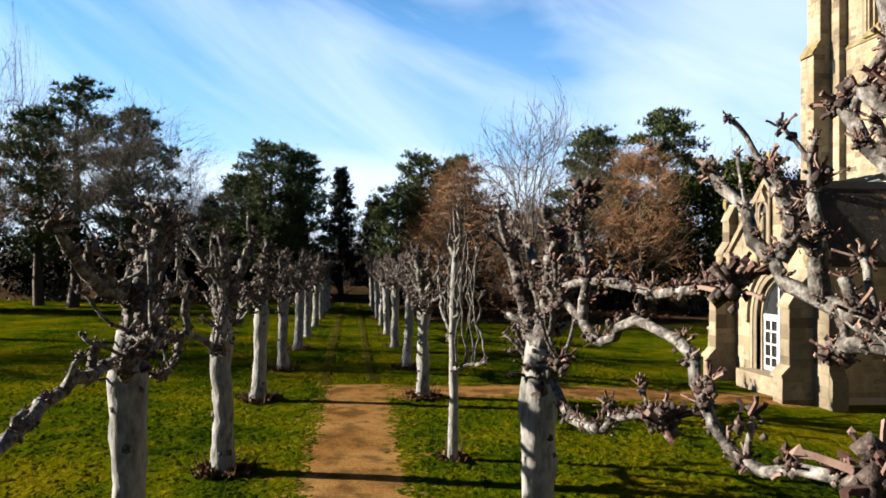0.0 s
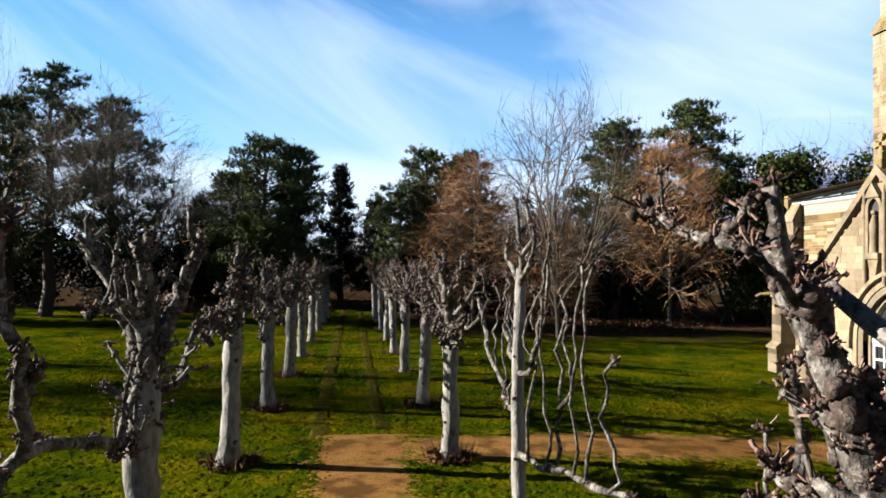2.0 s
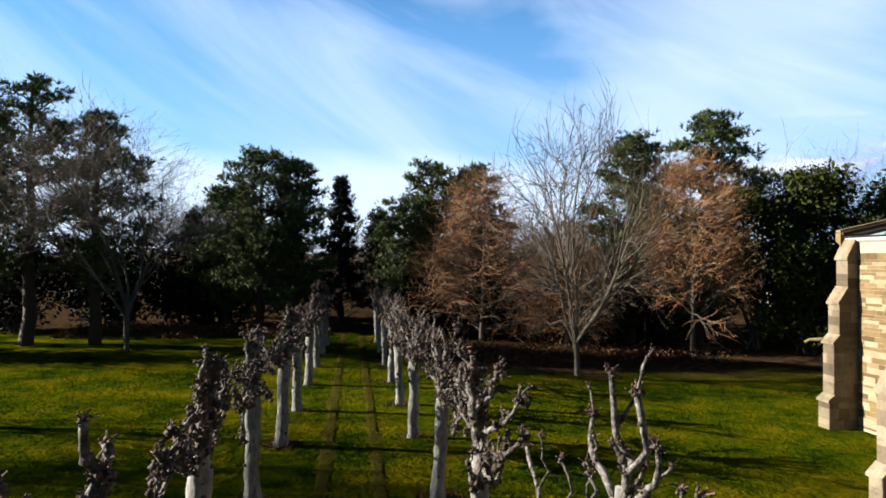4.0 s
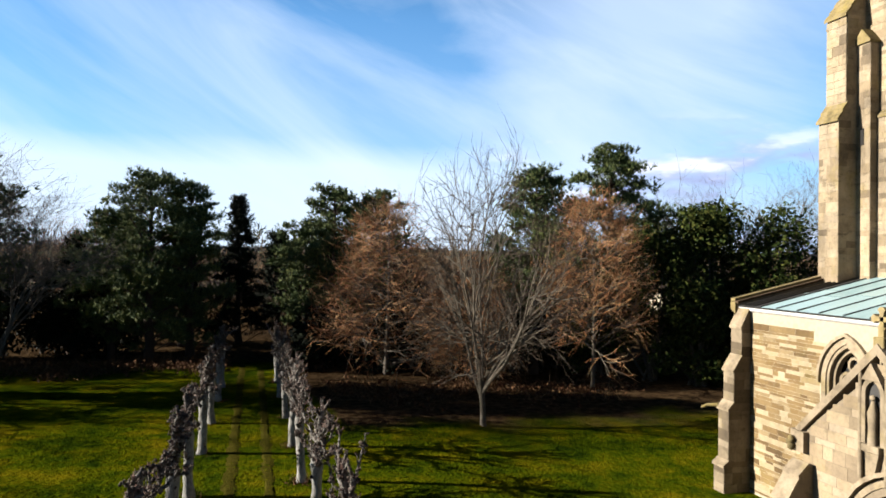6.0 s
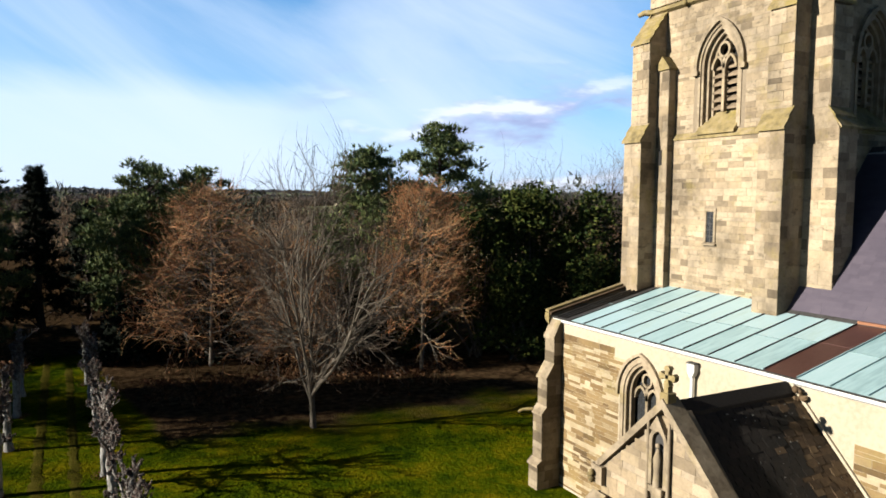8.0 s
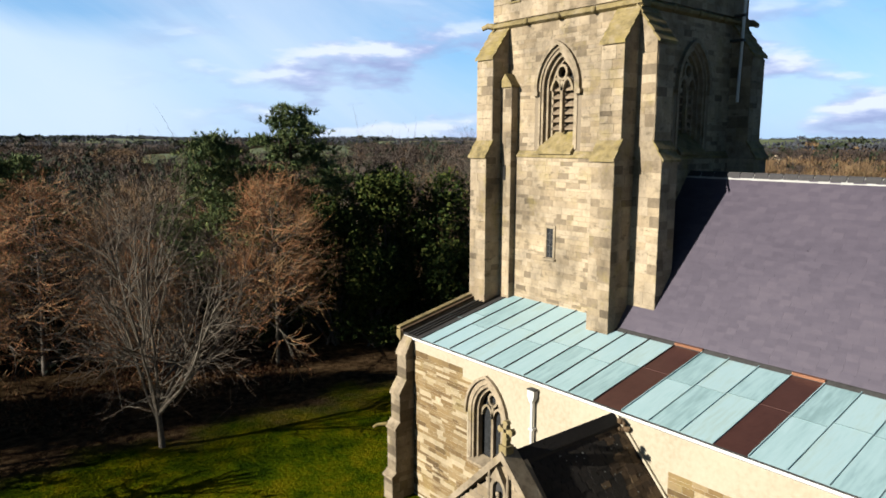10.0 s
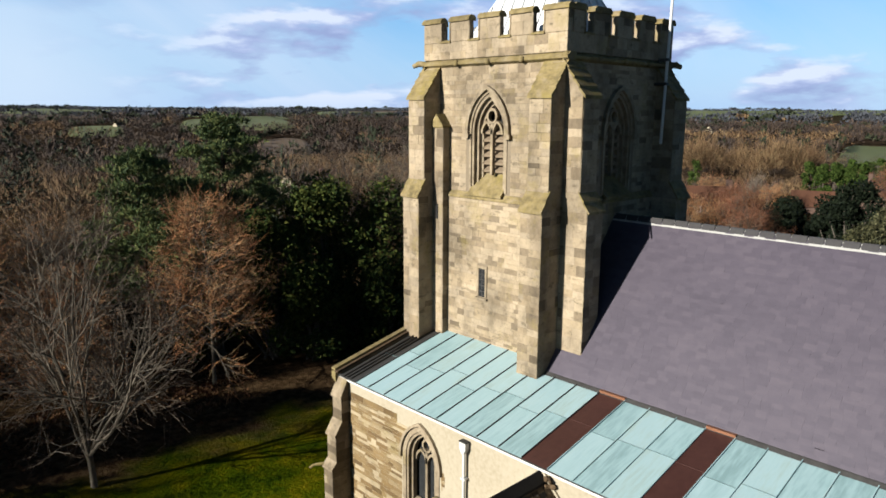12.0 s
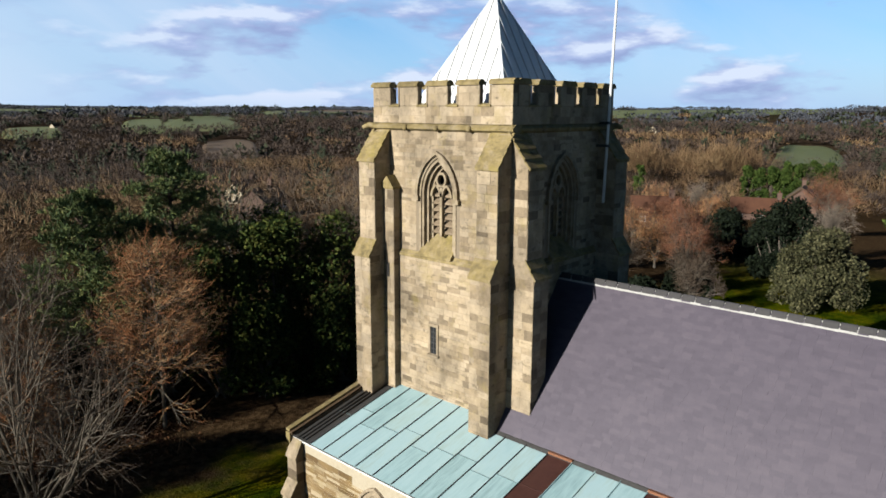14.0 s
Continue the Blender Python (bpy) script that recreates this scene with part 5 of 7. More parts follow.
def traceried_window(plane, c, half, sill, spring, rise):
    g = put("aisle_window", None, church, "pointed two-light window with tracery and leaded glass")
    for k, (a, b) in enumerate(((0.0, 0.16), (0.12, 0.30))):
        kk = 0.09 + 0.10 * k
        band("order", [(c - half + kk, sill)] + arch(c, half - kk, spring, rise - kk * 1.2) + [(c + half - kk, sill)], 0.10, "x", plane + a + 0.01, plane + b, DRESS, g)
    band("arch_ring", [(c - half, sill)] + arch(c, half, spring, rise) + [(c + half, sill)], 0.16, "x", plane - 0.03, plane + 0.1, DRESS, g)
    band("hood_mould", [(c - half - 0.18, spring - 0.1)] + arch(c, half + 0.18, spring, rise + 0.2) + [(c + half + 0.18, spring - 0.1)], 0.09, "x", plane - 0.11, plane + 0.04, DRESS, g)
    w = half - 0.19
    prism("pane", [(c - half, sill)] + arch(c, half, spring, rise) + [(c + half, sill)], "x", plane + 0.36, plane + 0.40, GLASS, g)
    prism("mullion", [(c - 0.05, sill), (c + 0.05, sill), (c + 0.05, spring + 0.25), (c - 0.05, spring + 0.25)], "x", plane + 0.24, plane + 0.36, DRESS, g)
    for s_ in (-1, 1):
        band("light_head", arch(c + s_ * w / 2, w / 2 - 0.05, spring - 0.15, 0.36, 5), 0.08, "x", plane + 0.24, plane + 0.36, DRESS, g)
    ring = [(c + 0.15 * math.cos(a), spring + 0.48 + 0.17 * math.sin(a)) for a in np.linspace(-math.pi / 2, 1.5 * math.pi, 11)]
    band("quatrefoil", ring[::-1], 0.07, "x", plane + 0.24, plane + 0.36, DRESS, g)
    prism("sill", [(plane - 0.12, sill - 0.12), (plane - 0.12, sill - 0.04), (plane + 0.3, sill + 0.10), (plane + 0.3, sill - 0.12)], "y", c - half - 0.1, c + half + 0.1, DRESS, g)


traceried_window(AX, **AIS_WIN)
dp = put("downpipe", None, church, "white painted downpipe with a square hopper head")
s = Shape()
s.tube([(AX - 0.12, 21.06, 5.30), (AX - 0.12, 21.06, 0.4)], [0.05, 0.05], 8)
put("pipe", s.mesh("pipe", WHITE, True), dp)
bm = bmesh.new()
prism_bm(bm, [(20.94, 5.42), (21.18, 5.42), (21.18, 5.22), (21.11, 5.06), (21.01, 5.06), (20.94, 5.22)], "x", AX - 0.20, AX - 0.02)
hop = part("hopper", bm, WHITE, dp)
box("rim", AX - 0.22, AX - 0.018, 20.91, 21.21, 5.42, 5.46, LEAD, hop)
for z in (4.2, 2.6, 1.0):
    box("pipe_clip", AX - 0.18, AX - 0.002, 20.97, 21.15, z, z + 0.06, WHITE, dp, bev=0.006)

# porch
PF, PYC, PHW, PEZ, PRZ = 11.10, 18.25, 1.95, 3.55, 5.50
PD = dict(c=18.0, half=0.80, sill=0.25, spring=1.75, rise=1.15)
porch = put("porch", None, church, "gabled sandstone porch with a pointed door and a stone cross")
# gabled front with the door opening
y0, y1 = PYC - PHW, PYC + PHW
bm = bmesh.new()
top = arch(PD["c"], PD["half"], PD["spring"], PD["rise"])
k = len(top) // 2
prism_bm(bm, [(y0, -0.8), (PD["c"] - PD["half"], -0.8), (PD["c"] - PD["half"], PD["spring"])] + top[1:k + 1] + [(PD["c"], PRZ - 0.05), (y0, PEZ)], "x", PF, PF + 0.5)
prism_bm(bm, [(y1, -0.8), (y1, PEZ), (PD["c"], PRZ - 0.05)] + top[k:] + [(PD["c"] + PD["half"], -0.8)], "x", PF, PF + 0.5)
part("front_wall", bm, MORTAR, porch)
box("side_wall", PF + 0.5, AX, y0, y0 + 0.45, -0.8, PEZ, ASHLAR, porch, bev=0)
box("side_wall", PF + 0.5, AX, y1 - 0.45, y1, -0.8, PEZ, ASHLAR, porch, bev=0)
box("threshold", PF - 0.45, PF + 0.5, PD["c"] - 1.1, PD["c"] + 1.1, -0.8, 0.25, DRESS, porch)
box("porch_floor", PF + 0.5, AX, y0 + 0.45, y1 - 0.45, -0.8, 0.2, DRESS, porch, bev=0)


def gable(z):
    if z < PEZ:
        return (y0, y1)
    t = (z - PEZ) / (PRZ - 0.08 - PEZ)
    return (y0 + (PYC - y0) * t, y1 - (y1 - PYC) * t)


NICHE = (18.10, 18.58, 3.75, 5.0)
sh = Shape()
block_wall("x", PF, -1, y0, y1, 0.0, PRZ - 0.1, 0.21, random.Random(41), sh, [arch_hole(PD["c"], PD["half"], 0.0, PD["spring"], PD["rise"], 0.34), lambda z: (NICHE[0] - 0.02, NICHE[1] + 0.02) if NICHE[2] < z < NICHE[3] else None], slope=gable, long=(0.25, 0.6))
for i in range(len(sh.f) // 5):
    q = mesh_of("stone", sh.v[i * 8:i * 8 + 8], [tuple(a - i * 8 for a in fc) for fc in sh.f[i * 5:i * 5 + 5]], STONE_P)
    put("stone", q, porch)
ss = Shape()
block_wall("y", y0, -1, PF, AX, -0.1, PEZ - 0.05, 0.24, random.Random(43), ss)
block_wall("y", y1, 1, PF, AX, -0.1, PEZ - 0.05, 0.24, random.Random(44), ss)
put("side_stonework", ss.mesh("side_stonework", STONE), porch)["kind"] = "stuff"
for side in (-1, 1):
    ya, yb = (y0 - 0.12, PYC) if side < 0 else (y1 + 0.12, PYC)
    zz = PEZ - 0.12
    prism("gable_coping", [(ya, zz), (ya, zz + 0.2), (yb, PRZ + 0.20), (yb, PRZ - 0.02)], "x", PF - 0.10, PF + 0.36, DRESS, porch)
    kb = bmesh.new()
    prism_bm(kb, [(ya - side * 0.28, zz - 0.30), (ya + side * 0.10, zz - 0.30), (ya + side * 0.10, zz + 0.16), (ya - side * 0.28, zz + 0.14)], "x", PF - 0.14, PF + 0.36)
    part("kneeler", kb, DRESS, porch)
    s = Shape()
    rr = random.Random(9)
    for k in range(3):
        s.lump((PF - 0.2, ya + side * 0.02 + rr.uniform(-0.08, 0.08), zz - 0.05 - 0.08 * k), 0.10, rr)
    put("carved_stop", s.mesh("carved_stop", LICHEN, True), porch)
for k, (kk, a, b) in enumerate(((-0.16, -0.03, 0.1), (0.0, 0.02, 0.2), (0.09, 0.12, 0.32))):
    h2 = PD["half"] - kk
    pts = [(PD["c"] - h2, 0.25)] + arch(PD["c"], h2, PD["spring"], PD["rise"] - kk) + [(PD["c"] + h2, 0.25)]
    band("door_order", pts, 0.12, "x", PF + a, PF + b, DRESS, porch)
band("hood_mould", [(PD["c"] - 1.10, 1.55)] + arch(PD["c"], 1.10, PD["spring"], PD["rise"] + 0.36) + [(PD["c"] + 1.10, 1.55)], 0.09, "x", PF - 0.12, PF + 0.05, DRESS, porch)
# the glazed door
door = put("porch_door", None, porch, "glazed double door painted white with a pointed fanlight")
dx = PF + 0.17
hw = PD["half"] - 0.10
band("door_frame", [(PD["c"] - hw, 0.25)] + arch(PD["c"], hw, PD["spring"] + 0.02, PD["rise"] - 0.12) + [(PD["c"] + hw, 0.25)], 0.09, "x", dx, dx + 0.1, WHITE, door)
box("transom", dx - 0.02, dx + 0.08, PD["c"] - hw, PD["c"] + hw, 1.72, 1.84, WHITE, door)
box("fan_bar", dx, dx + 0.06, PD["c"] - 0.03, PD["c"] + 0.03, 1.84, 2.75, WHITE, door)
for sgn in (-1, 1):
    a, b = (PD["c"] - hw, PD["c"] - 0.01) if sgn < 0 else (PD["c"] + 0.01, PD["c"] + hw)
    for u in (a, (a + b) / 2 - 0.025, b - 0.07):
        box("stile", dx, dx + 0.05, u, u + (0.05 if u != a and u != b - 0.07 else 0.07), 0.27, 1.72, WHITE, door, bev=0.004)
    for z in (0.27, 0.62, 0.98, 1.34, 1.66):
        box("rail", dx + 0.002, dx + 0.048, a + 0.07, b - 0.07, z, z + (0.12 if z < 0.3 else 0.05), WHITE, door, bev=0.004)
prism("glass", [(PD["c"] - hw, 0.27)] + arch(PD["c"], hw, PD["spring"], PD["rise"] - 0.12) + [(PD["c"] + hw, 0.27)], "x", dx + 0.055, dx + 0.065, GLASS, door)
# niche with a carved figure
ng = put("niche", None, porch, "canopied niche above the door")
nc = (NICHE[0] + NICHE[1]) / 2
band("niche_frame", [(nc - 0.17, NICHE[2])] + arch(nc, 0.17, 4.72, 0.25, 4) + [(nc + 0.17, NICHE[2])], 0.09, "x", PF - 0.09, PF + 0.05, DRESS, ng)
# flush plate in lead grey; the recess shade is put into its colour
prism("niche_back", [(nc - 0.18, NICHE[2]), (nc + 0.18, NICHE[2]), (nc + 0.18, 4.95), (nc - 0.18, 4.95)], "x", PF - 0.002, PF + 0.02, LEAD, ng)
box("bracket", PF - 0.16, PF + 0.02, nc - 0.2, nc + 0.2, NICHE[2] - 0.14, NICHE[2], DRESS, ng)
for sgn in (-1, 1):
    sft = Shape()
    sft.tube([(PF - 0.07, nc + sgn * 0.30, 3.05), (PF - 0.07, nc + sgn * 0.30, 5.02), (PF - 0.07, nc + sgn * 0.30, 5.22)], [0.05, 0.045, 0.012], 6)
    put("niche_shaft", sft.mesh("niche_shaft", DRESS, True), ng)
prism("corbel", [(nc - 0.16, NICHE[2] - 0.14), (nc + 0.16, NICHE[2] - 0.14), (nc + 0.05, NICHE[2] - 0.62), (nc - 0.05, NICHE[2] - 0.62)], "x", PF - 0.11, PF + 0.02, DRESS, ng)
prism("canopy", [(nc - 0.22, 4.98), (nc + 0.22, 4.98), (nc, 5.32)], "x", PF - 0.14, PF + 0.02, DRESS, ng)
st = thing("statue", "small carved stone figure standing in the porch niche", "statue", at=(PF - 0.08, nc, NICHE[2]))
s = Shape()
s.tube([(0, 0, 0), (0, 0, 0.3), (0.01, 0, 0.62), (0, 0, 0.78), (0, 0, 0.84)], [0.10, 0.085, 0.10, 0.05, 0.03], 8, wob=0.3)
s.lump((0, 0, 0.90), 0.065, rng)
put("figure", s.mesh("figure", DRESS, True), st)
# cross
cr = put("gable_cross", None, porch, "carved stone cross with yellow lichen on the gable")
CZ = PRZ + 0.16
box("cross_base", PF - 0.06, PF + 0.2, PYC - 0.12, PYC + 0.12, CZ - 0.05, CZ + 0.16, LICHEN, cr)
bm = bmesh.new()
CC = CZ + 0.50
for ang in range(4):
    m4 = Matrix.Translation((PF + 0.07, PYC, CC)) @ Matrix.Rotation(math.pi / 2 * ang, 4, "X")
    b2 = bmesh.new()
    prism_bm(b2, [(-0.04, 0), (0.04, 0), (0.05, 0.13), (0.09, 0.175), (0.04, 0.23), (-0.04, 0.23), (-0.09, 0.175), (-0.05, 0.13)], "x", -0.06, 0.06)
    b2.transform(m4)
    tmp = bpy.data.meshes.new("t")
    b2.to_mesh(tmp)
    b2.free()
    bm.from_mesh(tmp)
box_bm(bm, PF + 0.0, PF + 0.14, PYC - 0.06, PYC + 0.06, CZ + 0.1, CC - 0.1)
part("cross_head", bm, LICHEN, cr)
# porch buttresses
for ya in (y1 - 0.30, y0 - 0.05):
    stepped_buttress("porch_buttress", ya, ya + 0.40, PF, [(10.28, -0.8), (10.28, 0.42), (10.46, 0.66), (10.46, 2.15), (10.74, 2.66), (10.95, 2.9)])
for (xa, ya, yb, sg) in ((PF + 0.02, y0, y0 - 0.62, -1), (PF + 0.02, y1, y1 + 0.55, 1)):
    # same darkened stone, with side shade in its colour
    b = prism("porch_buttress", [(yb + sg * 0.12, -0.8), (yb + sg * 0.12, 0.45), (yb, 0.65), (yb, 2.1), (ya + sg * 0.2, 2.7), (ya, 2.85), (ya, -0.8)], "x", xa, xa + 0.42, SHADE_STONE, porch)
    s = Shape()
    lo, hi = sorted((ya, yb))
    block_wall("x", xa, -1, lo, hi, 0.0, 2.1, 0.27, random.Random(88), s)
    put("buttress_stonework", s.mesh("buttress_stonework", SHADE_STONE), b)["kind"] = "stuff"
# porch roof of stone slates
pr = put("porch_roof", None, porch, "dark mossy stone-slate porch roof")
for side in (-1, 1):
    ye = PYC + side * (PHW + 0.22)
    down = Vector((0, ye - PYC, PEZ - 0.28 - PRZ + 0.02))
    ln = down.length
    down.normalize()
    nn_ = Vector((0, side * abs(down.z), abs(down.y)))
    s, clean, spots = Shape(), Shape(), Shape()
    rr = random.Random(50 + side)
    d = ln
    row = 0
    while d > 0.05:
        x = PF + 0.34
        if row % 2:
            s.slab(Vector((x, PYC, PRZ)) + down * d + nn_ * 0.014, Vector((1, 0, 0)), -down, nn_, 0.112, min(0.20, d), 0.024, 0.006)
            x += 0.12
        while x < AX + 0.0:
            w = min(rr.uniform(0.2, 0.36), AX - x)
            if w < 0.05:
                break
            p = Vector((x, PYC, PRZ)) + down * d + nn_ * (rr.uniform(0.008, 0.018))
            # clean brown band, widened downwards to paint in the sunlit slates
            edge = AX - 0.95 + 0.30 * math.sin(row * 0.9) + rr.gauss(0, 0.18) - 0.8 * (d / ln) ** 2
            (clean if x > edge else s).slab(p, Vector((1, 0, 0)), -down, nn_, w - 0.008, min(0.20, d), 0.024, 0.006)
            # pale flecks for lichen and, in paint, the glints on the slates
            if rr.random() < 0.16 and x > PF + 1.4:
                q = p + nn_ * 0.027 - down * rr.uniform(0.02, 0.1) + Vector((rr.uniform(0, w * 0.5), 0, 0))
                spots.slab(q, Vector((1, 0, 0)), -down, nn_, rr.uniform(0.02, 0.07), rr.uniform(0.015, 0.04), 0.002, 0.0005)
            x += w
        d -= 0.145
        row += 1
    put("stone_slating", s.mesh("stone_slating", TILE), pr)["kind"] = "stuff"
    put("clean_slating", clean.mesh("clean_slating", TILE_CLEAN), pr, "brown slates washed clean beside the wall, widened for sunlit ones")["kind"] = "stuff"
    put("lichen_patch", spots.mesh("lichen_patch", LICHEN_W), pr, "pale lichen spots with roof glints painted among them")["kind"] = "stuff"
    prism("roof_slab", [(PYC, PRZ + 0.0), (ye, PEZ - 0.26), (ye, PEZ - 0.36), (PYC, PRZ - 0.12)], "x", PF + 0.36, AX - 0.002, TILE, pr)
prism("ridge_cap", [(PYC - 0.24, PRZ - 0.20), (PYC - 0.22, PRZ - 0.12), (PYC, PRZ + 0.12), (PYC + 0.22, PRZ - 0.12), (PYC + 0.24, PRZ - 0.20), (PYC, PRZ + 0.03)], "x", PF + 0.37, AX - 0.01, TILE, pr, "dark weathered stone ridge")
for side in (-1, 1):
    prism("mortar_fillet", [(PYC + side * 0.05, PRZ + 0.10), (PYC + side * (PHW + 0.15), PEZ - 0.14), (PYC + side * (PHW + 0.15), PEZ - 0.04), (PYC + side * 0.05, PRZ + 0.20)], "x", AX - 0.07, AX - 0.004, ASHLAR, pr, "pale mortar fillet where the roof meets the wall")
s = Shape()
rr = random.Random(77)
for k in range(9):
    s.lump((AX - 0.10 + rr.uniform(-0.06, 0.03), PYC - 0.42 + rr.uniform(-0.16, 0.16), PRZ - 0.10 + rr.uniform(-0.16, 0.16)), rr.uniform(0.05, 0.10), rr)
put("moss_clump", s.mesh("moss_clump", TILE_CLEAN, True), pr, "brown moss clump at the ridge end")

# ---- pollarded limes of the avenue ----


def wander(p, d, length, steps, rng, bend=0.35, lift=0.0):
    """A crooked line from p along d."""
    p, d = Vector(p), Vector(d).normalized()
    out = [p.copy()]
    for i in range(steps):
        d = (d + Vector((rng.gauss(0, bend), rng.gauss(0, bend), rng.gauss(0, bend) + lift)) * 0.6).normalized()
        p = p + d * (length / steps)
        out.append(p.copy())
    return out


DETAIL = [True]
LIMB_BARK = [LIMB]


def knuckle(shape, stubs, c, r, rng, n=9, up=0.6):
    """A gnarled pollard head: a cluster of small lumps with short cut stubs."""
    c = Vector(c)
    rich = DETAIL[0]
    for k in range(int(n * (1.2 if rich else 0.7))):
        o = Vector((rng.gauss(0, 1), rng.gauss(0, 1), rng.gauss(0, 1))).normalized() * r * 0.8 * rng.random() ** 0.5
        shape.lump(c + o, r * rng.uniform(0.18, 0.40) * (1 if rich else 1.3), rng, ring=5 if rich else 4)
    for k in range(int(n * (1.2 if rich else 0.7))):
        d = Vector((rng.gauss(0, 1), rng.gauss(0, 1), rng.gauss(up, 0.8))).normalized()
        a = c + d * r * rng.uniform(0.3, 0.7)
        ln = r * rng.uniform(0.4, 1.0)
        b = a + d * ln * 0.6 + Vector((rng.gauss(0, 0.2), rng.gauss(0, 0.2), 0.15)) * r
        e = b + d * ln * 0.4
        w = min(r * rng.uniform(0.06, 0.13), 0.016)
        if not rich:
            stubs.ribbon(a, e, w * 1.7, rng)
            continue
        stubs.tube([a, b, e], [w * 1.2, w, w * 1.3], 4)
        if rng.random() < 0.35:
            stubs.lump(e, w * 1.9, rng, ring=4)


def stuff(ob):
    ob["kind"] = "stuff"
    return ob


def limb_with_heads(tree, pts, r0, r1, rng, heads=3, shoots=4, head_r=0.10, sides=8, end=True, flat=0.35, rise=(0.25, 0.7), knob=1):
    """One lateral limb with knuckles and crooked upright shoots."""
    s, kn, sb, ups = Shape(), Shape(), Shape(), []
    pts = [Vector(p) for p in pts]
    fine = []
    for k in range(len(pts) - 1):
        p0, a, b, p3 = pts[max(0, k - 1)], pts[k], pts[k + 1], pts[min(len(pts) - 1, k + 2)]
        steps = 3 if (b - a).length > 0.4 else 2
        for q in range(steps):
            u = q / steps
            c = 0.5 * (2 * a + (b - p0) * u + (2 * p0 - 5 * a + 4 * b - p3) * u * u + (3 * a - p0 - 3 * b + p3) * u ** 3)
            fine.append(c + Vector((rng.gauss(0, 0.016), rng.gauss(0, 0.016), rng.gauss(0, 0.016))) * (1 if q else 0))
    fine.append(pts[-1])
    n = len(fine)
    rad = [(r0 + (r1 - r0) * i / (n - 1)) * rng.uniform(0.85, 1.22) for i in range(n)]
    s.tube(fine, rad, sides, wob=0.45, seed=rng.random() * 9)
    for i in range(1, n):
        if rng.random() < 0.5:
            kn.lump(fine[i] + Vector((rng.gauss(0, 1), rng.gauss(0, 1), rng.gauss(0, 1))).normalized() * rad[i] * 0.7, rad[i] * rng.uniform(0.7, 1.15), rng)
    for k in range(shoots):
        i = min(n - 1, max(1, int((k + rng.random()) / shoots * n)))
        up = wander(fine[i], (rng.gauss(0, flat), rng.gauss(0, 0.55), rng.uniform(0.6, 1.2)), rng.uniform(*rise), 5, rng, 0.34)
        w = min(rad[i] * rng.uniform(0.45, 0.7), 0.035)
        one = Shape()
        one.tube(up, [w, w * 0.9, w * 0.85, w * 0.8, w * 0.8, w * 0.9], 6, wob=0.5, seed=k)
        ups.append(one)
        for q in up[2:-1]:
            if rng.random() < 0.4:
                kn.lump(q, w * rng.uniform(1.2, 1.9), rng)
        knuckle(kn, sb, up[-1], head_r * rng.uniform(0.35, 0.75), rng, 6)
    for k in range(heads * 2 * knob):
        i = rng.randrange(n // 5, n)
        o = Vector((rng.gauss(0, 1), rng.gauss(0, 1), rng.gauss(0.3, 1))).normalized() * rad[i] * 1.0
        knuckle(kn, sb, fine[i] + o, head_r * rng.uniform(0.35, 0.75) * (1 if knob == 1 else 0.72), rng, 6)
    if end:
        knuckle(kn, sb, pts[-1], head_r, rng, 10)
    lb = put("limb", s.mesh("limb", LIMB_BARK[0], True), tree)
    for one in ups:
        put("shoot", one.mesh("shoot", LIMB_BARK[0], True), lb)
    stuff(put("knuckle_growth", kn.mesh("knuckle_growth", KNOB, True), lb, "dark gnarled pollard knuckles"))
    stuff(put("cut_stub", sb.mesh("cut_stub", STUB), lb, "short reddish cut stubs"))
    return lb


def trunk_of(tree, pts, rads, rng, sides=16, burr=8):
    s = Shape()
    fine, rf = [], []
    for i in range(len(pts) - 1):
        for k in range(5):
            t = k / 5
            fine.append(Vector(pts[i]).lerp(Vector(pts[i + 1]), t))
            rf.append(rads[i] + (rads[i + 1] - rads[i]) * t)
    fine.append(Vector(pts[-1]))
    rf.append(rads[-1])
    s.tube(fine, rf, sides, wob=0.25, seed=rng.random() * 20)
    t = put("trunk", s.mesh("trunk", LIME, True), tree)
    if burr:
        kb = Shape()
        for k in range(burr):
            i = rng.randrange(2, len(fine) - 1)
            a = rng.random() * 6.283
            kb.lump(fine[i] + Vector((math.cos(a), math.sin(a), 0)) * rf[i] * 0.9, rf[i] * rng.uniform(0.2, 0.42), rng)
        stuff(put("burr", kb.mesh("burr", KNOB, True), t, "dark burrs on the trunk"))
    return t


def skirt(tree, rng, r=0.48, n=130):
    """Twiggy basal growth and litter at the foot."""
    s = Shape()
    for k in range(n):
        a = rng.random() * 6.283
        d = rng.uniform(0.12, r)
        p = Vector((math.cos(a) * d, math.sin(a) * d, rng.uniform(-0.02, 0.05)))
        q = p + Vector((math.cos(a) * 0.12, math.sin(a) * 0.12, rng.uniform(0.05, 0.3)))
        s.ribbon(p, q, 0.012, rng)
        s.leaf(p + Vector((0, 0, 0.04)), rng.uniform(0.04, 0.09), rng, 1.0)
    stuff(put("basal_growth", s.mesh("basal_growth", BRACKEN), tree, "brown basal shoots and dead leaves"))


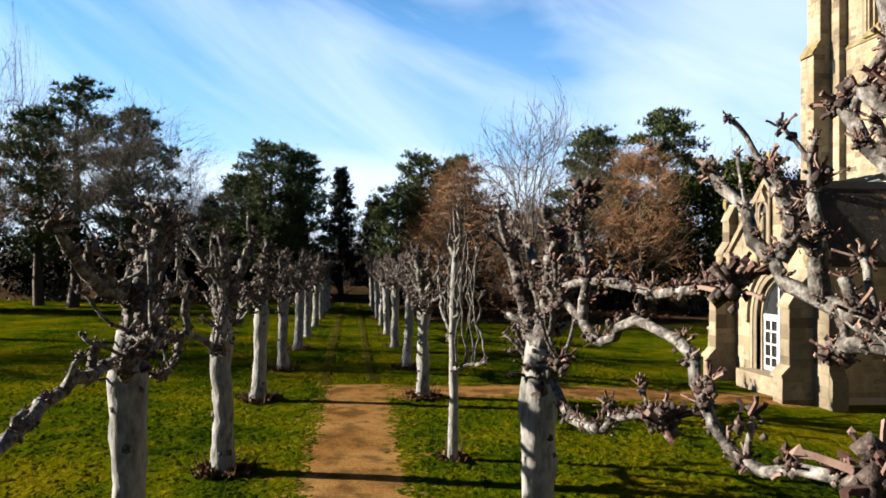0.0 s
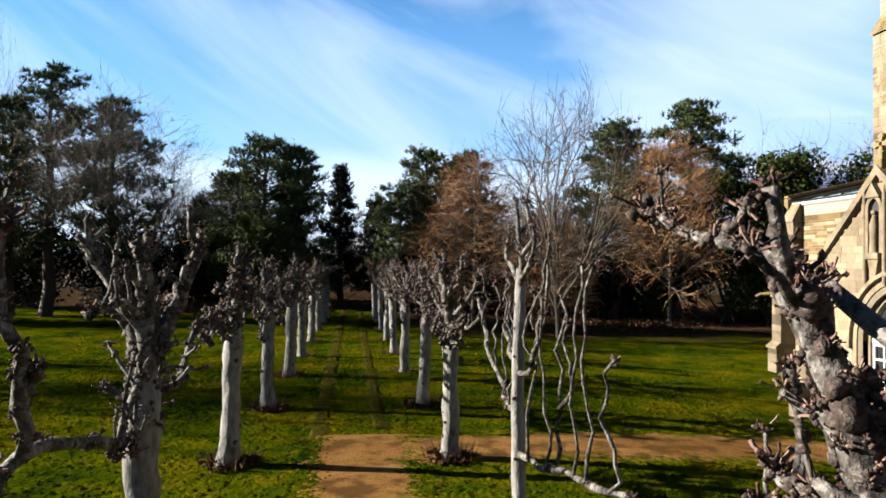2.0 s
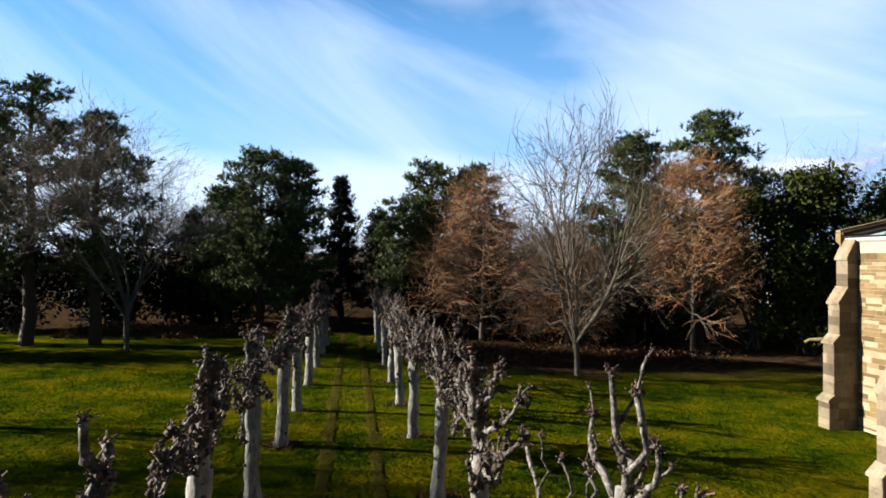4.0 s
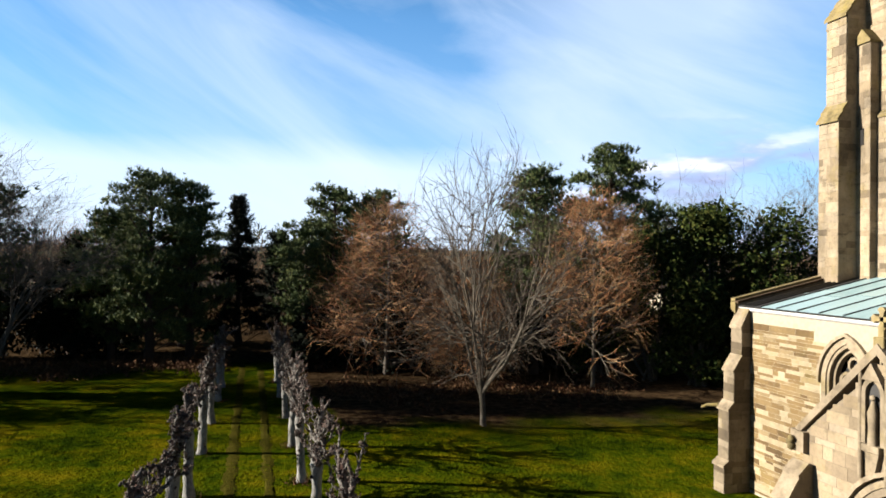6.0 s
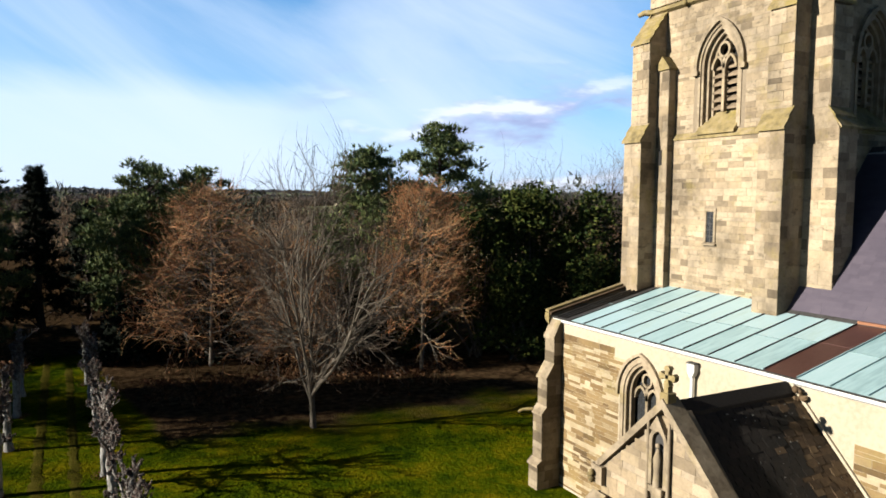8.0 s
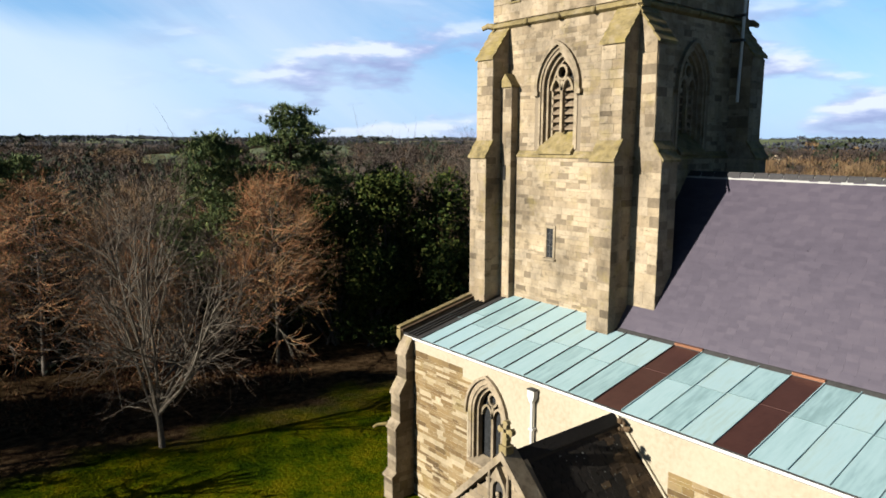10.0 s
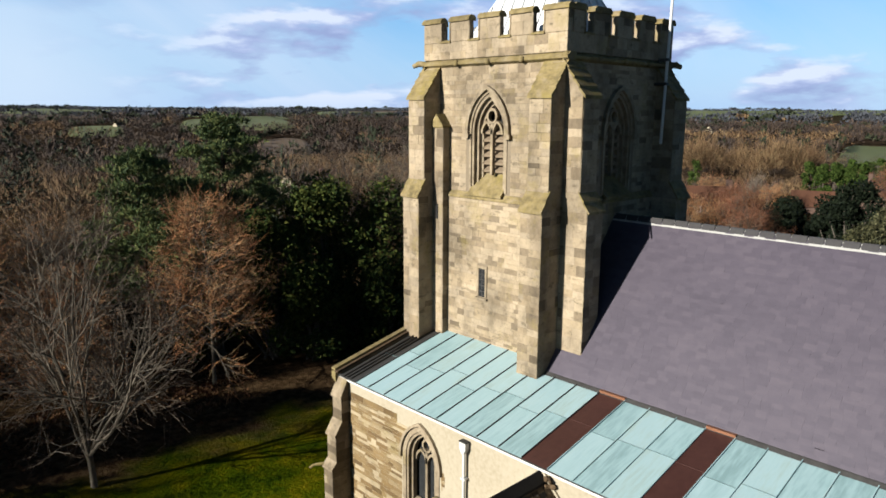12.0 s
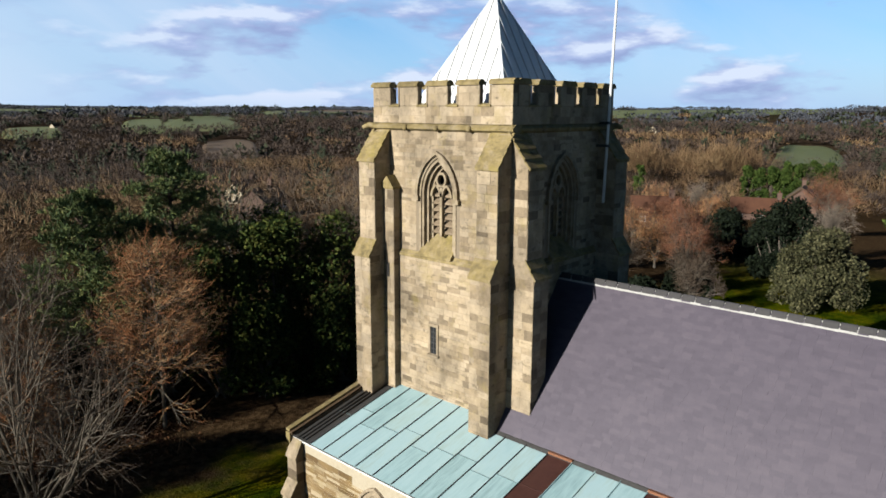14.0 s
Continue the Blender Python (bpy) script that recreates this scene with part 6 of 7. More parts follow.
def pollard(at, seed, h=3.5, r=0.16, reach=1.7, depth=0.3, pairs=4, label="", clear=2.0, lean=(0.0, 0.0), shoots=5, extra=(), knob=1, lead=1.0, leaders=3, stout=(0.040, 0.024), head=0.10):
    """A lime trained flat along its row: a clear trunk, a knuckled collar, leaders and laterals along the row."""
    rng = random.Random(seed)
    t = thing("pollarded_lime", label or "pollarded lime with pale trunk and knuckled bare limbs", "tree", "limes of the avenue", at=(at[0], at[1], ground_z(*at)))
    ax = Vector((lean[0] + rng.gauss(0, 0.015), lean[1] + rng.gauss(0, 0.02), 1))
    top = clear + 0.35
    pts = [ax * (top * k / 6) + Vector((rng.gauss(0, 0.012), rng.gauss(0, 0.012), 0)) for k in range(7)]
    trunk_of(t, pts, [r * 1.35, r * 1.05, r * 0.97, r * 0.95, r * 0.98, r * 1.12, r * 0.62], rng)
    for k, sy in enumerate((-1, 1, 0.2)[:leaders]):
        line = wander(ax * (top - 0.12), (rng.gauss(0, 0.07), sy * rng.uniform(0.14, 0.32) * lead, 1), (h - top) * rng.uniform(0.85, 1.1), 5, rng, 0.16)
        limb_with_heads(t, line, r * 0.58, r * 0.38, rng, 12 if DETAIL[0] else 8, 12 if DETAIL[0] else 10, r * (0.60 if DETAIL[0] else 0.85), 10, True, 0.45, (0.15, 0.50) if DETAIL[0] else (0.12, 0.34), knob * 2 - 1)
    for i in range(pairs):
        for sy in (-1, 1):
            z = clear - 0.05 + (h - 0.55 - clear) * (i + rng.uniform(0, 0.6)) / pairs
            ln = reach * rng.uniform(0.55, 1.1)
            line = wander(ax * z + Vector((0, sy * r * 0.5, 0)), (rng.gauss(0, depth * 0.7), sy, rng.uniform(-0.15, 0.35)), ln, 7, rng, 0.26, 0.03)
            line = [Vector((p.x * 0.55, p.y, p.z)) for p in line]
            limb_with_heads(t, line, r * 0.27, r * 0.16, rng, 6 if DETAIL[0] else 4, shoots + 2, r * (0.55 if DETAIL[0] else 0.85), 8, True, depth, (0.2, 0.6) if DETAIL[0] else (0.12, 0.32), knob)
    for line in extra:
        limb_with_heads(t, [Vector(p) for p in line], stout[0], stout[1], rng, 7, 3, head, 9, True, depth, (0.12, 0.3), knob)
    kk, sb = Shape(), Shape()
    for q in range(3):
        knuckle(kk, sb, ax * (clear + 0.1 * q - 0.05), r * 1.1, rng, 9, 0.1)
    stuff(put("collar", kk.mesh("collar", KNOB, True), t, "dark knuckled collar"))
    stuff(put("cut_stub", sb.mesh("cut_stub", STUB), t))
    skirt(t, rng)
    return t


# nearest trees, each of its own growth
# left limes show their shaded side, painted with the darker bark
LIMB_BARK[0] = LIMB_SHADE
pollard((-2.05, 6.35), 31, 3.6, 0.15, 1.5, 0.35, 3, "stout pollarded lime with dark knuckled limbs", 2.15, shoots=2, knob=2, stout=(0.058, 0.034), extra=(
    ((0, -0.1, 2.30), (-0.04, -0.7, 2.22), (0.02, -1.2, 2.28), (0, -1.8, 2.12), (0.03, -2.5, 2.02)),
    ((0, 0.1, 2.30), (0.02, 0.5, 2.22), (-0.02, 0.9, 2.34), (0.02, 1.4, 2.28)),
    ((0, -0.1, 2.9), (0.03, -0.6, 2.86), (-0.02, -1.1, 3.1), (0, -1.5, 3.35)),
    ((0, 0.1, 3.0), (-0.03, 0.5, 3.12), (0.02, 0.9, 3.06), (0, 1.3, 3.4))))
pollard((-2.05, 10.6), 33, 3.75, 0.145, 1.2, 0.32, 3, "pollarded lime with a long dark knuckled arm", 2.0, shoots=3, knob=2, stout=(0.045, 0.028), extra=(
    ((0, -0.15, 2.05), (0.02, -0.8, 1.92), (0.02, -1.5, 2.10), (-0.03, -2.3, 2.22), (0.02, -2.9, 2.02), (0, -3.3, 1.95)),
    ((0, -2.35, 2.24), (0.03, -2.45, 2.70), (-0.03, -2.55, 3.15), (0, -2.62, 3.52)),
    ((0, 0.15, 2.2), (0.02, 0.8, 2.1), (-0.02, 1.3, 2.3), (0.01, 1.8, 2.6))))
LIMB_BARK[0] = LIMB
pollard((1.52, 5.98), 37, 3.42, 0.155, 1.0, 0.35, 2, "stout pale pollarded lime with two knuckled leaders", 2.1, knob=2, lead=0.9, leaders=2, stout=(0.036, 0.022), head=0.13, extra=(
    ((0, -0.2, 2.95), (0.03, -0.75, 2.80), (0.05, -1.46, 2.60), (0.02, -2.14, 2.80), (0.05, -2.78, 2.68), (0.02, -2.95, 2.50), (0.05, -3.10, 2.33), (0.04, -3.4, 2.31), (0.05, -4.0, 2.48)),
    ((0, 0.1, 3.1), (0.02, 0.8, 3.38), (0, 1.5, 3.5), (0.03, 2.2, 3.68)),
    ((0, -0.2, 2.15), (0.05, -0.8, 1.95), (0.05, -1.3, 1.98), (0.08, -1.9, 2.2), (0.06, -2.4, 2.28)),
    ((0.02, -1.15, 2.72), (0.05, -1.18, 3.05), (0.0, -1.10, 3.35), (0.03, -1.16, 3.62)),
    ((0, -0.3, 2.9), (0.1, -1.4, 3.0), (0.1, -2.2, 2.95), (0.12, -3.0, 3.02))))
pollard((1.55, 1.30), 41, 4.1, 0.15, 0.5, 0.3, 1, "pollarded lime with pale lichened limbs", 2.1, shoots=3, knob=2, stout=(0.034, 0.022), head=0.062, extra=(
    ((0, 0.15, 2.80), (0.02, 0.45, 2.92), (-0.02, 0.66, 2.88), (0.02, 0.88, 2.82)),
    ((0, 0.15, 2.75), (-0.02, 0.65, 2.92), (0.03, 0.95, 3.00), (-0.01, 1.20, 3.15), (0.02, 1.44, 3.36), (0.0, 1.68, 3.54)),
    ((0.01, 1.18, 3.14), (0.03, 1.14, 3.30), (-0.01, 1.25, 3.50)),
    ((0.02, 0.96, 3.0), (-0.02, 0.90, 3.22), (0.02, 0.97, 3.42)),
    ((0, 0.15, 2.95), (0.02, 0.50, 3.30), (-0.01, 0.70, 3.50), (0.02, 0.86, 3.66))))
pollard((-2.05, 1.5), 43, 4.0, 0.15, 0.9, 0.3, 3, "pollarded lime with dark knuckled limbs", 2.1)


def young_lime(at, seed):
    """A slim replacement tree with long thin arms along the row and tall crooked shoots that rise from them."""
    rng = random.Random(seed)
    t = thing("young_lime", "slim young lime trained flat with thin pale upright shoots", "tree", "limes of the avenue", at=(at[0], at[1], ground_z(*at)))
    trunk_of(t, [(0, 0, 0), (0.01, 0.0, 1.0), (-0.01, 0.02, 2.0), (0.0, 0, 2.7), (0.02, 0.02, 3.3)], [0.085, 0.072, 0.066, 0.062, 0.05], rng, 12, 16)
    arms = (
        ([(0, 0, 1.45), (0.02, -0.5, 1.52), (-0.02, -1.0, 1.58), (0.02, -1.5, 1.72), (0.0, -2.0, 1.80), (0.02, -2.6, 1.90), (0, -3.0, 1.98)],
         [(-0.42, 1.52, (-0.10, 3.48)), (-0.62, 2.75, (-0.26, 3.55)), (-1.00, 1.58, (0.05, 3.05)), (-1.40, 1.70, (-0.04, 3.12)), (-1.48, 2.2, (-0.16, 2.9)), (-1.85, 1.78, (-0.05, 3.36)), (-2.15, 1.84, (0.04, 3.34)), (-2.6, 1.90, (-0.02, 2.75))]),
        ([(0, 0, 1.85), (-0.02, 0.5, 1.88), (0.02, 1.0, 2.0), (-0.02, 1.5, 2.2), (0.0, 2.1, 2.55), (0.02, 2.7, 2.85)],
         [(0.45, 1.88, (0.06, 2.95)), (0.85, 1.96, (-0.05, 2.85)), (1.25, 2.1, (0.05, 3.1)), (1.75, 2.3, (0.0, 3.2))]),
        ([(0, 0, 2.25), (0.02, -0.35, 2.3), (-0.02, -0.7, 2.55), (0.0, -0.9, 2.9)], [(-0.4, 2.32, (-0.05, 3.1))]),
        ([(0, 0, 2.35), (-0.02, 0.4, 2.4), (0.02, 0.75, 2.6)], [(0.4, 2.4, (0.05, 3.2)), (0.72, 2.58, (0.0, 3.25))]))
    for arm, shoots in arms:
        lb = limb_with_heads(t, arm, 0.030, 0.019, rng, 2, 0, 0.045, 8, True, 0.12, (0.1, 0.2))
        for y, z0, (dy, z1) in shoots:
            n = 9
            line, off = [], Vector((0, 0, 0))
            for k in range(n + 1):
                f = k / n
                off = off * 0.6 + Vector((rng.gauss(0, 0.030), rng.gauss(0, 0.045), 0))
                line.append(Vector((0, y + dy * f, z0 + (z1 - z0) * f)) + off * (1 if k else 0))
            one, tip, sb = Shape(), Shape(), Shape()
            w = rng.uniform(0.0105, 0.014)
            one.tube(line, [w * (1.25 - 0.4 * k / n) * rng.uniform(0.85, 1.2) for k in range(n + 1)], 7, wob=0.4, seed=y)
            for q in line[1:]:
                if rng.random() < 0.7:
                    one.lump(q, w * rng.uniform(1.15, 1.6), rng)
            put("shoot", one.mesh("shoot", LIMB, True), lb)
            knuckle(tip, sb, line[-1], 0.045, rng, 7)
            stuff(put("knuckle_growth", tip.mesh("knuckle_growth", KNOB, True), lb))
            stuff(put("cut_stub", sb.mesh("cut_stub", STUB), lb))
    for k, (dy, dz) in enumerate(((-0.55, 0.55), (-0.25, 0.8), (0.2, 0.85), (0.55, 0.5))):
        line = [Vector((0, 0, 3.15)), Vector((rng.gauss(0, 0.05), dy * 0.45, 3.15 + dz * 0.35)), Vector((rng.gauss(0, 0.05), dy * 0.8, 3.15 + dz * 0.55)), Vector((0, dy, 3.15 + dz))]
        limb_with_heads(t, line, 0.030, 0.018, rng, 2, 2, 0.05, 8, True, 0.2, (0.15, 0.35))
    skirt(t, rng, 0.3, 30)
    return t


young_lime((1.40, 11.0), 47)
DETAIL[0] = False
LIMB_BARK[0] = LIMB_SHADE
protos = [pollard((1.33, 16.0), 8, 3.4, 0.14, pairs=5, shoots=6), pollard((-2.34, 15.9), 14, 3.45, 0.145, pairs=5, shoots=6), pollard((1.22, 20.4), 23, 3.35, 0.13, pairs=5, shoots=6), pollard((-2.32, 20.3), 29, 3.4, 0.14, pairs=5, shoots=6)]
spots = [(-2.33, 24.9), (1.08, 25.6), (-2.36, 29.2), (0.92, 29.9), (-2.38, 33.8), (0.80, 34.2), (-2.4, 38.4), (0.66, 38.8), (-2.42, 43.0), (0.52, 43.4), (-2.45, 46.6), (0.42, 47.6)]
rng = random.Random(77)
for i, (x, y) in enumerate(spots):
    src = protos[(i * 3 + 1) % 4]
    copy_thing(src, pose(x, y, ground_z(x, y) - 0.08 + rng.uniform(-0.06, 0.06), 0, 0, 180 * (i % 2) + rng.uniform(-5, 5)))


# ---- evergreen and bare trees beyond the lawn ----


def pine(at, h, crown, seed, bare=0.35, spread=2.6, clumps=46, label="Scots pine with a dark rounded crown", material=None, lean=0.0, dens=0.8):
    """A pine: tapered trunk, limbs that end in flat clumps of needle tufts."""
    rng = random.Random(seed)
    t = thing("pine_tree", label, "tree", "pines at the wood's edge", at=(at[0], at[1], ground_z(*at) - 0.05))
    s = Shape()
    line = [Vector((lean * (k / 8) ** 2 + rng.gauss(0, 0.06), rng.gauss(0, 0.06), h * 0.97 * k / 8)) for k in range(9)]
    s.tube(line, [0.30 * (1 - 0.85 * k / 8) * h / 11 for k in range(9)], 9)
    fol = Shape()
    for i in range(clumps):
        f = bare + (1 - bare) * ((i + rng.random()) / clumps) ** 0.85
        reach = spread * crown(f) * rng.uniform(0.3, 1.15)
        a = i * 2.4 + rng.gauss(0, 0.5)
        q = Vector((0, 0, h * f)) + Vector((lean * f * f, 0, 0))
        e = q + Vector((math.cos(a) * reach, math.sin(a) * reach, reach * rng.uniform(0.0, 0.4)))
        mid = q.lerp(e, 0.5) + Vector((0, 0, -0.12 * reach))
        if reach > 0.5:
            s.tube([q - Vector((0, 0, 0.3 * reach)), mid, e], [0.055, 0.04, 0.02], 4)
        cr = rng.uniform(0.55, 1.0) * (0.5 + 0.28 * spread * max(0.3, crown(f)) / 1.6)
        for k in range(int((70 * cr * cr + 24) * dens)):
            o = Vector((rng.gauss(0, 0.5), rng.gauss(0, 0.5), rng.gauss(0, 0.26))) * cr
            fol.needles(e + o, rng.uniform(0.18, 0.38) / dens ** 0.5, rng, 7, Vector((0, 0, 0.9)) + o * 0.8)
        for k in range(int(14 * reach * dens)):
            o = q.lerp(e, rng.uniform(0.3, 1)) + Vector((rng.gauss(0, 0.25), rng.gauss(0, 0.25), rng.gauss(0.05, 0.15)))
            fol.needles(o, rng.uniform(0.15, 0.3), rng, 7, Vector((0, 0, 0.9)))
    put("trunk", s.mesh("trunk", PBARK, True), t)
    stuff(put("crown", fol.mesh("crown", material or PINE), t, "dark green needle clumps"))
    return t


def dome(f):
    return max(0.15, math.sin(min(1, max(0, (f - 0.18) / 0.82)) * math.pi) ** 0.55)


def cone(f):
    return max(0.08, (1.05 - f) * 1.25)


def broad(f):
    return max(0.15, (0.72 + 0.28 * min(1.0, f / 0.45)) * min(1.0, (1.05 - f) * 2.6) ** 0.6)


def taper(f):
    return min(1.0, max(0.06, (1.03 - f) * 2.3)) ** 0.7


pine((-7.6, 56.0), 12.2, broad, 101, 0.10, 3.2, 84, "broad dark Scots pine beside the avenue's end")
pine((-5.2, 57.0), 11.7, broad, 102, 0.10, 2.3, 66)
pine((-10.2, 58.0), 9.7, broad, 109, 0.08, 2.6, 64)
pine((4.3, 56.0), 11.6, broad, 103, 0.10, 2.6, 70)
pine((6.9, 55.5), 11.4, broad, 104, 0.10, 2.6, 74)
pine((2.6, 60.0), 9.4, dome, 105, 0.1, 3.0, 50, "dark pine standing in shade")
pine((-18.6, 47.0), 14.6, dome, 106, 0.25, 3.0, 46, "tall layered pine at the lawn's side")
pine((-15.3, 47.5), 12.9, dome, 107, 0.22, 2.7, 56)
pine((-21.5, 48.5), 13.0, dome, 108, 0.2, 3.0, 56)
pine((22.2, 50.0), 14.7, taper, 111, 0.30, 3.7, 84, "broad tapering pine rising above the rusty tree")
pine((16.2, 48.5), 12.8, taper, 112, 0.30, 3.5, 74, "broad tapering pine behind the bare lawn tree")
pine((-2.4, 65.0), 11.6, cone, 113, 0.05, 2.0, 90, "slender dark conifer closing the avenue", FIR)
# conifers at the avenue's end, their shade carried by the near-black needles
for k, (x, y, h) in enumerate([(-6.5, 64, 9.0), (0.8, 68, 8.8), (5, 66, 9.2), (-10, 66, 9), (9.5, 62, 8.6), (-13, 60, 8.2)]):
    pine((x, y), h, cone, 120 + k, 0.03, 2.7, 64, "conifer at the avenue's end with shade in its dark colour", FIR, dens=0.3)


def bare_tree(at, h, seed, material, split=0.28, spread=0.55, trunk=0.22, levels=5, kids=4, label="", droop=0.0, leader=False, name="bare_tree", twig=0.008, bark=None, radius=None, bough=1.0, low=0.75, spray=0):
    """A leafless tree by repeated branching; the last orders are fine twigs."""
    rng = random.Random(seed)
    t = thing(name, label, "tree", at=(at[0], at[1], ground_z(*at) - 0.05))
    wood, fine = Shape(), Shape()

    def grow(p, d, ln, r, lev):
        steps = 4 if lev < 2 else 3
        line = wander(p, d, ln, steps, rng, 0.16 + 0.04 * lev, 0.05 - droop * lev * 0.05)
        if lev >= levels - 1:
            for a, b in zip(line, line[1:]):
                fine.ribbon(a, b + (b - a) * 0.5, max(twig, r), rng)
            return
        wood.tube(line, [r * (1 - 0.45 * k / steps) for k in range(steps + 1)], 7 if lev < 2 else (4 if lev < 3 else 3), False)
        for k in range(kids + (1 if lev > 1 else 0)):
            f = rng.uniform(0.3, 1.0) if lev else rng.uniform(0.55, 1.0)
            i = min(steps - 1, int(f * steps))
            q = line[i].lerp(line[i + 1], f * steps - i)
            out = Vector((rng.gauss(0, 1), rng.gauss(0, 1), rng.gauss(0, 0.5)))
            dd = ((line[-1] - line[0]).normalized() + out * spread * (1 + 0.3 * max(0, lev - 1))).normalized()
            grow(q, dd, ln * rng.uniform(0.55, 0.8), r * rng.uniform(0.42, 0.60), lev + 1)

    if leader:
        line = wander((0, 0, 0), (0, 0, 1), h * 0.95, 9, rng, 0.05)
        wood.tube(line, [trunk * (1 - 0.9 * k / 9) + 0.012 for k in range(10)], 9, False)
        n = 100
        for k in range(n):
            f = split + (1 - split) * k / n
            i = min(8, int(f * 9))
            q = line[i].lerp(line[i + 1], f * 9 - i)
            a = k * 2.4 + rng.gauss(0, 0.4)
            reach = h * 0.36 * spread * 2 * math.sin(min(1.0, (1.12 - f) / (1.12 - split)) * math.pi * 0.58) ** 0.8
            grow(q, (math.cos(a), math.sin(a), 0.45 - droop), max(0.5, reach * rng.uniform(0.7, 1.1)), trunk * 0.22 * (1.15 - f) + 0.012, 2)
    else:
        line = wander((0, 0, 0), (0, 0, 1), h * split, 4, rng, 0.05)
        wood.tube([(0, 0, -0.1)] + line, [trunk * 1.4, trunk * 1.1, trunk, trunk * 0.95, trunk * 0.95, trunk], 10, False)
        for k in range(7):
            a = k * 2.4 + rng.random()
            tilt = rng.uniform(0.1, low) * (1.35 if radius else 1)
            grow(line[-1] - Vector((0, 0, rng.uniform(0, h * split * 0.3))), (math.cos(a) * tilt, math.sin(a) * tilt, 1), h * rng.uniform(0.40, 0.52), trunk * rng.uniform(0.38, 0.6) * bough, 1)
        for k in range(spray):
            a = k * 2.4 + rng.random()
            z = h * rng.uniform(0.16, 0.36)
            grow((math.cos(a) * trunk * 1.5, math.sin(a) * trunk * 1.5, z), (math.cos(a), math.sin(a), rng.uniform(0.05, 0.5)), h * rng.uniform(0.2, 0.34), trunk * rng.uniform(0.16, 0.28), 2)
    tops = sorted(v[2] for v in fine.v)
    f = h / tops[int(len(tops) * 0.995)]
    g = f
    if radius:
        out = sorted(math.hypot(v[0], v[1]) for v in fine.v)
        g = radius / out[int(len(out) * 0.97)]
    def pull(v):
        x, y = v[0] * g, v[1] * g
        d = math.hypot(x, y)
        lim = radius
        if radius and not leader:
            u = v[2] * f / h
            lim = radius * (0.12 + 0.88 * smooth(0.04, 0.20, u)) * (1 - 0.62 * max(0.0, (u - 0.55) / 0.45) ** 1.6)
        if radius and d > lim:
            c = (lim + (d - lim) * (0.25 if leader else 0.4)) / d
            x, y = x * c, y * c
        return (x, y, v[2] * f)

    for sh in (wood, fine):
        sh.v = [pull(v) for v in sh.v]
    put("trunk", wood.mesh("trunk", bark or BARK, True), t, "trunk and bare boughs")
    stuff(put("twig_crown", fine.mesh("twig_crown", material), t, "fine bare twigs"))
    return t


bare_tree((9.0, 36.4), 12.2, 207, TWIGB, 0.13, 0.50, 0.20, 5, 5, "tall leafless tree with pale upswept branches on the lawn", radius=5.0, bark=BARKP, bough=1.15, twig=0.011, low=0.95, spray=16)
bare_tree((17.6, 43.3), 11.0, 202, TWIGR, 0.20, 0.44, 0.17, 5, 5, "leafless tree with rusty orange twigs", 0.1, True, twig=0.015, radius=3.5, bark=BARKP)
bare_tree((6.85, 49.2), 10.7, 203, TWIGR, 0.05, 0.58, 0.2, 5, 5, "wide rusty leafless tree with twigs to the ground", 0.3, True, twig=0.014, radius=4.6)
bare_tree((11.5, 46.5), 7.5, 204, TWIGR, 0.08, 0.5, 0.18, 5, 5, "twiggy brown leafless tree at the wood's edge", 0.3, True, twig=0.012, radius=3.0)
bare_tree((-12.5, 44.3), 12.4, 205, TWIG, 0.22, 0.45, 0.15, 6, 4, "slim leafless tree on the far lawn")
bare_tree((-28.0, 55.0), 22.0, 208, TWIG, 0.35, 0.42, 0.3, 5, 4, "tall leafless tree on the sunward side of the lawn", radius=4.5)
# out of view, added only for its shade over the lawn
bare_tree((-31.0, 27.0), 14.0, 209, TWIG, 0.25, 0.5, 0.22, 5, 5, "broad unseen leafless tree added to shade the lawn", radius=4.8, twig=0.014, spray=14)
# also unseen; it stands here as a shadow caster
bare_tree((-22.5, 30.0), 14.5, 206, TWIG, 0.3, 0.5, 0.2, 6, 3, "unseen leafless tree kept to cast shade on the lawn")


def bush(at, h, w, seed, label="tall glossy evergreen thicket", material=None, size=0.13, n=9000, name="evergreen_shrub", d=None):
    """An evergreen mass: uneven lobes filled with leaves."""
    rng = random.Random(seed)
    t = thing(name, label, "shrub", at=(at[0], at[1], ground_z(*at) - 0.05))
    st = Shape()
    lobes = []
    for k in range(26):
        a = rng.random() * 6.283
        z = h * rng.uniform(0.08, 0.92)
        rr = w * rng.uniform(0.35, 0.95) * (1 - 0.55 * (z / h) ** 2)
        lobes.append((Vector((math.cos(a) * rr, math.sin(a) * rr * (d or 0.6), z)), rng.uniform(0.8, 1.5) * w / 3.2))
    lobes.append((Vector((0, 0, h * 0.86)), w * 0.36))
    fol = Shape()
    for i in range(n):
        c, r = lobes[i % len(lobes)]
        v = Vector((rng.gauss(0, 1), rng.gauss(0, 1), rng.gauss(0, 1))).normalized()
        p = c + v * r * rng.uniform(0.55, 1.08)
        if p.z < 0.05:
            continue
        fol.leaf(p, size * rng.uniform(0.7, 1.5), rng, 0.8, 0.5)
    for c, r in lobes[::2]:
        st.tube([(rng.gauss(0, 0.3), rng.gauss(0, 0.3), 0), (c.x * 0.5, c.y * 0.5, c.z * 0.5), c], [0.09, 0.06, 0.02], 5)
    stuff(put("stem_growth", st.mesh("stem_growth", BARK, True), t))
    stuff(put("foliage", fol.mesh("foliage", material or HOLLY), t, "dark glossy leaves"))
    return t


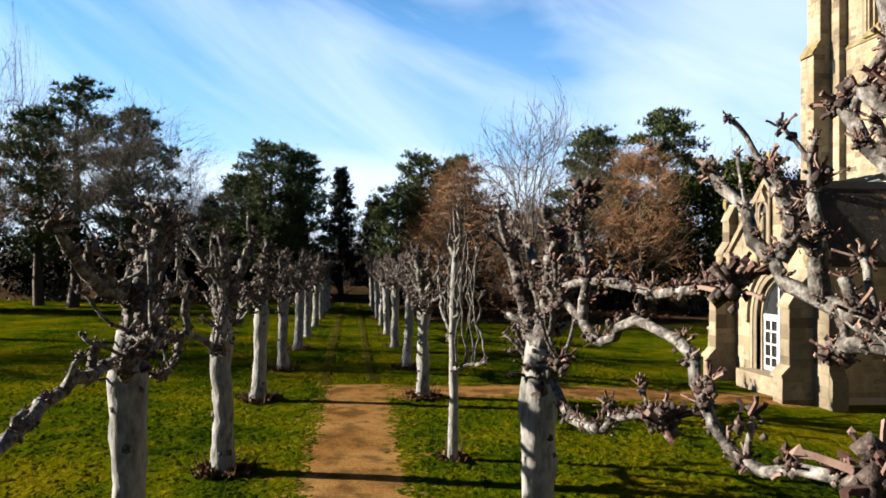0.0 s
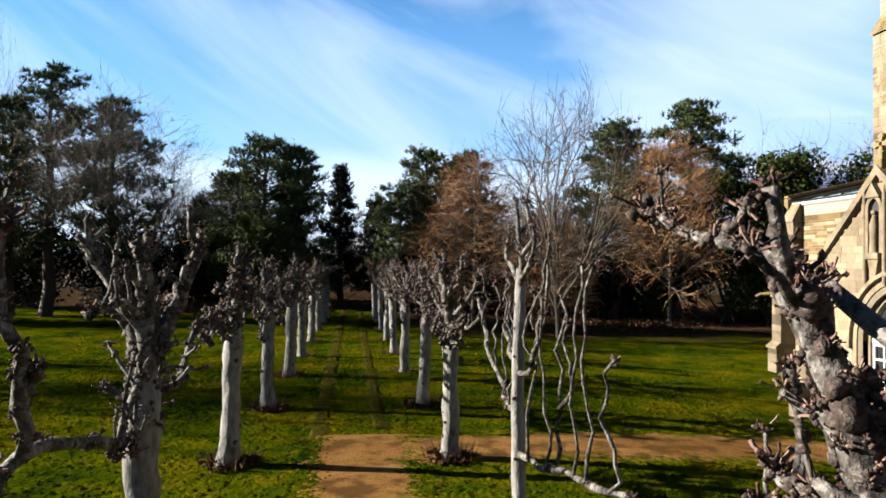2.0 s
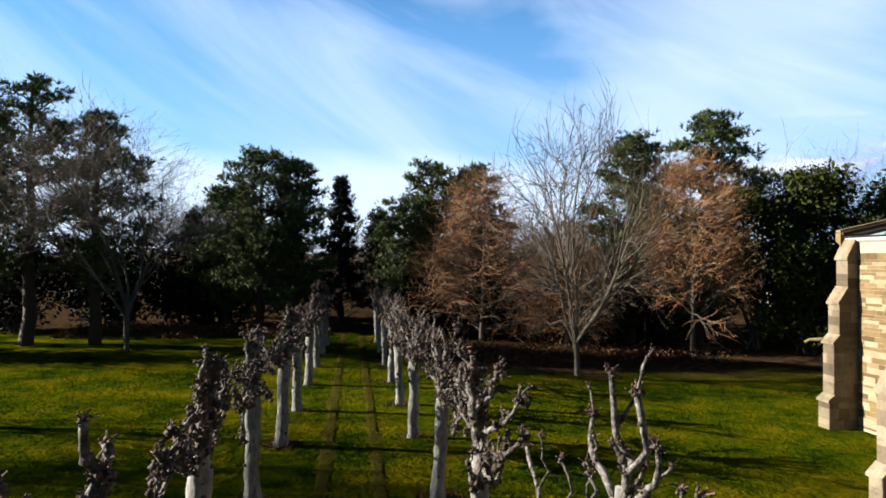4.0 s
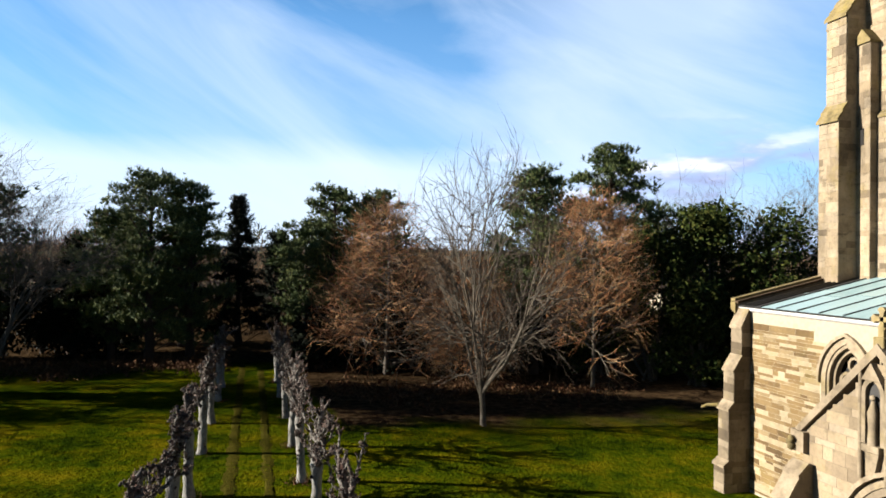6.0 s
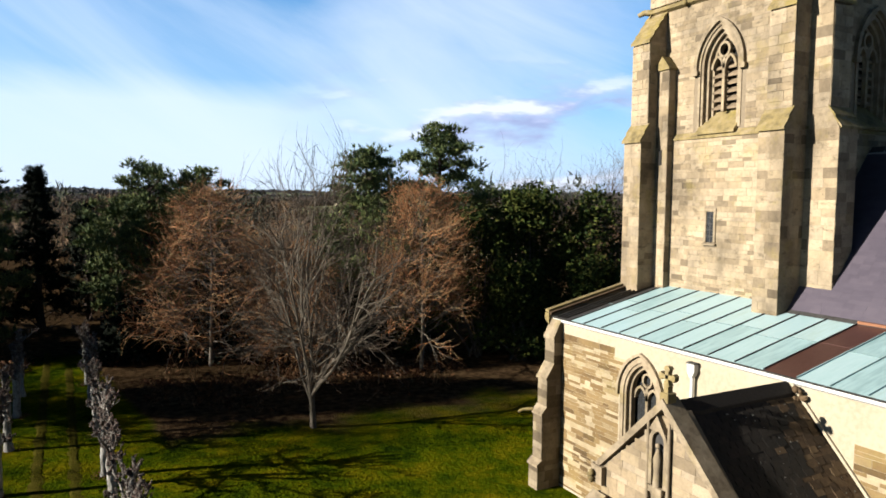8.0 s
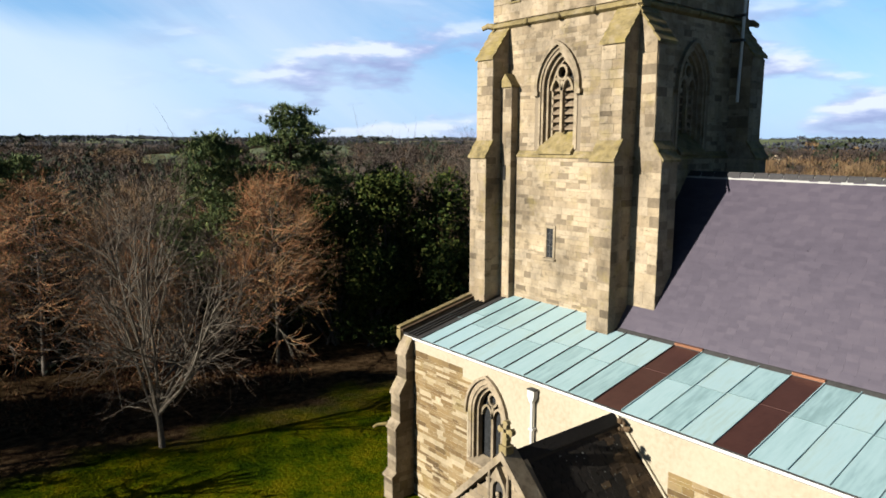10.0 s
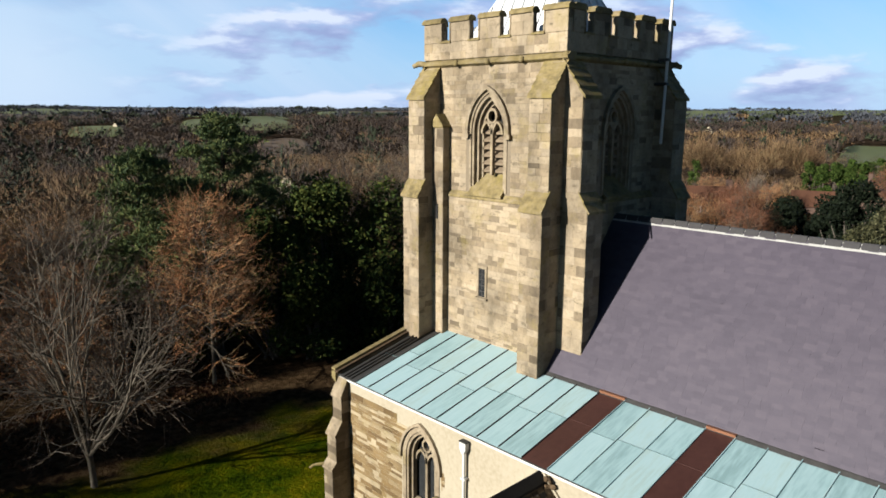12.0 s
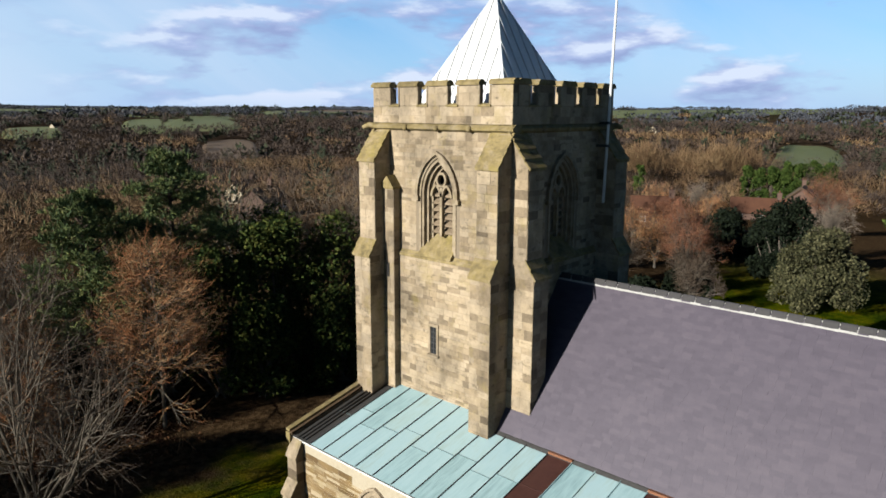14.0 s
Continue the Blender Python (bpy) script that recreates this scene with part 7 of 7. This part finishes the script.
for k, (x, y, h, w) in enumerate([(22.5, 45.2, 9.6, 3.2), (26.5, 45.0, 11.0, 3.4), (30.5, 44.0, 11.2, 3.4), (19.8, 47.5, 8.0, 2.8), (28.5, 48.5, 11.8, 3.6), (24.3, 43.0, 6.0, 2.6), (29.0, 41.6, 6.5, 2.8)]):
    bush((x, y), h, w, 300 + k)
# undergrowth darkened by colour to stand as shaded
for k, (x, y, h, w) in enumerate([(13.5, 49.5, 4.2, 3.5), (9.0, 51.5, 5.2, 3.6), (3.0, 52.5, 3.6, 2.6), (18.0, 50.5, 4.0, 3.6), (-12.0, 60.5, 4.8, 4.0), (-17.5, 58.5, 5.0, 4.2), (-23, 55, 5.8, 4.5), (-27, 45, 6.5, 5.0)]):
    bush((x, y), h, w, 330 + k, "undergrowth with the wood's shade in its dark colour", FIR, 0.17, 6000, "undergrowth_thicket")
for k, (x, y, h) in enumerate([(31.5, 46.5, 13.5), (36.5, 45.5, 13.2), (40, 47, 13), (34, 48, 14), (28, 51, 13.4)]):
    bare_tree((x, y), h, 350 + k, TWIG, 0.3, 0.45, 0.13, 5, 4, "slender pale leafless tree in the thicket")
for k, (x, y, h) in enumerate([(-26, 52, 12), (-24, 44, 10.5), (-15.5, 62, 10.2), (-20, 63, 11.8), (-11, 66, 9.4), (12, 56, 9), (15, 60, 10), (20, 56, 10.5), (9, 66, 9)]):
    bare_tree((x, y), h, 370 + k, TWIGR if k % 3 else TWIG, 0.2, 0.6, 0.15, 5, 4, "leafless brown tree at the wood's edge")


# unseen belt of conifers, added behind the first limes to block low sky light
sky_block_src = pine((-30, -24), 14.0, dome, 180, 0.05, 4.2, 44, "unseen conifer added to block low sky behind the first limes", FIR, dens=0.14)
for k in range(15):
    x = -24 + 6.2 * k
    y = -27 + 5 * math.sin(k * 1.7)
    copy_thing(sky_block_src, pose(x, y, ground_z(x, y) - 0.05, 0, 0, k * 67))
for k, (x, y) in enumerate([(-36, -18), (-41, -8), (-44, 4)]):
    copy_thing(sky_block_src, pose(x, y, ground_z(x, y) - 4.0, 0, 0, k * 51))


# ---- far country ----
# open fields: centre, half-length away from the church, half-width, ground cover
FIELDS = [
    (325, 545, 125, 24, PLOUGH), (455, 950, 210, 42, PASTURE), (520, 935, 230, 48, PASTURE), (278, 870, 120, 30, PASTURE),
    (560, 152, 150, 24, PASTURE), (760, 1330, 220, 150, PASTURE), (300, 1500, 240, 170, PLOUGH),
    (1200, 1500, 260, 190, PASTURE), (1500, 900, 260, 210, PASTURE), (1900, 700, 330, 240, PASTURE),
    (700, 2100, 350, 260, PASTURE), (1700, 1900, 360, 300, PLOUGH), (2300, 1300, 380, 260, PASTURE), (2500, 500, 380, 240, PASTURE),
    (200, 2300, 330, 260, PASTURE), (1200, 2700, 420, 330, PASTURE), (-250, 1300, 220, 150, PASTURE), (1050, 620, 140, 70, PASTURE),
]


def in_field(x, y, grow=0.0):
    """True where the open fields lie, with an uneven hedge line."""
    k = 1 + 0.25 * noise.noise(Vector((x / 60, y / 60, 2.7)))
    for cx, cy, a, b, _ in FIELDS:
        r = math.hypot(cx, cy)
        ux, uy = cx / r, cy / r
        u, v = (x - cx) * ux + (y - cy) * uy, (x - cx) * uy - (y - cy) * ux
        if (u / (a + grow)) ** 4 + (v / (b + grow)) ** 4 < k * k:
            return True
    return False


def field_sheets():
    for cx, cy, a, b, m_ in FIELDS:
        r = math.hypot(cx, cy)
        ux, uy = cx / r, cy / r
        lift = 0.5 + 0.0012 * r
        v, f = [(cx, cy, ground_z(cx, cy) + lift)], []
        for ring in range(1, 9):
            for k in range(40):
                t = 2 * math.pi * k / 40
                q = ring / 8 / (math.cos(t) ** 4 + math.sin(t) ** 4) ** 0.25 * (1.03 + 0.14 * noise.noise(Vector((math.cos(t) * 1.4, math.sin(t) * 1.4, cx))))
                x = cx + ux * a * q * math.cos(t) + uy * b * q * math.sin(t)
                y = cy + uy * a * q * math.cos(t) - ux * b * q * math.sin(t)
                v.append((x, y, ground_z(x, y) + lift * (1 if ring < 8 else -1)))
        f += [(0, 1 + k, 1 + (k + 1) % 40) for k in range(40)]
        for ring in range(7):
            o = 1 + ring * 40
            f += [(o + k, o + 40 + k, o + 40 + (k + 1) % 40, o + (k + 1) % 40) for k in range(40)]
        green = m_ is PASTURE
        tagged(put("field", mesh_of("field", v, f, m_, True)), "far green pasture between dark woods" if green else "far brown stubble field between dark woods", "field", kind="structure")


field_sheets()


def triangles(name, tris, material):
    """One mesh of loose triangles from an array of n x 3 corners."""
    tris = np.asarray(tris, dtype=np.float32).reshape(-1, 3)
    n = len(tris)
    me = bpy.data.meshes.new(name)
    me.vertices.add(n)
    me.vertices.foreach_set("co", tris.ravel())
    me.loops.add(n)
    me.loops.foreach_set("vertex_index", np.arange(n, dtype=np.int32))
    me.polygons.add(n // 3)
    me.polygons.foreach_set("loop_start", np.arange(0, n, 3, dtype=np.int32))
    me.materials.append(material)
    me.update(calc_edges=True)
    return me


def crowns(gen, trees, k, size, slim, up=0.6, low=-0.2):
    """Many leafless or leafy crowns at once: trees are rows of x, y, base, height, width; k spikes of about size metres each."""
    t = np.repeat(np.asarray(trees, dtype=float), k, axis=0)
    n = len(t)
    az = gen.uniform(0, 2 * np.pi, n)
    el = np.arcsin(gen.uniform(low, 1.0, n))
    d = np.stack([np.cos(az) * np.cos(el), np.sin(az) * np.cos(el), np.sin(el)], 1)
    r = gen.uniform(0.35, 1.0, n) ** 0.6
    half = np.stack([t[:, 4] * 0.5, t[:, 4] * 0.5, t[:, 3] * 0.45], 1)
    p = np.stack([t[:, 0], t[:, 1], t[:, 2] + t[:, 3] * 0.52], 1) + d * half * r[:, None]
    ax = d + gen.normal(0, 0.55, (n, 3)) + np.array([0, 0, up])
    ax /= np.linalg.norm(ax, axis=1)[:, None]
    sd = np.cross(ax, gen.normal(0, 1, (n, 3)))
    sd /= np.linalg.norm(sd, axis=1)[:, None] + 1e-6
    ln = size * gen.uniform(0.5, 1.3, n)[:, None]
    return np.stack([p - sd * ln * slim, p + sd * ln * slim, p + ax * ln], 1)


def far_woods():
    rng, gen = random.Random(500), np.random.default_rng(500)
    bins = {}
    stems = []
    brown, russet, green, blue = FARW, FARO, FARG, FARB

    def kind_of(x, y, d):
        k = noise.noise(Vector((x / 120, y / 120, 1.5))) + 0.4 * noise.noise(Vector((x / 35, y / 35, 6.5)))
        p = rng.random()
        if p < 0.05 + 0.10 * (k > 0.35):
            return green
        # beyond about a kilometre the haze-tinted woods take over
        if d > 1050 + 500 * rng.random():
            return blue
        return russet if k < -0.25 - 0.0002 * d or p > (0.88 if d < 420 else 0.97) else brown

    def sow(count, d0, d1, power, tall, wide, zone):
        for i in range(count):
            a = rng.uniform(-0.32, 1.92)
            d = d0 + (d1 - d0) * rng.random() ** power
            x, y = 1 + d * math.sin(a), 8 + d * math.cos(a)
            if zone == 0:
                if (y < 50 and abs(x - 22) < 26) or (y < 62 and x < 22) or y < 34 + 0.02 * x:
                    continue
                if a > 1.08 and d < 300:
                    continue
                if 0.52 < a < 0.65 and 88 < d < 290 and rng.random() < 0.72:
                    continue
            if in_field(x, y, 0.0 if zone < 2 else 4.0) and rng.random() > 0.006:
                continue
            m_ = kind_of(x, y, d)
            h = rng.uniform(*tall) * (1 + 0.35 * noise.noise(Vector((x / 50, y / 50, 8.1)))) * (1.25 if m_ is green else 1)
            w = rng.uniform(*wide) * (0.6 if m_ is green else 1)
            bins.setdefault((m_.name, zone, d < 170), []).append((x, y, ground_z(x, y), h, w))
            if zone == 0 and rng.random() < 0.12:
                z = ground_z(x, y)
                lean = rng.gauss(0, 0.3)
                stems.append([(x - 0.10, y, z), (x + 0.10, y - 0.05, z), (x + lean, y, z + h * 1.12)])
                stems.append([(x, y - 0.10, z), (x, y + 0.10, z), (x + lean, y, z + h * 1.05)])

    sow(4600, 62, 470, 0.75, (6.5, 11.0), (5.0, 8.5), 0)
    sow(8200, 440, 1300, 0.8, (8.0, 12.5), (9.0, 15.0), 1)
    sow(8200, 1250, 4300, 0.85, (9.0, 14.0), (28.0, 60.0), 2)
    # tall pale poplars and willows beyond the houses
    for i in range(95):
        a, d = rng.uniform(1.085, 1.262), rng.uniform(300, 350)
        x, y = 1 + d * math.sin(a), 8 + d * math.cos(a)
        bins.setdefault((russet.name, 3, False), []).append((x, y, ground_z(x, y), rng.uniform(15, 22), rng.uniform(4.5, 7.5)))
    # low scrub that fills the slope in front of them
    for i in range(260):
        a, d = rng.uniform(1.08, 1.6), rng.uniform(170, 330)
        x, y = 1 + d * math.sin(a), 8 + d * math.cos(a)
        if 1.24 < a < 1.345 and d < 262 or in_field(x, y):
            continue
        bins.setdefault((rng.choice((russet, brown)).name, 0, False), []).append((x, y, ground_z(x, y), rng.uniform(3.5, 7.0), rng.uniform(4, 7)))
    # hedgerow trees along the field edges
    for cx, cy, a_, b_, _ in FIELDS:
        r = math.hypot(cx, cy)
        ux, uy = cx / r, cy / r
        for i in range(int(60 if r < 1200 else 36)):
            t = rng.uniform(0, 2 * math.pi)
            q = 1.04 * rng.uniform(0.97, 1.08) / (math.cos(t) ** 4 + math.sin(t) ** 4) ** 0.25
            x = cx + ux * a_ * q * math.cos(t) + uy * b_ * q * math.sin(t)
            y = cy + uy * a_ * q * math.cos(t) - ux * b_ * q * math.sin(t)
            near_side = math.cos(t) < -0.2
            h = rng.uniform(1.5, 2.5) if near_side else rng.uniform(5, 11)
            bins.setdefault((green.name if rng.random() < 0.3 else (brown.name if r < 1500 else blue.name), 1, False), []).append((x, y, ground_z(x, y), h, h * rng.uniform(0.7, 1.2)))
    # lone dark pines that break the skyline
    for i in range(46):
        a, d = rng.choice((0.18, 0.33, 0.52, 0.62, 1.02, 1.25, 1.4)) + rng.gauss(0, 0.035), rng.uniform(1100, 2300)
        x, y = 1 + d * math.sin(a), 8 + d * math.cos(a)
        bins.setdefault((green.name, 1, False), []).append((x, y, ground_z(x, y), rng.uniform(13, 22), rng.uniform(7, 12)))
    make = {0: (100, 1.3, 0.060, 0.7), 1: (34, 2.8, 0.16, 0.5), 2: (34, 5.5, 0.36, 0.2), 3: (230, 1.9, 0.045, 1.6)}
    joined = {}
    for (nm, zone, near), rows in sorted(bins.items()):
        k, size, slim, up = make[zone]
        if near and zone == 0:
            k, size, slim = 230, 0.9, 0.045
        if nm == green.name:
            slim, up = slim * 2.6, 0.2
        joined.setdefault(nm, []).append(crowns(gen, rows, k, size, slim, up))
    for m_, nm, lb in ((brown, "bare_woods", "bare brown winter woodland reaching into the distance"), (green, "far_evergreens", "dark evergreens scattered in the far woods"), (russet, "russet_woods", "russet leafless crowns in the middle distance"), (blue, "wooded_hills", "winter woods on the distant hills, tinted blue-grey for haze")):
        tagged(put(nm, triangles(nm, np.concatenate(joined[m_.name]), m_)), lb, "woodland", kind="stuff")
    tagged(put("birch_stems", triangles("birch_stems", np.array(stems), TWIG)), "pale slim stems standing in the far woods", "woodland", kind="stuff")


far_woods()


def house(at, w, d, h, turn, label, wall=None, roof=None):
    """A small gabled house with a door, windows, bargeboards and a chimney."""
    t = thing("house", label, "house", "houses in the far woods", at=(at[0], at[1], ground_z(*at)))
    t.rotation_euler = (0, 0, radians(turn))
    wl_ = wall or BRICK
    prism("wall", [(-d / 2, -1.0), (d / 2, -1.0), (d / 2, h), (0, h + d * 0.40), (-d / 2, h)], "x", -w / 2, w / 2, wl_, t)
    for sgn in (-1, 1):
        prism("roof", [(0, h + d * 0.40 + 0.05), (sgn * (d / 2 + 0.45), h - 0.36 + 0.05), (sgn * (d / 2 + 0.45), h - 0.14), (0, h + d * 0.40 + 0.28)], "x", -w / 2 - 0.35, w / 2 + 0.35, roof or ROOFR, t)
    ch = box("chimney", w * 0.28, w * 0.28 + 0.9, -0.4, 0.5, h, h + d * 0.42 + 1.3, BRICK, t)
    for q in (-0.18, 0.28):
        pot = Shape()
        pot.tube([(w * 0.28 + 0.45, q, h + d * 0.42 + 1.3), (w * 0.28 + 0.45, q, h + d * 0.42 + 1.75)], [0.15, 0.12], 8)
        put("chimney_pot", pot.mesh("chimney_pot", ROOFR, True), ch)
    for sx in (-1, 1):
        band("bargeboard", [(-d / 2 - 0.4, h - 0.42), (0, h + d * 0.40 - 0.05), (d / 2 + 0.4, h - 0.42)], 0.22, "x", sx * (w / 2 + 0.36) - 0.04, sx * (w / 2 + 0.36) + 0.04, TILE_CLEAN, t)
    for k in range(3):
        for sgn in (-1, 1):
            x = -w / 2 + 1.2 + k * (w - 3.4) / 2
            f = box("window", x, x + 1.1, sgn * (d / 2) - 0.05, sgn * (d / 2) + 0.05, h * 0.42, h * 0.80, WHITE, t)
            for m_ in (0.1, 0.58):
                box("pane", x + m_, x + m_ + 0.42, sgn * (d / 2 + 0.055) - 0.01, sgn * (d / 2 + 0.055) + 0.01, h * 0.46, h * 0.77, GLASS, f, bev=0)
    return t


RED, PALE, GREYR = "brick house with an orange-red tiled roof among trees", "white rendered house with a dark roof in the wooded valley", "brick house with a brown tiled roof among bare trees"
for at, w, d, h, tn, lb, wl_, rf in [
        ((80, 127), 9, 6.0, 3.0, 25, GREYR, BRICK, TILE_CLEAN), ((90, 139), 8, 6, 3.0, -35, GREYR, BRICK, TILE_CLEAN), ((104, 172), 9, 6, 3.6, 15, PALE, ASHLAR, TILE_CLEAN),
        ((119, 181), 9, 6.5, 3.6, 60, PALE, ASHLAR, TILE_CLEAN), ((134, 212), 10, 6.5, 3.6, -10, RED, BRICK, ROOFR), ((112, 192), 8, 6, 3.4, 40, GREYR, BRICK, TILE_CLEAN),
        ((153, 55), 11, 6.0, 1.9, -70, RED, BRICK, ROOFR), ((176, 53), 9, 6.5, 4.4, 12, GREYR, BRICK, TILE_CLEAN), ((116, 61), 8, 6, 2.6, -60, RED, BRICK, ROOFR),
        ((315, 905), 13, 7, 3.6, 20, PALE, ASHLAR, TILE_CLEAN), ((338, 915), 11, 7, 3.6, -30, PALE, ASHLAR, TILE_CLEAN), ((820, 395), 18, 9, 5, 10, PALE, ASHLAR, TILE_CLEAN)]:
    house(at, w, d, h, tn, lb, wl_, rf)

bush((70.5, 23.8), 7.4, 3.7, 601, "round grey-green evergreen tree on the far lawn", OLIVE, 0.13, 26000, "evergreen_tree", 1.0)
for k in range(5):
    bush((234 + k * 1.05, 84.5 - k * 3.4), 12.5 - 0.5 * (k % 2), 2.7, 610 + k, "tall clipped green cypress in a row by the houses", CYPR, 0.30, 8000, "cypress_tree", 1.0)
for k in range(4):
    bush((319 + k * 1.5, 97.0 - k * 5.0), 12.5 - 0.8 * (k % 2), 3.5, 620 + k, "tall clipped green cypress in a row by the houses", CYPR, 0.36, 6500, "cypress_tree", 1.0)
bush((205, 108), 12.0, 1.9, 628, "single yellow-green conifer among bare trees", CYPR, 0.4, 2200, "cypress_tree", 1.0)
bush((168, 30), 9.0, 4.6, 629, "green evergreen clump beyond the far houses", CYPR, 0.4, 3000, "cypress_tree", 1.0)
RUS = "russet leafless tree by the far houses"
for k, (x, y, h, rad, m_) in enumerate([(75.5, 38.3, 8.6, 3.3, TWIGO), (126, 35.5, 10.5, 5.0, TWIGO), (98, 29.0, 8.5, 3.6, TWIG), (110, 49, 6.5, 3.6, TWIGR), (100, 52, 6.0, 3.4, TWIGO), (92, 46.5, 5.5, 3.0, TWIGO), (66, 33.5, 5.6, 2.6, TWIGB), (70.5, 36.0, 6.6, 2.8, TWIGO), (61, 31.0, 5.0, 2.4, TWIGB), (81, 38, 6.0, 2.8, TWIGO), (64, 40, 6.2, 3.0, TWIGB), (76, 42, 6.2, 3.0, TWIGR), (86, 50, 6.0, 3.2, TWIGR), (124, 64, 7.5, 3.8, TWIGR), (138, 62, 8.0, 4.0, TWIG), (68, 45.5, 5.5, 2.8, TWIG)]):
    bare_tree((x, y), h, 630 + k, m_, 0.15, 0.6, 0.2, 5, 5, RUS if m_ in (TWIGR, TWIGO) else "grey leafless tree by the far houses", twig=0.02, radius=rad)
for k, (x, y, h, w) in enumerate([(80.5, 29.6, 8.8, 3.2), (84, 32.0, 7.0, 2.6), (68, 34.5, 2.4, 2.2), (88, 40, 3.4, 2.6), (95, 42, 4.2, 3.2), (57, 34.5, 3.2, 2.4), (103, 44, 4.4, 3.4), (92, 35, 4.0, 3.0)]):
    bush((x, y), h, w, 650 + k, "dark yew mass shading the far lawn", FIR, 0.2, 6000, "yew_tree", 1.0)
